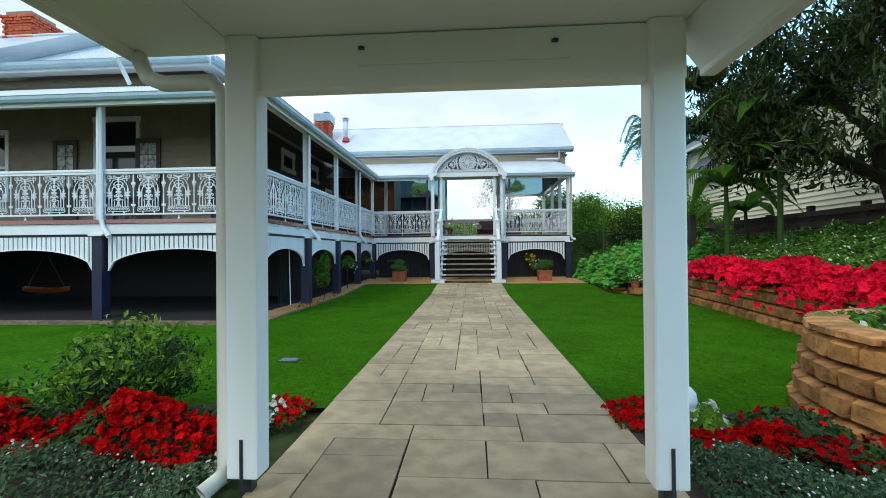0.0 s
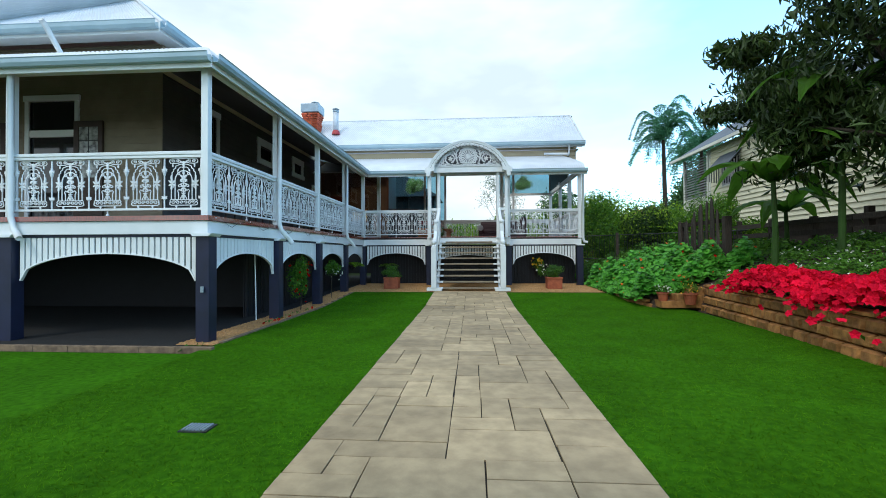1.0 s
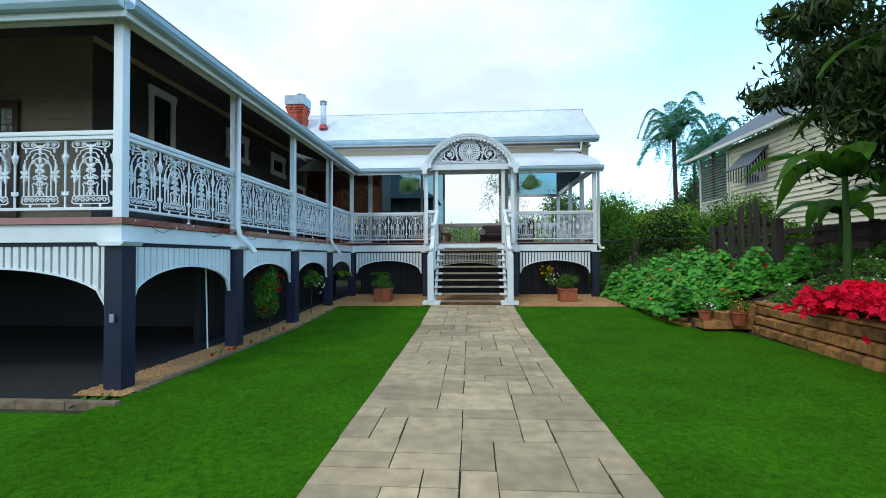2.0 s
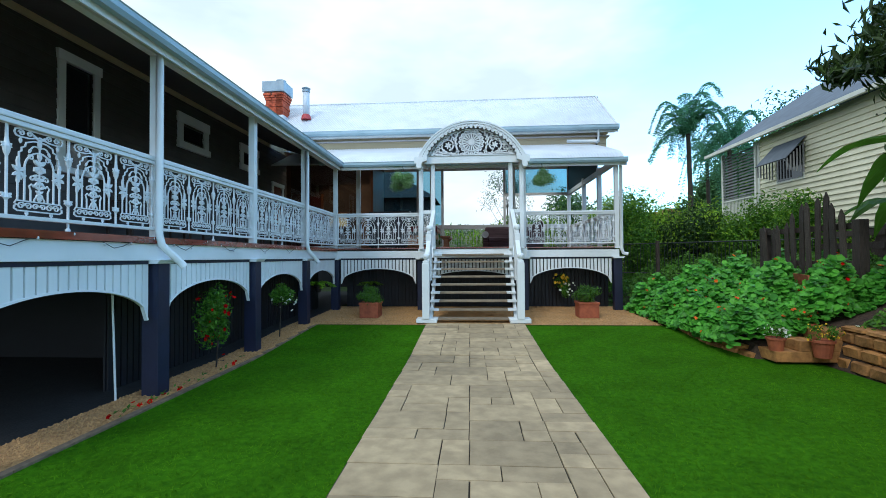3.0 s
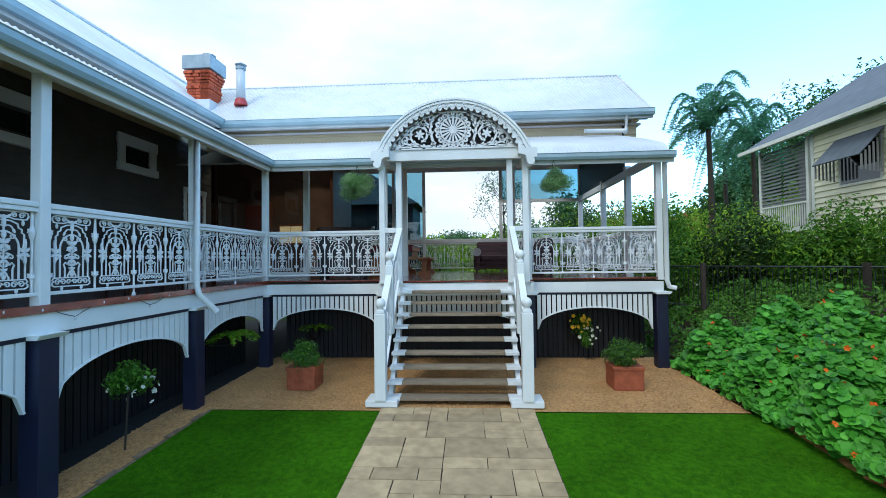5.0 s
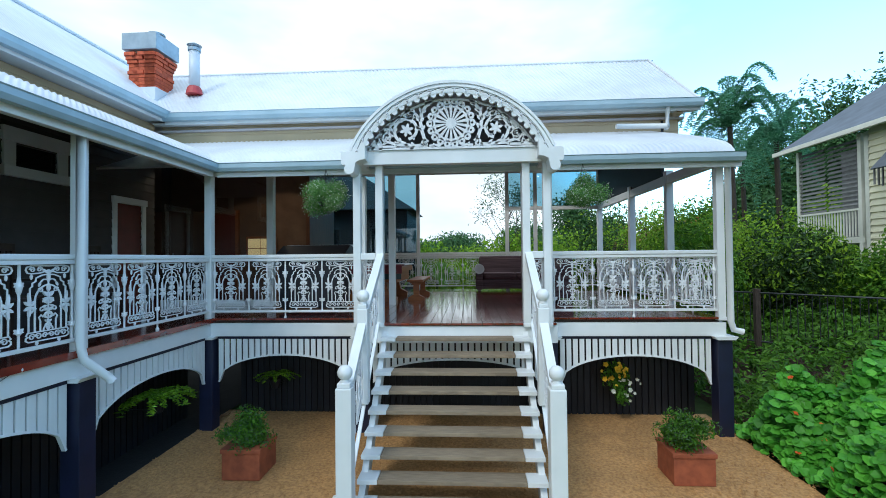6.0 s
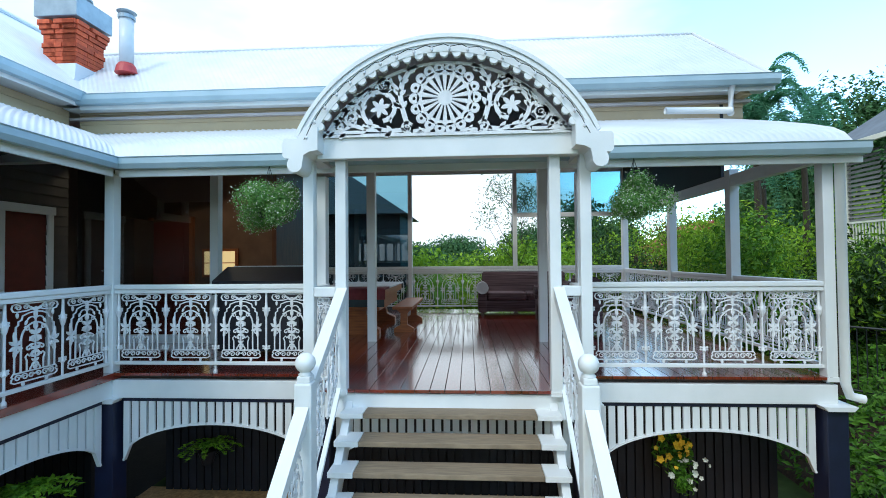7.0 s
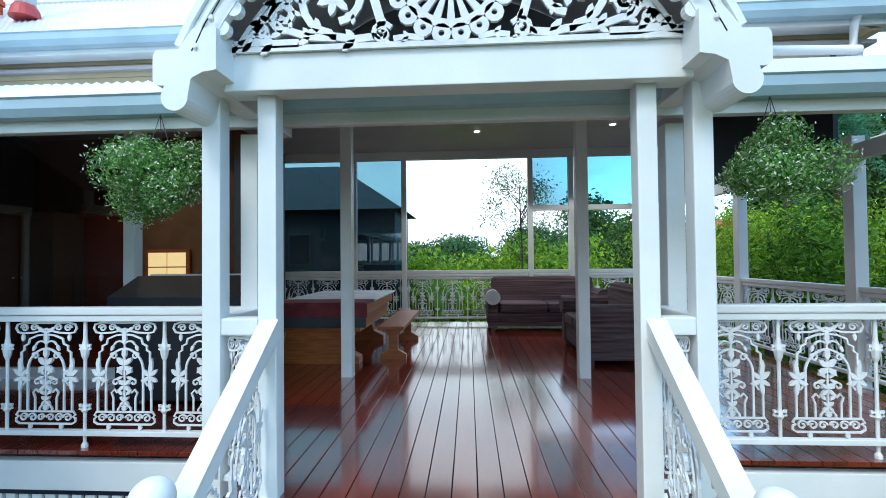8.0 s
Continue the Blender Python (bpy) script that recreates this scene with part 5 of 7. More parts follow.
def sofa(w, at, rz, label):
    t = thing("sofa", label, "sofa", at, "sofas on the deck", rz=rz)
    part("base", bx(-w / 2 + 0.1, w / 2 - 0.1, -0.42, 0.42, 0.08, 0.34, 0.03), SOFA, t)
    n = 2 if w > 1.4 else 1
    cw = (w - 0.44) / n
    for i in range(n):
        x0 = -w / 2 + 0.22 + cw * i
        part("seat_cushion", bx(x0 + 0.006, x0 + cw - 0.006, -0.46, 0.22, 0.34, 0.50, 0.05), SOFA, t)
    bk = prism([(0.14, 0.34), (0.22, 0.88), (0.28, 0.94), (0.40, 0.92), (0.46, 0.80), (0.44, 0.10), (0.2, 0.1)], -w / 2 + 0.12, w / 2 - 0.12, "x")
    bmesh.ops.bevel(bk, geom=bk.edges[:], offset=0.03, segments=2, affect="EDGES")
    part("backrest", bk, SOFA, t)
    for s in (-1, 1):
        x = s * (w / 2 - 0.11)
        arm = bx(x - 0.09, x + 0.09, -0.45, 0.40, 0.06, 0.58, 0.03)
        merge(arm, tube([(x, -0.47, 0.60), (x, 0.40, 0.60)], 0.125, 14))
        a = part("arm", arm, SOFA, t)
        part("arm_cover", tube([(x, -0.475, 0.602), (x, -0.30, 0.602)], 0.132, 14), CLOTHW if s < 0 and rz == 0 else SOFA, a)
        for yy in (-0.38, 0.38):
            part("foot", bx(x - 0.03, x + 0.03, yy - 0.03, yy + 0.03, 0, 0.08), DARKWOOD, t)
    return t


sofa(2.15, (1.86, 19.75, DK), 0, "dark brown striped two-seat sofa with rolled arms")
sofa(1.5, (2.32, 17.5, DK), -90, "dark brown striped armchair seen from its side")
# The two at negative x are added warm fill for the glazed room.
for i, (x, y) in enumerate(((0.64, 19.0), (2.86, 18.8), (-4.2, 17.6), (-5.0, 17.2))):
    t = thing("downlight", "small round recessed ceiling downlight, lit; glazed-room pair added as fill", "lamp", (x, y, 5.26), "ceiling downlights")
    part("rim", lathe([(0.062, -0.008), (0.065, 0.0)], 16), WHITE, t)
    part("lens", lathe([(0.042, -0.012), (0.046, -0.009)], 16), LAMPGLOW, t)
    bulb = bpy.data.lights.new("downlight_lamp", "SPOT")
    bulb.energy, bulb.spot_size, bulb.shadow_soft_size, bulb.color = (22, radians(120), 0.05, (1.0, 0.80, 0.55)) if x < 0 else (70, radians(120), 0.05, (1.0, 0.93, 0.85))
    lamp_ob = new("downlight_lamp", bulb)
    lamp_ob.location = (x, y, 5.235)
    lamp_ob.parent = None
solid("wall_room_west", bx(-7.4, -7.3, 16.12, 20.4, 1.6, 5.3), SHADEWALL, "grey wall closing the glazed room")

# ---- entrance gate roof on posts ----
gate = thing("gate_pavilion", "white timber entrance pavilion with a low roof on square posts", "pavilion", (0.47, -1.37, 0.185))
GZ = -0.32
for x in (-1.01, 1.065):
    for y in (0.0, -4.4):
        p = part("post", bx(x - 0.08, x + 0.08, y - 0.07, y + 0.07, GZ + 0.10, 2.0, 0.014), GATEWHITE, gate)
        part("stirrup", bx(x - 0.03, x + 0.03, y - 0.03, y + 0.03, GZ - 0.05, GZ + 0.10), METALDARK, p, "dark steel post stirrup")
        part("stirrup_plate", bx(x - 0.008, x + 0.008, y - 0.076, y - 0.068, GZ + 0.05, GZ + 0.30), METALDARK, p, "thin dark steel plate")
part("front_beam", bx(-1.10, 1.17, -0.03, 0.065, 1.725, 1.995, 0.01), GATEWHITE, gate)
part("front_beam_batten", bx(-0.42, 0.62, -0.042, -0.031, 1.835, 1.848, 0.004), GATEWHITE, gate)
part("rear_beam", bx(-1.10, 1.17, -4.47, -4.33, 1.665, 1.995, 0.01), GATEWHITE, gate)
part("soffit", bx(-1.10, 1.17, -5.1, 0.14, 2.0, 2.02), GATEWHITE, gate)
part("sloping_soffit", prism([(-1.105, 2.0), (-1.105, 2.02), (-1.66, 2.02), (-1.66, 2.0)], -5.1, 0.14), GATEWHITE, gate)
part("sloping_soffit", prism([(1.175, 2.0), (1.175, 2.02), (1.31, 1.84), (1.31, 1.82)], -5.1, 0.14), GATEWHITE, gate)
for x0, x1, z0 in ((-1.73, -1.66, 1.965), (1.31, 1.39, 1.79)):
    part("fascia", bx(x0, x1, -5.1, 0.15, z0, 2.06, 0.012), GATEWHITE, gate)
for x in (-0.40, 0.55):
    part("coach_bolt", lathe([(0.016, 0), (0.018, 0.01), (0.008, 0.016)], 10, at=(x, -0.038, 1.915)), METALDARK, gate)
rf = bmesh.new()
hip = [(-1.76, -5.2, 2.065), (1.46, -5.2, 2.065), (1.46, 0.22, 2.065), (-1.76, 0.22, 2.065), (-0.10, -3.8, 2.75), (-0.10, -1.2, 2.75)]
hv = [rf.verts.new(p) for p in hip]
for f in ((0, 1, 4), (1, 2, 5, 4), (2, 3, 5), (3, 0, 4, 5)):
    rf.faces.new([hv[i] for i in f])
part("roof", rf, ROOF, gate, "pale sheet-metal hip roof")
part("downpipe", tube([(-1.66, 0.08, 1.98), (-1.60, 0.08, 1.86), (-1.50, 0.07, 1.82), (-1.20, 0.02, 1.80), (-1.14, 0.02, 1.73), (-1.14, 0.02, GZ + 0.16), (-1.15, -0.02, GZ + 0.08), (-1.20, -0.1, GZ + 0.04)], 0.042, 12), CREAM, gate, "cream round downpipe", smooth=True)

# ---- raised bank behind sandstone walls ----
def bank_z(x, y):
    x, y = np.asarray(x, float), np.asarray(y, float)
    edge = np.where(y > 9.2, 4.75, 5.85)
    base = np.where(y > 9.2, 0.0, 0.36)
    return np.where(x < edge - 0.02, -0.6, base + np.clip((x - edge) * 0.33, 0, 1.15) + 0.04 * np.sin(3 * x + 2 * y))


sheet("garden_bank", [4.7 + 0.25 * i for i in range(38)], [2.2 + 0.4 * i for i in range(45)], lambda x, y: float(bank_z(x, y)), SOIL, "sloping planted garden bank behind the sandstone wall")


def block(name, w, h, d, seed):
    """A rough split-face stone: a box with a broken, bulging front."""
    g = random.Random(seed)
    bm = bmesh.new()
    nx, nz = 4, 3
    fr_ = [[bm.verts.new((w * ((0.0, 0.09, 0.5, 0.91, 1.0)[i] - 0.5), (0.045 if i in (0, nx) or j in (0, nz) else -g.uniform(0.0, 0.035)), h * (0.0, 0.16, 0.84, 1.0)[j])) for i in range(nx + 1)] for j in range(nz + 1)]
    bk = [bm.verts.new((sx * w / 2, d, sz)) for sx, sz in ((-1, 0), (1, 0), (1, h), (-1, h))]
    for j in range(nz):
        for i in range(nx):
            bm.faces.new((fr_[j][i], fr_[j][i + 1], fr_[j + 1][i + 1], fr_[j + 1][i]))
    bm.faces.new([fr_[0][i] for i in range(nx, -1, -1)] + [bk[0], bk[1]])
    bm.faces.new([fr_[nz][i] for i in range(nx + 1)] + [bk[2], bk[3]])
    bm.faces.new([fr_[j][0] for j in range(nz + 1)] + [bk[3], bk[0]])
    bm.faces.new([fr_[j][nx] for j in range(nz, -1, -1)] + [bk[1], bk[2]])
    bm.faces.new(bk[::-1])
    bmesh.ops.recalc_face_normals(bm, faces=bm.faces[:])
    return mesh_of(bm, name, SAND)


def stone_wall(label, line, zf, courses, ch=0.165, bl=0.36, batter=0.03):
    """Courses of sandstone blocks along line(s) -> (x, y, angle)."""
    t = thing("sandstone_wall", label, "wall", (0, 0, 0), "sandstone garden walls")
    shapes = [block("block", bl - 0.012, ch - 0.010, 0.22, 40 + i) for i in range(5)]
    cap = [block("capstone", bl * 1.3 - 0.006, 0.06, 0.26, 60 + i) for i in range(2)]
    total, at = line
    g = random.Random(9)
    for c in range(courses):
        n = int(total / bl)
        for i in range(n):
            x, y, a = at(bl * (i + (0.5 if c % 2 else 0.0) + 0.25))
            o = part("block", shapes[g.randrange(5)], SAND, t)
            o.matrix_basis = pose(x, y, zf(y) + ch * c, 0, 0, math.degrees(a)) @ pose(0, batter * c, 0)
    for i in range(int(total / (bl * 1.3))):
        x, y, a = at(bl * 1.3 * (i + 0.5))
        o = part("capstone", cap[i % 2], SAND, t)
        o.matrix_basis = pose(x, y, zf(y) + ch * courses, 0, 0, math.degrees(a)) @ pose(0, batter * courses - 0.02, 0)
    return t


def round_line(cx, cy, r, a0, a1):
    total = abs(a1 - a0) * r

    def at(s):
        a = a0 + (a1 - a0) * s / total
        return cx + r * math.cos(a), cy + r * math.sin(a), a + math.pi / 2
    return total, at


def poly_line(pts):
    seg = [(Vector(p), Vector(q)) for p, q in zip(pts, pts[1:])]
    total = sum((q - p).length for p, q in seg)

    def at(s):
        for p, q in seg:
            ln = (q - p).length
            if s <= ln or (p, q) == seg[-1]:
                d = (q - p).normalized()
                v = p + d * s
                return v.x, v.y, math.atan2(d.y, d.x)
            s -= ln
    return total, at


RPX, RPY, RPR = 4.36, -0.55, 1.42
stone_wall("curved planter wall of tan split sandstone blocks", round_line(RPX, RPY, RPR, radians(100), radians(330)), lambda y: -0.17, 4, bl=0.28)
stone_wall("low retaining wall of tan split sandstone blocks", poly_line([(5.85, 9.0), (5.72, 7.6), (5.55, 5.6), (5.38, 4.2), (5.25, 3.0), (5.2, 1.8)]), lambda y: gz(0, y) - 0.04, 3, 0.19)
solid("planter_soil", lathe([(RPR - 0.2, -0.35), (RPR - 0.12, 0.26), (0.02, 0.34)], 30, at=(RPX, RPY, 0.19)), SOIL, "dark soil filling the round stone planter")
stone_wall("low rough stone edge of the leafy bed", poly_line([(4.72, 12.6), (4.66, 11.4), (4.62, 10.2), (4.9, 9.2)]), lambda y: gz(0, y) - 0.08, 1, 0.16, 0.34)
stp = thing("garden_steps", "low sandstone steps up into the garden bank", "steps", (0, 0, 0))
for i in range(3):
    part("step", bx(4.95 + 0.35 * i, 6.6, 8.95, 9.75, -0.1 + 0.16 * i, 0.06 + 0.16 * i, 0.012), SAND, stp)


def plant(name, label, at, leaves, category="plant", group="", stem=None):
    """leaves: list of (part name, mesh, part label)."""
    t = thing(name, label, category, at, group)
    for nm, me, lb in leaves:
        part(nm, me, None, t, lb)
    if stem:
        part("stem", stem, BARK, t)
    return t


def flower_bed(name, label, x0, x1, y0, y1, z, h, n, leaf, petal_mat, nf, fs=0.06, ls=0.07, seed=1, shape="leaf", zf=None):
    g = np.random.default_rng(seed)
    c = np.stack([g.uniform(x0, x1, n), g.uniform(y0, y1, n), g.uniform(0, 1, n)], 1)
    bump = 0.55 + 0.45 * np.sin(c[:, 0] * 5.1 + seed) * np.sin(c[:, 1] * 4.3 + 2 * seed)
    ex = np.minimum(np.minimum(c[:, 0] - x0, x1 - c[:, 0]), np.minimum(c[:, 1] - y0, y1 - c[:, 1]))
    bump *= np.clip(0.35 + ex * 4, 0, 1)
    gzv = zf(c[:, 0], c[:, 1]) if zf else np.full(n, z)
    c[:, 2] = gzv + h * bump * (0.15 + 0.85 * np.sqrt(c[:, 2]))
    pick = np.flatnonzero(np.sin(c[:, 0] * 6.1 + seed) * np.sin(c[:, 1] * 7.3 + seed) > (-0.25 if nf > 200 else -1.1))
    k = g.choice(pick, min(nf, len(pick)), replace=False)
    f = c[k].copy()
    f[:, 2] = (gzv + h * bump)[k] + g.uniform(-0.04, 0.03, len(k))
    parts = [("leaves", leaf_mesh("leaves", c, ls, leaf, shape, normals=np.tile((-0.35, -0.5, 1.0), (n, 1)), tilt=0.55 if shape == "round" else 0.9), "")]
    if nf:
        parts.append(("blossoms", leaf_mesh("blossoms", f, fs, petal_mat, "star", normals=np.tile((0, -0.5, 0.8), (len(f), 1)), tilt=0.7), ""))
    return tagged(plant(name, label, (0, 0, 0), parts), kind="stuff")


# foreground beds
flower_bed("red_flower_bed", "bed of deep red flowers among dark leaves", -2.75, -0.85, -1.20, -0.50, -0.14, 0.36, 2600, BEDLEAF, RED, 1500, 0.058, 0.06, 3)
flower_bed("low_foliage", "low grey-green foliage at the bed front", -2.8, -0.75, -1.95, -1.15, -0.14, 0.27, 8200, SILVER, WHITEPETAL, 260, 0.016, 0.034, 4)
flower_bed("white_flowers", "small white flowers beside the red bed", -1.35, -0.78, -0.62, -0.1, -0.14, 0.20, 500, SHRUB, WHITEPETAL, 120, 0.04, 0.05, 5)
flower_bed("white_edging_flowers", "tuft of tiny white flowers at the path edge", -0.86, -0.68, -1.3, -0.95, -0.14, 0.2, 420, SILVER, WHITEPETAL, 120, 0.03, 0.035, 6)
flower_bed("red_edging_flowers", "small red flowers at the path edge", -0.95, -0.66, -0.55, -0.05, -0.14, 0.16, 300, SHRUB, RED, 110, 0.05, 0.05, 7)
flower_bed("broad_leaf_clump", "clump of broad bright green leaves", -3.3, -2.3, -1.9, -1.2, -0.14, 0.5, 130, LIME, RED, 0, 0.05, 0.26, 8)
flower_bed("lawn_edge_foliage", "mixed low green foliage along the bed", -4.1, -2.2, -0.7, 0.0, -0.14, 0.25, 1500, SHRUB, RED, 0, 0.05, 0.07, 9)
flower_bed("red_bedding", "low red bedding flowers beside the path", 1.6, 2.1, -0.5, 0.0, -0.14, 0.16, 420, BEDLEAF, RED, 200, 0.055, 0.05, 10)
flower_bed("red_bedding", "dark red bedding flowers in mulch", 1.85, 2.8, -1.25, -0.75, -0.14, 0.17, 600, BEDLEAF, RED, 80, 0.05, 0.055, 11)
flower_bed("white_bedding", "white flowers over green leaves", 1.8, 2.35, -0.65, -0.2, -0.14, 0.24, 450, LIME, WHITEPETAL, 70, 0.06, 0.08, 12)
flower_bed("sparse_bedding", "sparse red flowers before the stone planter", 2.3, 3.0, -1.2, -0.3, -0.14, 0.24, 300, BEDLEAF, RED, 34, 0.055, 0.06, 13)
flower_bed("grey_mound", "mound of fine grey-green foliage", 1.74, 2.75, -1.80, -1.08, -0.14, 0.33, 8200, SILVER, WHITEPETAL, 190, 0.014, 0.028, 14)
flower_bed("planter_foliage", "green foliage with small orange and white flowers in the planter", 3.4, 5.3, -1.4, 0.4, 0.47, 0.30, 2600, SHRUB, WHITEPETAL, 70, 0.05, 0.07, 15)
flower_bed("bedding_foliage", "low dark green leaves between the bedding flowers", 1.75, 3.05, -1.15, -0.25, -0.14, 0.18, 1700, BEDLEAF, RED, 60, 0.05, 0.06, 16)
flower_bed("red_bedding", "dense patch of deep red bedding flowers", 1.95, 2.8, -1.05, -0.62, -0.14, 0.24, 700, BEDLEAF, RED, 420, 0.05, 0.055, 17)
pts, nrm = blob(5600, (0, 0, 0.36), (0.60, 0.52, 0.40), 0.15, 22, 21)
young, yn = blob(2600, (0, -0.02, 0.40), (0.62, 0.56, 0.42), 0.80, 22, 21)
tips = (young[:, 2] > 0.30) & (np.sin(young[:, 0] * 11) * np.sin(young[:, 2] * 13 + 1) > -0.25)
young, yn = young[tips], yn[tips]
sh_stem = tube([(0, 0, 0), (0.03, 0, 0.2), (0, 0.03, 0.5)], 0.02, 6)
for k in range(7):
    a = k * 0.9
    tube([(0, 0, 0.12), (0.2 * math.cos(a), 0.2 * math.sin(a), 0.38), (0.36 * math.cos(a), 0.36 * math.sin(a), 0.62)], 0.008, 5, sh_stem, 0.4)
plant("garden_shrub", "rounded green shrub with bright lime young shoots", (-1.95, -0.40, -0.14),
      [("crown", leaf_mesh("crown", pts, 0.046, BEDLEAF, normals=nrm), ""), ("young_leaves", leaf_mesh("young_leaves", young, 0.058, LIME, normals=yn), "lime young leaves")], "shrub", stem=sh_stem)
gl_ = thing("garden_light", "small white dome garden light on a stake", "lamp", (2.04, -0.42, -0.16))
part("stake", lathe([(0.02, 0), (0.02, 0.2)], 10), WHITE, gl_)
part("dome", lathe([(0.07, 0.18), (0.085, 0.22), (0.075, 0.28), (0.045, 0.315), (0.01, 0.325)], 16), WHITE, gl_, smooth=True)

# pink bougainvillea on the stone wall, ground cover on the bank
def wall_flowers():
    g = np.random.default_rng(31)
    n = 3600
    y = g.uniform(1.6, 7.3, n)
    x = 5.75 + 0.08 * (y - 5) + g.normal(0, 0.22, n)
    z = 0.62 + 0.14 * np.sin(y * 2.1) * np.sin(y * 5 + 1) + g.uniform(-0.03, 0.20, n) - np.clip(5.5 - x, 0, 0.5) * 0.7
    return np.stack([x, y, z], 1)


wf = wall_flowers()
tagged(plant("bougainvillea", "pink-red bougainvillea spilling over the sandstone wall", (0, 0, 0),
      [("blossoms", leaf_mesh("blossoms", wf, 0.115, PINK, "star", normals=np.tile((-0.7, -0.4, 0.6), (len(wf), 1)), tilt=0.8), ""),
       ("leaves", leaf_mesh("leaves", wf[::3] + np.array((0.12, 0.05, -0.04)), 0.08, SHRUB), "")]), kind="stuff")
flower_bed("ground_cover", "low bushy green ground cover on the bank", 6.0, 9.4, 2.0, 8.9, 0, 0.36, 16000, SHRUB, WHITEPETAL, 500, 0.05, 0.09, 33, zf=bank_z)
flower_bed("nasturtium_bed", "dense bed of round bright green nasturtium leaves", 4.5, 7.4, 9.3, 14.6, 0, 0.85, 13000, NAST, ORANGEP, 130, 0.07, 0.115, 34, "round", zf=lambda x, y: np.maximum(bank_z(x, y), 0.0))
flower_bed("nasturtium_bed", "taller heap of round nasturtium leaves with red and orange flowers", 5.6, 7.0, 9.5, 11.6, 0, 0.95, 3600, NAST, RED, 50, 0.07, 0.115, 35, "round", zf=lambda x, y: np.maximum(bank_z(x, y), 0.0))
flower_bed("bank_foliage", "mixed green plants on the bank", 7.0, 10.5, 9.2, 19.5, 0, 0.5, 7000, SHRUB, YELLOWP, 0, 0.05, 0.13, 36, zf=bank_z)

flower_bed("side_foliage", "dark green plants beside the verandah", 4.8, 8.0, 14.2, 19.0, 0, 0.75, 7000, SHRUB, YELLOWP, 0, 0.05, 0.11, 39, zf=bank_z)

# pots by the steps
def pot(at, r, h, flower, label, seed):
    t = thing("flower_pot", label, "plant pot", at, "pots by the steps")
    part("pot", lathe([(r * 0.7, 0), (r * 0.95, h * 0.85), (r * 1.08, h * 0.86), (r * 1.08, h), (r * 0.9, h), (r * 0.85, h * 0.9)], 16), TERRA, t)
    p, nn = blob(260, (0, 0, h + r * 0.7), (r * 1.5, r * 1.5, r), 0.3, 6, seed)
    part("leaves", leaf_mesh("leaves", p, 0.05, SHRUB, normals=nn), None, t)
    f, fn = blob(40, (0, 0, h + r * 0.8), (r * 1.6, r * 1.6, r), 0.95, 6, seed)
    part("blossoms", leaf_mesh("blossoms", f, 0.035, flower, "star", normals=fn), None, t)


pot((5.02, 9.05, 0.06), 0.13, 0.2, WHITEPETAL, "terracotta pot with small white flowers", 41)
pot((5.55, 8.85, 0.0), 0.15, 0.26, YELLOWP, "terracotta pot with small yellow flowers", 42)
pot((5.75, 9.5, 0.22), 0.16, 0.2, ORANGEP, "terracotta pot with orange flowers", 43)
trough = thing("planter_trough", "tilted terracotta window-box trough in the bed", "plant pot", (6.35, 10.2, 0.95), rz=70)
part("trough", prism([(-0.10, 0), (0.10, 0), (0.15, 0.22), (0.12, 0.22), (0.09, 0.05), (-0.09, 0.05), (-0.12, 0.22), (-0.15, 0.22)], -0.4, 0.4, "x"), TERRA, trough)

# square planter boxes before the house
def planter_box(x, y, seed):
    t = thing("planter_box", "square terracotta planter box with a grey-green bush", "plant pot", (x, y, gz(0, y) + 0.012), "planter boxes by the stairs")
    b = bx(-0.235, 0.235, -0.235, 0.235, 0, 0.36, 0.012)
    part("box", b, TERRA, t)
    part("rim", bx(-0.25, 0.25, -0.25, 0.25, 0.32, 0.375, 0.01), TERRA, t)
    p, nn = blob(3600, (0, 0, 0.52), (0.36, 0.36, 0.27), 0.2, 14, seed)
    part("leaves", leaf_mesh("leaves", p, 0.045, SHRUB, normals=nn), None, t)
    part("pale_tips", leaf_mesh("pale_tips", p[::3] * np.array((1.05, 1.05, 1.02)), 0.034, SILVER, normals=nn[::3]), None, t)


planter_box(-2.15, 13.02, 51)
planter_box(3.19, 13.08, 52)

# hanging baskets at the entrance
def hanging_basket(x, y, z, r, seed, top=4.0):
    t = thing("hanging_basket", "hanging basket of bushy pale-flecked green foliage", "plant pot", (x, y, z), "hanging baskets")
    part("basket", lathe([(0.04, -0.12), (0.10, -0.08), (0.14, 0.02), (0.12, 0.02)], 14), METALDARK, t)
    ch = bmesh.new()
    for k in range(3):
        a = 2.09 * k
        tube([(0.13 * math.cos(a), 0.13 * math.sin(a), 0.02), (0, 0, top - z - 0.06)], 0.003, 4, ch)
    part("chains", ch, METALDARK, t)
    p, nn = blob(12000, (0, 0, 0.02), (r * 1.08, r * 1.0, r * 0.98), 0.5, 14, seed)
    part("leaves", leaf_mesh("leaves", p, 0.027, BASKET, normals=nn), None, t)
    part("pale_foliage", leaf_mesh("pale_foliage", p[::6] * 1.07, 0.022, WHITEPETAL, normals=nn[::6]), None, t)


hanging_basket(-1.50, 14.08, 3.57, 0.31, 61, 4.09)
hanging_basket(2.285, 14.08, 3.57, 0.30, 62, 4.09)


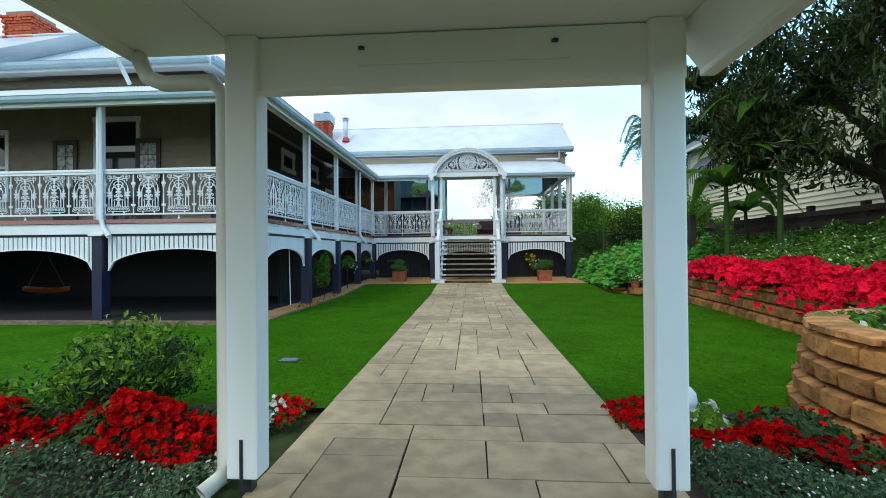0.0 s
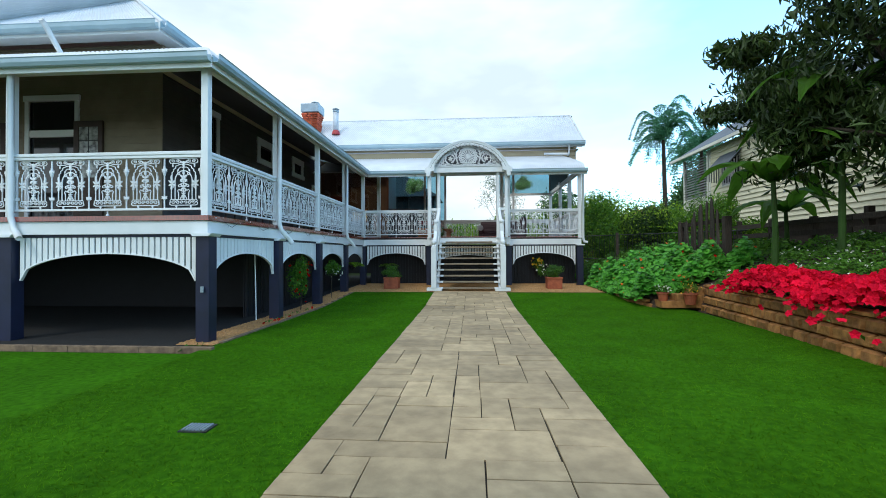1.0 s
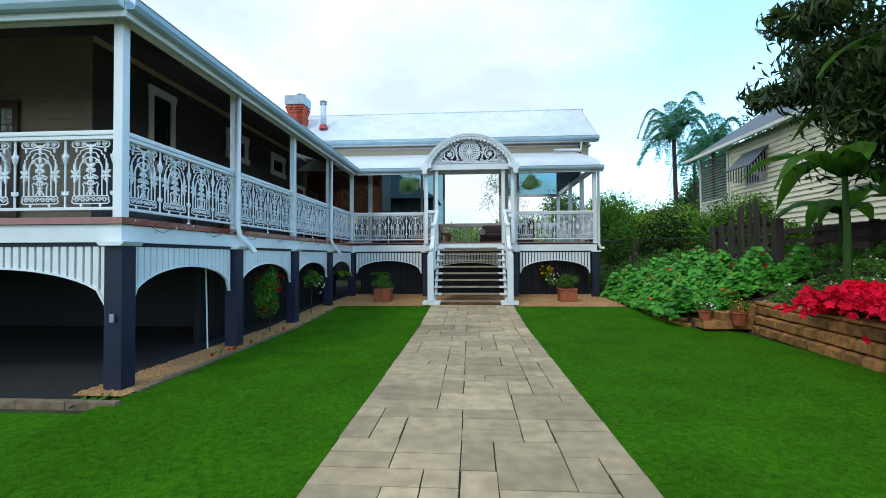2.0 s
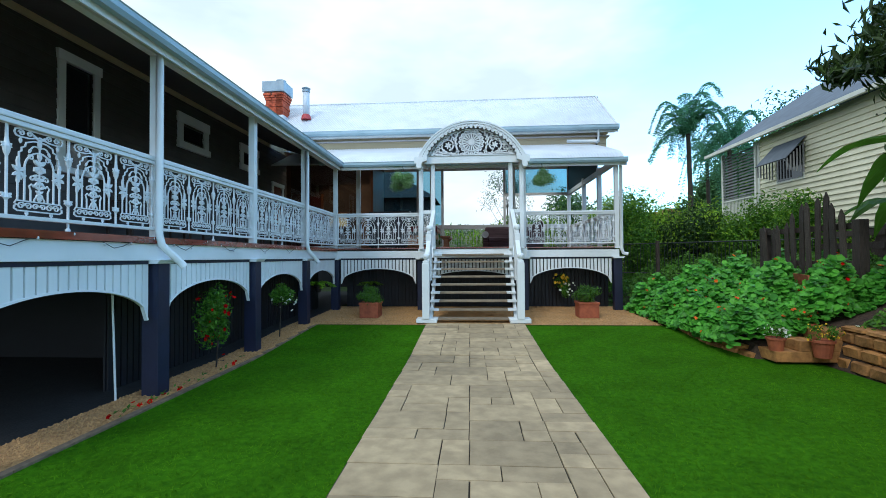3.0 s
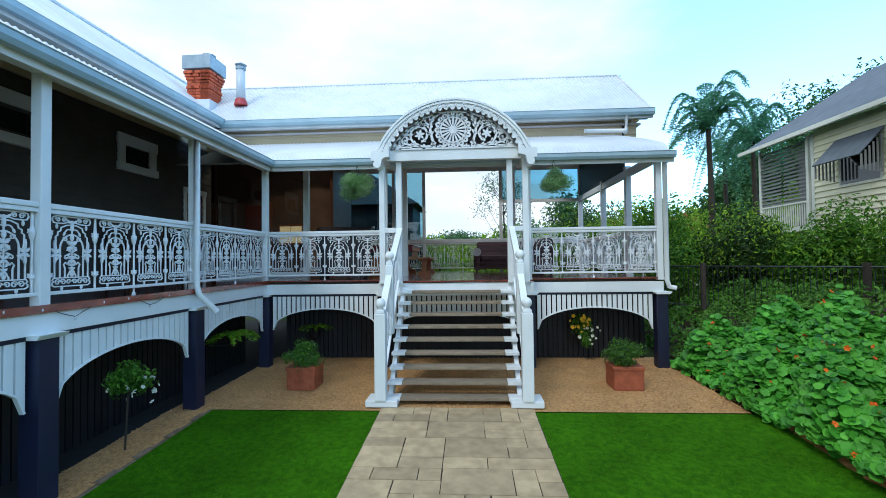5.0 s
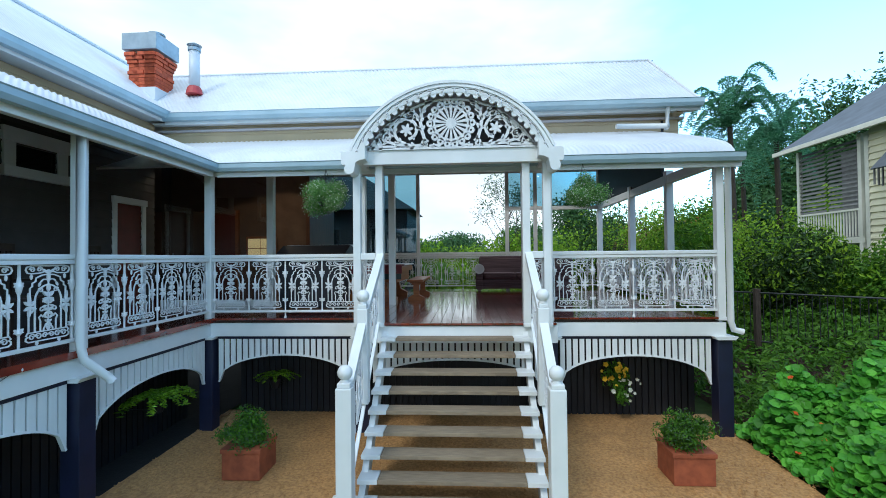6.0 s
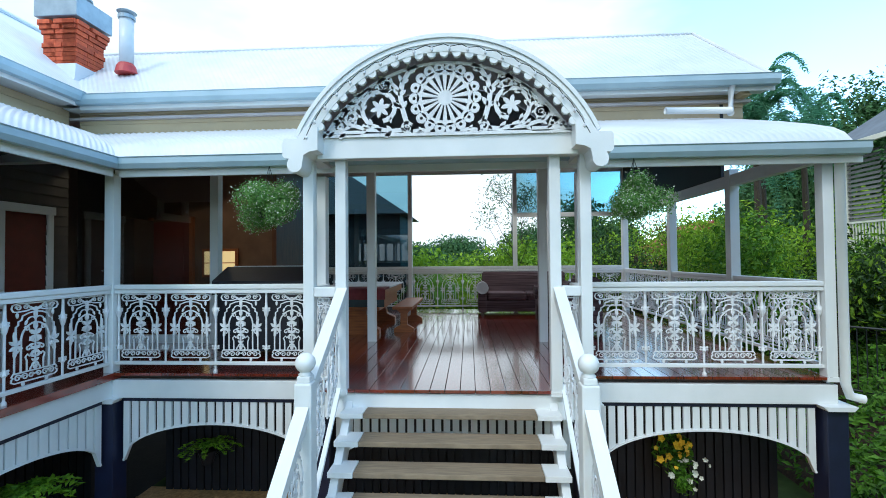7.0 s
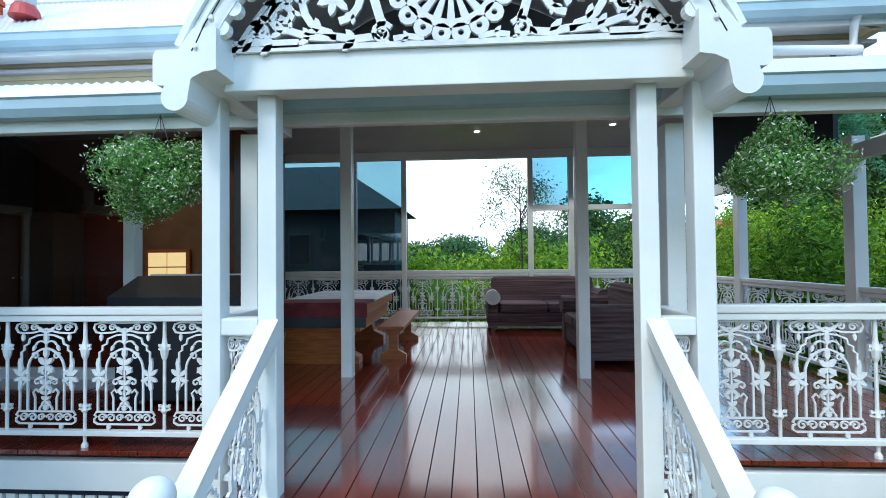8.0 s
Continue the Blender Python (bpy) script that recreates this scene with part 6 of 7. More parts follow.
def fern(at, r, seed, label, flowers=None, n=16, group="undercroft plants"):
    t = thing("fern_basket", label, "plant", at, group)
    g = random.Random(seed)
    part("pot", lathe([(0.06, -0.16), (0.11, 0.0), (0.09, 0.0)], 12), DARK, t)
    c, nn = [], []
    for k in range(n):
        a = 6.2832 * k / n + g.uniform(-0.2, 0.2)
        ln = r * g.uniform(0.7, 1.15)
        for i in range(16):
            u = i / 15
            px_, pz = ln * u, 0.55 * ln * (u - 1.25 * u * u)
            for s in (-1, 1):
                wv = 0.10 * ln * (1 - u) + 0.01
                c.append((px_ * math.cos(a) - s * wv * math.sin(a), px_ * math.sin(a) + s * wv * math.cos(a), pz + 0.05))
                nn.append((0, 0, 1))
    part("fronds", leaf_mesh("fronds", np.array(c), 0.075 * r / 0.4, LIME if not flowers else SHRUB, normals=np.array(nn), tilt=0.5), None, t)
    part("bracket", tube([(0, 0.0, -0.12), (0, 0.3, -0.14)] if at[1] > 14.4 else [(0, 0, -0.12), (-0.51, 0, -0.14)], 0.012, 6), METALDARK, t)
    if flowers:
        f, fn = blob(26, (0, 0, 0.06), (r * 0.8, r * 0.8, r * 0.6), 0.9, 6, seed)
        part("blossoms", leaf_mesh("blossoms", f, 0.06, flowers, "star", normals=fn), None, t)


fern((-2.60, 14.80, 0.72), 0.34, 71, "small green fern on the dark slat screen", n=12)
flower_pot_pts, fpn = blob(900, (0, 0, 0), (0.26, 0.2, 0.36), 0.3, 9, 75)
fb = thing("flower_basket", "wall basket of leaves with yellow and white flowers", "plant", (2.98, 14.75, 0.72), "undercroft plants")
part("leaves", leaf_mesh("leaves", flower_pot_pts, 0.06, SHRUB, normals=fpn), None, fb)
part("yellow_blossoms", leaf_mesh("yellow_blossoms", blob(22, (-0.05, -0.1, 0.12), (0.24, 0.1, 0.28), 0.9, 5, 76)[0], 0.07, YELLOWP, "star", normals=np.tile((0, -1, 0.3), (22, 1))), None, fb)
part("white_blossoms", leaf_mesh("white_blossoms", blob(16, (0.12, -0.1, -0.14), (0.26, 0.1, 0.2), 0.9, 5, 77)[0], 0.06, WHITEPETAL, "star", normals=np.tile((0, -1, 0.3), (16, 1))), None, fb)
part("bracket", tube([(0, 0, -0.1), (0, 0.39, -0.12)], 0.012, 6), METALDARK, fb)
fern((-3.64, 13.42, 0.78), 0.50, 72, "large bright green fern hung in the arch", n=20)


def climber(at, radii, seed, label, flower, n=1500):
    t = thing("climbing_plant", label, "plant", at, "undercroft plants")
    p, nn = blob(n, (0, 0, 0), radii, 0.3, 10, seed)
    part("leaves", leaf_mesh("leaves", p, 0.065, SHRUB, normals=nn), None, t)
    f, fn = blob(26, (0.04, 0, -0.1), radii, 0.9, 8, seed)
    part("blossoms", leaf_mesh("blossoms", f, 0.06, flower, "star", normals=fn), None, t)
    st = tube([(0, 0, -at[2] + gz(0, at[1])), (0.02, 0.03, -radii[2] * 0.5), (0, 0, 0.1)], 0.012, 6)
    part("stem", st, BARK, t)


climber((-3.44, 10.60, 0.78), (0.26, 0.30, 0.28), 81, "bushy green plant with pale flowers in the arch", WHITEPETAL, 1200)
climber((-3.46, 8.42, 0.70), (0.26, 0.38, 0.60), 82, "tall leafy plant with red flowers in the arch", RED, 2000)
flower_bed("corner_foliage", "small broad-leaved plant at the stump foot", -3.5, -3.1, 4.15, 4.5, -0.2, 0.26, 60, SHRUB, RED, 0, 0.05, 0.18, 37)
flower_bed("gravel_flowers", "small red flowering seedlings in the gravel", -3.35, -3.18, 6.2, 9.0, -0.1, 0.10, 50, SHRUB, RED, 8, 0.06, 0.06, 38)
pole = thing("garden_stake", "thin pale pole leaning under the house", "pole", (-3.75, 6.85, gz(0, 6.85)))
part("pole", tube([(0, 0, 0), (0.0, -0.06, 1.35)], 0.012, 8), WHITE, pole)
drain = thing("lawn_drain", "small dark slotted drain grate in the lawn", "drain", (-1.50, 1.43, gz(0, 1.43)))
part("frame", bx(-0.11, 0.11, -0.08, 0.08, 0.0, 0.012, 0.003), METALDARK, drain)
for i in range(7):
    part("bar", bx(-0.09 + 0.027 * i, -0.075 + 0.027 * i, -0.065, 0.065, 0.012, 0.02), STEEL, drain)

# ---- fences ----
def picket_fence():
    t = thing("picket_fence", "rough dark weathered picket fence", "fence", (0, 0, 0))
    g = random.Random(4)
    for i in range(11):
        y = 10.05 + 0.205 * i
        z0 = 0.72
        h = 1.62 + 0.28 * math.sin(i * 0.55) + g.uniform(-0.08, 0.08)
        w = 0.15
        o = part("picket", prism([(-w / 2, 0), (w / 2, 0), (w / 2, h - 0.12), (0, h), (-w / 2, h - 0.12)], -0.012, 0.012), FENCEWOOD, t)
        o.matrix_basis = pose(6.82, y, z0, g.uniform(-2, 2), g.uniform(-2, 2), 82)
    part("rail", bx(6.84, 6.90, 9.9, 12.3, 1.30, 1.40), FENCEWOOD, t)
    part("rail", bx(6.84, 6.90, 9.9, 12.3, 1.95, 2.05), FENCEWOOD, t)
    for y in (9.8, 12.25):
        part("post", bx(6.80, 6.96, y - 0.08, y + 0.08, 0.3, 2.1, 0.015), FENCEWOOD, t)


picket_fence()
rf_ = thing("rail_fence", "dark timber post-and-rail boundary fence", "fence", (0, 0, 0))
for i in range(9):
    part("post", bx(9.55, 9.70, 0.5 + 1.7 * i, 0.64 + 1.7 * i, 0.6, 2.15 + 0.05 * (i % 3), 0.012), FENCEWOOD, rf_)
for z in (1.35, 1.65, 1.95):
    for i in range(5):
        part("rail", bx(9.50, 9.55, 0.4 + 3.0 * i, 3.38 + 3.0 * i, z, z + 0.14, 0.008), FENCEWOOD, rf_)
pf = thing("pool_fence", "dark tubular metal pool fence", "fence", (0, 0, 0))
PFL = [(5.0, 18.4), (6.4, 16.9), (8.4, 14.7), (9.5, 13.4)]
for (xa, ya), (xb, yb) in zip(PFL, PFL[1:]):
    for z in (0.95, 1.92):
        part("rail", tube([(xa, ya, z), (xb, yb, z)], 0.018, 6), METALDARK, pf)
    n = int(math.hypot(xb - xa, yb - ya) / 0.11)
    for i in range(n):
        u = i / n
        part("bar", tube([(xa + (xb - xa) * u, ya + (yb - ya) * u, 0.95), (xa + (xb - xa) * u, ya + (yb - ya) * u, 1.92)], 0.008, 5), METALDARK, pf)
    part("post", bx(xa - 0.05, xa + 0.05, ya - 0.05, ya + 0.05, 0.3, 2.0, 0.008), FENCEWOOD, pf)

# ---- neighbouring house ----
nb = thing("neighbour_house", "cream weatherboard neighbouring house with grey louvres and awnings", "house", (12.3, 0, 0))
NZ0, NZ1 = 2.35, 6.25
z = NZ0
while z < NZ1:
    zt = z + 0.19
    part("board", prism([(-0.055, z), (0.1, z), (0.1, zt), (-0.005, zt)], 3.0, 21.2), NBRWALL, nb)
    z = zt
part("corner_board", bx(-0.05, 0.1, 21.2, 21.34, NZ0, NZ1, 0.008), CREAM, nb, "cream corner board")
part("end_wall", bx(0.1, 7.0, 21.1, 21.2, NZ0, NZ1), NBRWALL, nb)
rfn = prism([(-0.55, NZ1 - 0.05), (-0.55, NZ1 + 0.05), (4.5, NZ1 + 3.3), (9.5, NZ1 + 0.05), (9.5, NZ1 - 0.05), (4.5, NZ1 + 3.1)], 2.5, 24.4)
part("roof", rfn, NBRROOF, nb)
part("gutter", bx(-0.66, -0.55, 2.5, 24.4, NZ1 - 0.08, NZ1 + 0.06, 0.01), CREAM, nb, "cream gutter")
# Solid dark block stands in for the shaded space below the floor.
part("undercroft", bx(0.3, 7, 3.0, 21.0, -0.3, NZ0 - 0.02), FENCEWOOD, nb)
for y in (21.5, 24.0):
    part("post", bx(-0.06, 0.06, y - 0.06, y + 0.06, 1.0, NZ1), CREAM, nb)
for y0 in (21.6, 22.85):
    lv = part("louvre_screen", bx(-0.02, 0.02, y0, y0 + 1.13, 4.05, 4.12), SLATGREY, nb)
    for i in range(15):
        zz = 4.15 + 0.135 * i
        part("slat", prism([(-0.05, zz), (0.03, zz + 0.09), (0.04, zz + 0.08), (-0.04, zz - 0.01)], y0, y0 + 1.13), SLATGREY, lv)
for i in range(22):
    part("baluster", bx(-0.03, 0.0, 21.6 + 0.11 * i, 21.63 + 0.11 * i, 3.2, 3.98), CREAM, nb)
part("rail", bx(-0.05, 0.03, 21.55, 24.0, 3.98, 4.04), CREAM, nb)
part("porch_floor", bx(-0.05, 5, 21.4, 24.1, 3.0, 3.18), CREAM, nb)
part("porch_shade", bx(1.5, 1.55, 21.4, 24.1, 3.2, 6.2), SLATGREY, nb)
for y in (18.7, 12.6):
    w = part("awning_window", bx(-0.05, 0.0, y, y + 1.5, 4.25, 5.55, 0.01), CREAM, nb, "cream window frame with a sheet-metal hood")
    part("pane", bx(-0.058, -0.051, y + 0.08, y + 1.42, 4.33, 5.48), DARKGLASS, w)
    hd = prism([(-0.75, 4.95), (-0.05, 5.72), (-0.05, 5.76), (-0.78, 4.97)], y - 0.1, y + 1.6)
    part("hood", hd, NBRROOF, w)
    for yy in (y - 0.1, y + 1.57):
        for i in range(6):
            u = 0.11 * i
            part("slat", bx(-0.70 + u, -0.66 + u, yy, yy + 0.03, 4.55 - 0.02 * i, 4.98 + 0.11 * i), SLATGREY, w)
# ---- trees and far greenery ----
def tree(name, label, at, trunk, limbs, crown_parts, category="tree"):
    t = thing(name, label, category, at)
    bm = tube(trunk[0], trunk[1], 10, None, 0.55)
    for pts_, r in limbs:
        tube(pts_, r, 7, bm, 0.3)
    part("trunk", bm, BARK, t)
    for nm, me in crown_parts:
        part(nm, me, None, t)
    return t


def mango():
    c, nn = [], []
    g = np.random.default_rng(90)
    spec = [((-1.9, 2.4, 4.6), (1.5, 1.6, 1.3)), ((-1.7, 0.6, 5.2), (1.8, 1.8, 1.7)), ((-1.4, -1.4, 5.4), (1.9, 1.9, 1.8)), ((0.6, 1.4, 5.8), (2.2, 2.4, 1.8)),
            ((0.8, -2.4, 5.2), (2.2, 2.4, 2.0)), ((-0.6, -3.6, 4.6), (1.6, 1.6, 1.5)), ((-2.4, 1.2, 3.6), (0.9, 1.1, 0.8)), ((0.8, 0.0, 3.9), (1.8, 2.6, 1.0)), ((-1.0, 3.6, 5.0), (1.2, 1.2, 1.1)),
            ((-3.3, 1.6, 5.0), (0.9, 0.9, 0.5)), ((-2.9, -0.6, 5.7), (1.0, 1.0, 0.6)), ((-3.1, 2.9, 4.3), (0.8, 0.9, 0.5)), ((-1.9, 0.8, 3.2), (1.4, 2.2, 1.1)), ((0.2, -2.0, 3.0), (2.0, 2.6, 1.2)), ((1.7, 0.8, 2.7), (1.6, 2.6, 1.2)), ((-1.2, -2.6, 3.6), (1.4, 1.8, 1.2))]
    for i, (q, r) in enumerate(spec):
        p, d = blob(900 if r[2] < 0.7 else 2600, q, r, 0.25, 9 if r[2] < 0.7 else 16, 91 + i)
        c.append(p)
        nn.append(d)
    return np.concatenate(c), np.concatenate(nn)


mp_, mn_ = mango()
gaps = np.sin(mp_[:, 0] * 2.3) * np.sin(mp_[:, 2] * 2.9 + 1) * np.sin(mp_[:, 1] * 1.9) < 0.22
mp_, mn_ = mp_[gaps], mn_[gaps]
tree("mango_tree", "large dark-leaved mango tree with drooping leaves", (9.5, 6.4, 0.35),
     ([(0.4, 0, -0.5), (0.3, 0, 1.0), (-0.1, 0.1, 2.2), (-0.4, 0.1, 3.4)], 0.30),
     [([(-0.2, 0.1, 2.2), (-1.2, 1.0, 3.2), (-1.9, 2.2, 4.4)], 0.15), ([(0.1, 0, 2.0), (-0.8, -1.2, 3.2), (-0.8, -3.2, 4.4)], 0.16),
      ([(-0.4, 0.1, 3.2), (-1.4, 0.4, 4.4), (-1.8, 0.6, 5.2)], 0.12), ([(0.3, 0, 1.4), (1.2, 0.8, 3.6), (0.8, 1.4, 5.6)], 0.14), ([(-0.1, 0, 2.1), (-1.5, -0.4, 2.7), (-2.6, 0.9, 3.3)], 0.07)],
     [("crown", leaf_mesh("crown", mp_, 0.26, MANGO, droop=0.9, normals=mn_, aspect=0.26))])


def bush(name, label, at, radii, n, size, material, seed, extra=None, category="shrub", lumps=14, trunk=True, shell=0.35):
    t = thing(name, label, category, at)
    p, d = blob(n, (0, 0, radii[2] * 0.95), radii, shell, lumps, seed)
    part("crown", leaf_mesh("crown", p, size, material, normals=d), None, t)
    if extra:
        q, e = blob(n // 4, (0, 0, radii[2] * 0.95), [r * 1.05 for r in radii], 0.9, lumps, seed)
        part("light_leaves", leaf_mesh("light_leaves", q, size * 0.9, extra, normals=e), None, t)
    if trunk:
        bm = tube([(0, 0, -0.5), (0.05, 0, radii[2] * 0.6), (0, 0.1, radii[2] * 1.2)], 0.05 * radii[2] + 0.02, 7, None, 0.4)
        for k in range(5):
            a = k * 1.3
            tube([(0, 0, radii[2] * 0.4), (0.5 * radii[0] * math.cos(a), 0.5 * radii[1] * math.sin(a), radii[2] * 1.1)], 0.02 * radii[2] + 0.01, 5, bm, 0.4)
        part("trunk", bm, BARK, t)
    return t


BUSHES = [((6.4, 19.3, 0.3), (1.5, 1.6, 1.5)), ((8.2, 18.6, 0.6), (1.6, 1.5, 1.35)), ((9.8, 17.2, 0.9), (1.3, 1.4, 1.1)), ((7.3, 21.4, 0.3), (2.0, 1.8, 2.0)), ((10.0, 20.2, 0.8), (1.4, 1.6, 1.4)),
          ((5.9, 24.0, 0.0), (1.8, 2.0, 2.1)), ((9.9, 14.9, 1.0), (0.9, 1.2, 0.9))]
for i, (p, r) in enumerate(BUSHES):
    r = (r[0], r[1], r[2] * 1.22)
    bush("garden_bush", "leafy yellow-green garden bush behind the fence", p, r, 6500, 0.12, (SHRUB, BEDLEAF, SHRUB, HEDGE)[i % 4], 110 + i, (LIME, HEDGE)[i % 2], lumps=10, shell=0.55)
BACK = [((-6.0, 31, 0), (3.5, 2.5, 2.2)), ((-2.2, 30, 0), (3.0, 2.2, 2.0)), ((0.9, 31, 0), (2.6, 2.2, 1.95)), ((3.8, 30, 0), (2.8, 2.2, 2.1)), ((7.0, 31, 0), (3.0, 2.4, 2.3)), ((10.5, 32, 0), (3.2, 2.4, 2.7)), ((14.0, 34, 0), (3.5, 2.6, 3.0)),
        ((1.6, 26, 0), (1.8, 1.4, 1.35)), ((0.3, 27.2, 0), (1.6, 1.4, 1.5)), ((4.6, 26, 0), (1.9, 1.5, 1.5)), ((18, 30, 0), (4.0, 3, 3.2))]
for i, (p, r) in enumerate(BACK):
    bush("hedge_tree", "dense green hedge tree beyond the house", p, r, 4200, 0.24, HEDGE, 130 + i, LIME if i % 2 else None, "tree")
FAR = [((25.5, 46, 0), (4.0, 3.5, 7.2)), ((30, 46, 0), (4.5, 4, 8.8)), ((35.5, 46, 0), (5, 4, 9.4)), ((11.5, 48, 0), (4, 3, 4.2)), ((22.5, 45, 0), (3.6, 3, 5.0)), ((33, 40, 0), (5, 4, 8)), ((-12, 52, 0), (6, 4, 3.2)), ((-2, 60, 0), (7, 4, 3.0)), ((8, 60, 0), (6, 4, 3.4)), ((20, 14, 0), (3.5, 4, 4.2)), ((22, 4, 0), (4, 5, 4.5))]
for i, (p, r) in enumerate(FAR):
    bush("far_tree", "tall dark gum tree in the distance", p, r, 22000, 0.40, FARLEAF, 150 + i, None, "tree", lumps=18, shell=0.1)


def sapling(at, h, seed, mat_, n=420, size=0.10):
    t = thing("thin_tree", "thin open gum sapling against the sky", "tree", at)
    g = random.Random(seed)
    bm = tube([(0, 0, 0), (0.1, 0, h * 0.5), (0.0, 0, h)], 0.06, 6, None, 0.2)
    tips = []
    for k in range(16):
        z0 = h * g.uniform(0.35, 0.92)
        a = g.uniform(0, 6.28)
        ln = (h - z0) * 0.6 + 0.5
        e = (ln * math.cos(a) * 0.5, ln * math.sin(a) * 0.5, z0 + ln * 0.7)
        tube([(0.05, 0, z0), (e[0] * 0.5, e[1] * 0.5, z0 + ln * 0.3), e], 0.018, 5, bm, 0.3)
        tips.append(e)
    part("trunk", bm, BARK, t)
    tp = np.array(tips)
    gg = np.random.default_rng(seed)
    c = tp[gg.integers(0, len(tp), n)] + gg.normal(0, 0.28, (n, 3))
    part("crown", leaf_mesh("crown", c, size, mat_, droop=0.8, aspect=0.3), None, t)


sapling((2.35, 28, 0), 6.1, 3, FARLEAF, 1500, 0.14)
sapling((-9.0, 33, 0), 6.0, 4, FARLEAF)
sapling((3.4, 34, 0), 6.0, 5, FARLEAF, 300)
sapling((8.3, 27.5, 0), 4.6, 6, DRYLEAF, 700, 0.12)
bush("dry_bush", "dry brown twiggy bush beyond the verandah", (7.8, 27.0, 0), (1.5, 1.2, 1.7), 2200, 0.14, DRYLEAF, 171, HEDGE)


def frond_leaf(c, nn, base, az, ln, rise, drop, leaflet, step=0.06):
    """Leaflets down both sides of an arching rib."""
    n = int(ln / step)
    for i in range(3, n):
        u = i / n
        r = ln * u
        x, y = base[0] + math.cos(az) * r * 0.9, base[1] + math.sin(az) * r * 0.9
        z = base[2] + rise * math.sin(u * 2.2) - drop * u * u
        for s in (-1, 1):
            for q in (0.25, 0.6, 0.95):
                k = leaflet * q * math.sin(min(1.0, 0.25 + u) * 2.6)
                c.append((x - s * k * math.sin(az), y + s * k * math.cos(az), z - 0.5 * k))
                nn.append((s * 0.3 * math.sin(az), 0, 1))


def palm(at, h, n, ln, seed):
    t = thing("palm_tree", "feathery palm tree with arching fronds", "tree", at)
    part("trunk", tube([(0, 0, 0), (0.1, 0, h * 0.5), (0, 0, h)], 0.20, 10, None, 0.6), BARK, t)
    g = random.Random(seed)
    ribs = bmesh.new()
    c, nn = [], []
    for k in range(n):
        az = 6.2832 * k / n + g.uniform(-0.2, 0.2)
        l_, ri, dr = ln * g.uniform(0.85, 1.1), g.uniform(0.3, 3.4), g.uniform(1.0, 4.2)
        frond_leaf(c, nn, (0, 0, h), az, l_, ri, dr, 0.42)
        pts_ = [(math.cos(az) * l_ * u * 0.9, math.sin(az) * l_ * u * 0.9, h + ri * math.sin(u * 2.2) - dr * u * u) for u in (0, 0.2, 0.4, 0.6, 0.8, 1.0)]
        tube(pts_, 0.03, 5, ribs, 0.2)
    part("frond_ribs", ribs, PALM, t)
    part("fronds", leaf_mesh("fronds", np.array(c), 0.27, PALM, normals=np.array(nn), tilt=0.4, droop=0.9, aspect=0.28), None, t)


palm((14.2, 31.5, 0), 9.3, 26, 2.5, 1)
palm((17.8, 33.5, 0), 9.0, 24, 2.3, 2)
palm((18.6, 38, 0), 8.8, 16, 2.1, 3)


def banana(at, h, n, ln, seed):
    t = thing("banana_plant", "banana plant with broad arching green leaves", "plant", at, "banana plants")
    part("stem", tube([(0, 0, -0.3), (0.03, 0, h * 0.5), (0, 0, h)], 0.075, 10, None, 0.6), BEDLEAF, t, "dark green stem")
    g = random.Random(seed)
    for k in range(n):
        az = 6.2832 * k / n + g.uniform(-0.3, 0.3)
        l_ = ln * g.uniform(0.8, 1.15)
        ri, dr = g.uniform(0.5, 1.1), g.uniform(0.5, 1.4)
        bm = bmesh.new()
        rows = []
        for i in range(13):
            u = i / 12
            x, y, z = math.cos(az) * l_ * u, math.sin(az) * l_ * u, h + ri * math.sin(u * 2.0) - dr * u * u
            w = 0.27 * math.sin(min(3.1, 0.35 + u * 2.8)) * (l_ / 1.6) * g.uniform(0.8, 1.0)
            rows.append([bm.verts.new((x - s * w * math.sin(az), y + s * w * math.cos(az), z - 0.25 * abs(s) * w + g.uniform(-0.02, 0.02))) for s in (-1, -0.5, 0, 0.5, 1)])
        for a, b in zip(rows, rows[1:]):
            for j in range(4):
                bm.faces.new((a[j], a[j + 1], b[j + 1], b[j]))
        bmesh.ops.solidify(bm, geom=bm.faces[:], thickness=0.006)
        part("leaf", bm, BANANA, t)


banana((6.95, 8.15, 0.5), 2.2, 8, 1.7, 5)
banana((7.8, 7.5, 0.7), 3.5, 8, 1.9, 6)
banana((9.0, 10.9, 0.9), 1.4, 8, 1.5, 7)
banana((-0.6, 24.5, 0), 1.9, 8, 1.6, 8)
redh = thing("far_house", "distant house with a red tiled roof among trees", "house", (16.6, 42, 0))
part("wall", bx(-3, 3, -2, 2, 0, 3.6), CREAM, redh)
part("roof", prism([(-3.5, 3.6), (0, 5.4), (3.5, 3.6)], -2.4, 2.4), mat("red_tiles", (0.40, 0.10, 0.05), None, 0.8, scale=5, bump=0.3), redh)
part("window", bx(-1.6, -0.4, -2.05, -2.0, 1.4, 2.7), DARKGLASS, redh)

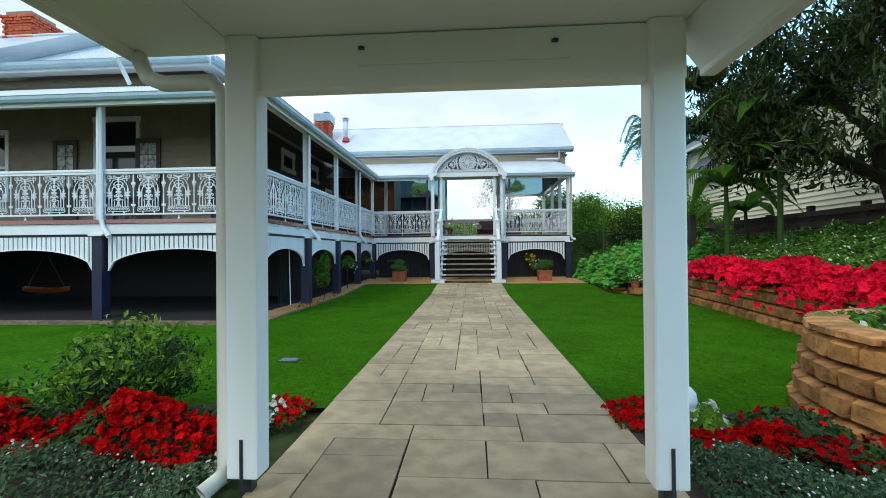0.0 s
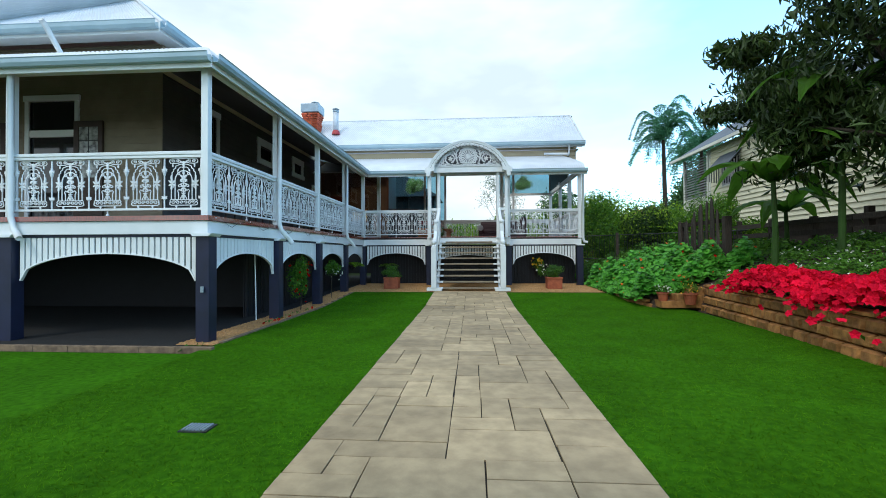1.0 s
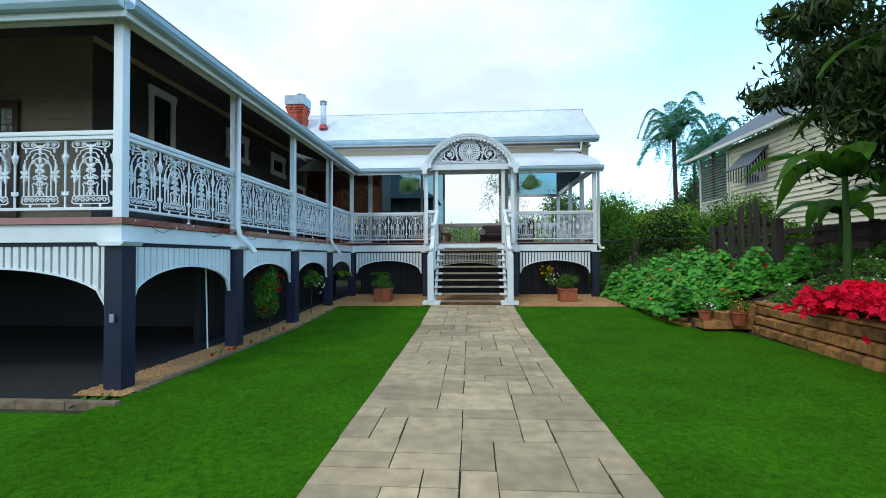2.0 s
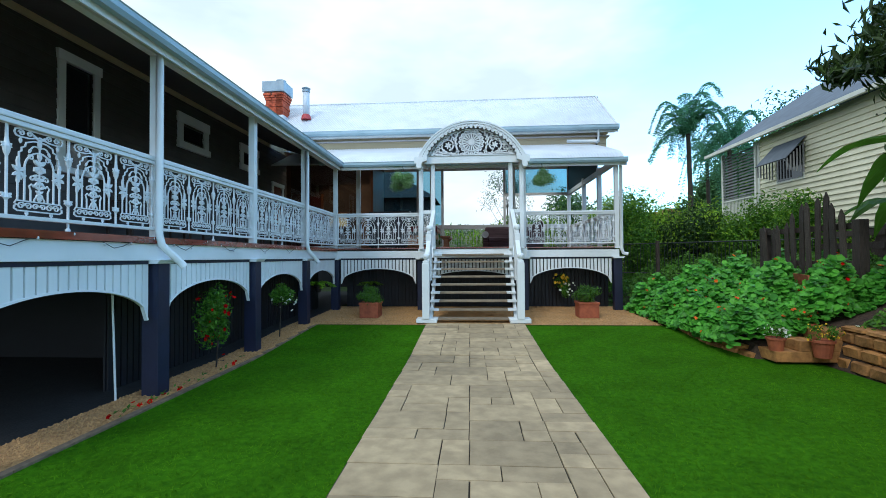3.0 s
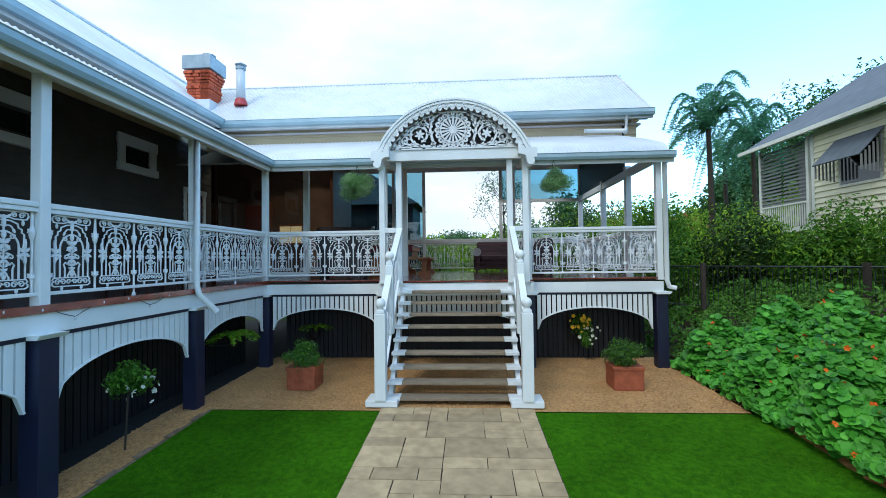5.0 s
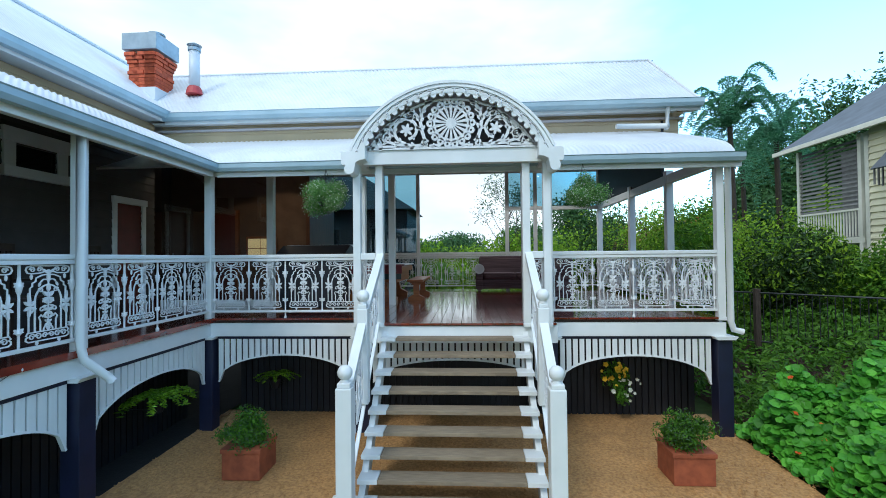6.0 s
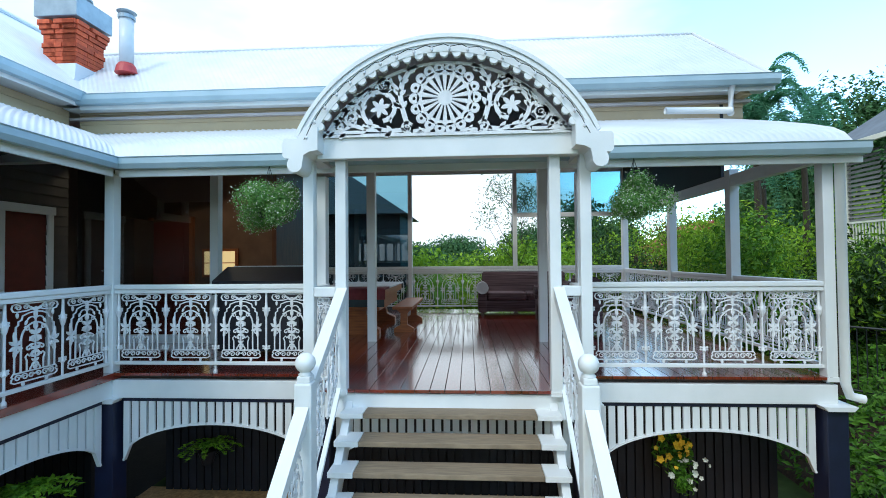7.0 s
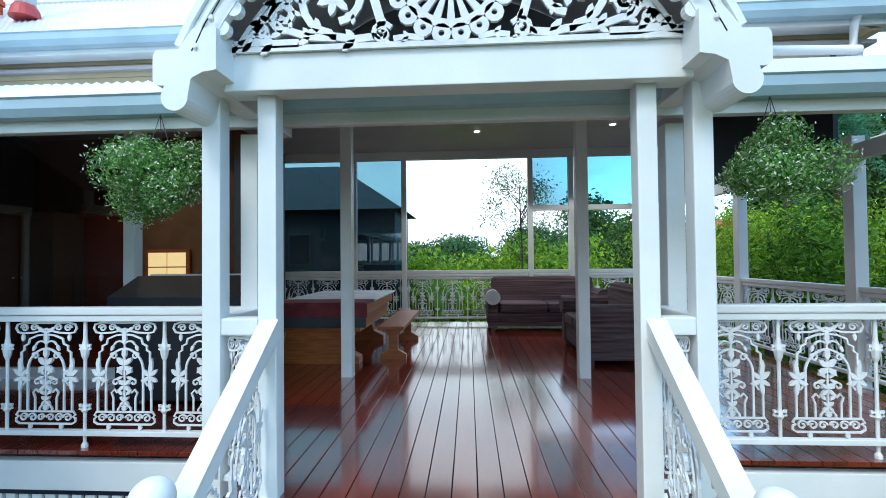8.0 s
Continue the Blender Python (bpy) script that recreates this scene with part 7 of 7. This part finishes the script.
# ---- small things about the wing ----
def chair(x, y, rz):
    t = thing("verandah_chair", "dark stained timber high-back chair on the verandah", "chair", (x, y, DK), "verandah chairs", rz=rz)
    part("seat", bx(-0.24, 0.24, -0.23, 0.23, 0.42, 0.47, 0.012), DARKWOOD, t)
    for sx in (-1, 1):
        part("leg", bx(sx * 0.21 - 0.02, sx * 0.21 + 0.02, -0.22, -0.18, 0, 0.42, 0.004), DARKWOOD, t)
        part("back_leg", bx(sx * 0.21 - 0.02, sx * 0.21 + 0.02, 0.18, 0.22, 0, 1.15, 0.004), DARKWOOD, t)
        part("arm", bx(sx * 0.23 - 0.025, sx * 0.23 + 0.025, -0.22, 0.2, 0.66, 0.69, 0.006), DARKWOOD, t)
    for k in range(5):
        part("back_slat", bx(-0.17 + 0.075 * k, -0.13 + 0.075 * k, 0.19, 0.21, 0.5, 1.08), DARKWOOD, t)
    part("top_rail", bx(-0.23, 0.23, 0.18, 0.22, 1.06, 1.16, 0.008), DARKWOOD, t)


for y in (8.9, 10.4, 12.9, 14.3):
    chair(COREX + 0.42, y, 90)
wires = thing("wing_light_string", "sagging dark string of fairy lights along the wing", "lights", (WX + 0.075, 0, 0))
sag = [(0, 4.7 + 0.12 * k, 1.62 + 0.16 * abs(math.cos(0.33 * k))) for k in range(58)]
part("wire", tube(sag, 0.004, 4), WIRE, wires)
for k in range(1, 58, 3):
    part("bulb", lathe([(0.004, -0.035), (0.011, -0.024), (0.011, -0.010), (0.004, 0.0)], 6, at=sag[k]), BULB, wires)
sensor = thing("meter_plate", "small pale plate fixed to the navy stump", "plate", (WX + 0.02, WY - 0.135, 0.62))
part("plate", bx(-0.025, 0.025, -0.012, 0.005, 0, 0.09, 0.004), STEEL, sensor)
boat = thing("hanging_boat", "small timber boat-shaped tray hung on ropes under the house", "ornament", (-8.7, 5.6, 0.28))
hull = bmesh.new()
hr = []
for k in range(9):
    u = k / 8 * 2 - 1
    wv = 0.20 * math.sqrt(max(0.02, 1 - u * u))
    hr.append([hull.verts.new((u * 0.55, q * wv, 0.10 * abs(q) + 0.05 * u * u)) for q in (-1, -0.6, 0, 0.6, 1)])
for a, b in zip(hr, hr[1:]):
    for j in range(4):
        hull.faces.new((a[j], a[j + 1], b[j + 1], b[j]))
bmesh.ops.solidify(hull, geom=hull.faces[:], thickness=0.02)
part("hull", hull, WOOD, boat)
for sx in (-1, 1):
    part("rope", tube([(sx * 0.45, 0, 0.10), (sx * 0.08, 0, 0.75), (0, 0, 1.42)], 0.006, 5), FENCEWOOD, boat)

# ---- deck planks ----
PLW = 0.145
x = WX + 0.06
while x < FX1 - 0.02:
    proj = -1.0 < x + PLW / 2 < 1.8
    y0 = 13.73 if proj else FY - 0.06
    part("plank", bx(x, min(x + PLW - 0.006, FX1), y0, 20.55, DK - 0.03, DK, 0.002), DECK, deck)
    x += PLW

# ---- path slabs ----
def slabs():
    g = random.Random(12)
    nx, cell = 9, 2.2 / 9
    ny = int((PY1 - PY0) / cell)
    used = [[False] * nx for _ in range(ny)]
    sizes = [(2, 1), (2, 2), (3, 2), (3, 1), (2, 1), (1, 1), (3, 1), (1, 2), (3, 2), (2, 1)]
    meshes = {}
    row_shift = (0.0, 0.003, -0.003, 0.002, -0.002)
    for j in range(ny):
        for i_ in range(nx):
            if used[j][i_]:
                continue
            opts = sizes[:]
            g.shuffle(opts)
            for w, h in opts + [(1, 1)]:
                if i_ + w <= nx and j + h <= ny and not any(used[b][a] for b in range(j, j + h) for a in range(i_, i_ + w)):
                    break
            for b in range(j, j + h):
                for a in range(i_, i_ + w):
                    used[b][a] = True
            if (w, h) not in meshes:
                meshes[(w, h)] = mesh_of(bx(-w * cell / 2 + 0.0045, w * cell / 2 - 0.0045, -h * cell / 2 + 0.0045, h * cell / 2 - 0.0045, -0.03, 0.0, 0.003), "slab", PAVER)
            yc = PY0 + cell * (j + h / 2)
            o = part("slab", meshes[(w, h)], PAVER, path)
            o.matrix_basis = pose(PX0 + 0.008 * (9 - yc) + cell * (i_ + w / 2) + row_shift[j % 5], yc, gz(0, yc) + 0.024 + g.uniform(-0.003, 0.003), (2.67 if yc > 9.2 else 0.0) + g.uniform(-0.2, 0.2), g.uniform(-0.2, 0.2), g.uniform(-0.3, 0.3))


slabs()

# ---- grass blades and gravel stones ----
def grass():
    g = np.random.default_rng(77)
    n = 190000
    y = 12.0 - 12.05 * g.uniform(0, 1, n) ** 0.85
    x = g.uniform(-3.15, 5.4, n)
    sk = 0.008 * (9 - y)
    keep = ((x < PX0 + sk - 0.01) | (x > PX1 + sk + 0.01)) & ~((x > 4.7) & (y > 8.9)) & ~((x < -3.12) & (y > 4.2))
    x, y = x[keep], y[keep]
    z = ground_z(y) + 0.012
    me = leaf_mesh("grass", np.stack([x, y, z], 1), 0.036, BLADE, "blade", normals=np.tile((0.0, 0.0, 1.0), (len(x), 1)), tilt=1.6, droop=-0.5)
    tagged(new("grass", me), "short mown green grass blades of the lawn", "grass", "", "stuff")


grass()


def stones():
    g = np.random.default_rng(78)
    n = 9000
    a = np.stack([g.uniform(-3.6, 4.8, n), g.uniform(11.95, 15.0, n)], 1)
    b = np.stack([g.uniform(-3.75, -3.22, n // 2), g.uniform(4.4, 12.0, n // 2)], 1)
    p = np.concatenate([a, b])
    k = np.array([(1, 0, 0), (0, 1, 0), (-1, 0, 0), (0, -1, 0), (0, 0, 0.8), (0, 0, -0.5)], float)
    rot = g.uniform(0, 6.28, len(p))
    s = g.uniform(0.008, 0.02, len(p))
    c, sn = np.cos(rot), np.sin(rot)
    kx = k[None, :, 0] * c[:, None] - k[None, :, 1] * sn[:, None] * 0.7
    ky = k[None, :, 0] * sn[:, None] + k[None, :, 1] * c[:, None] * 0.7
    z = ground_z(p[:, 1]) + 0.016
    co = np.stack([p[:, 0:1] + kx * s[:, None], p[:, 1:2] + ky * s[:, None], z[:, None] + k[None, :, 2] * s[:, None]], 2)
    f = np.array([(0, 1, 4), (1, 2, 4), (2, 3, 4), (3, 0, 4)])
    fs = (f[None] + (np.arange(len(p)) * 6)[:, None, None]).reshape(-1, 3)
    me = bpy.data.meshes.new("gravel")
    me.from_pydata(co.reshape(-1, 3).tolist(), [], fs.tolist())
    me.materials.append(GRAVEL)
    tagged(new("gravel", me), "loose tan gravel stones", "gravel", "", "stuff")


stones()
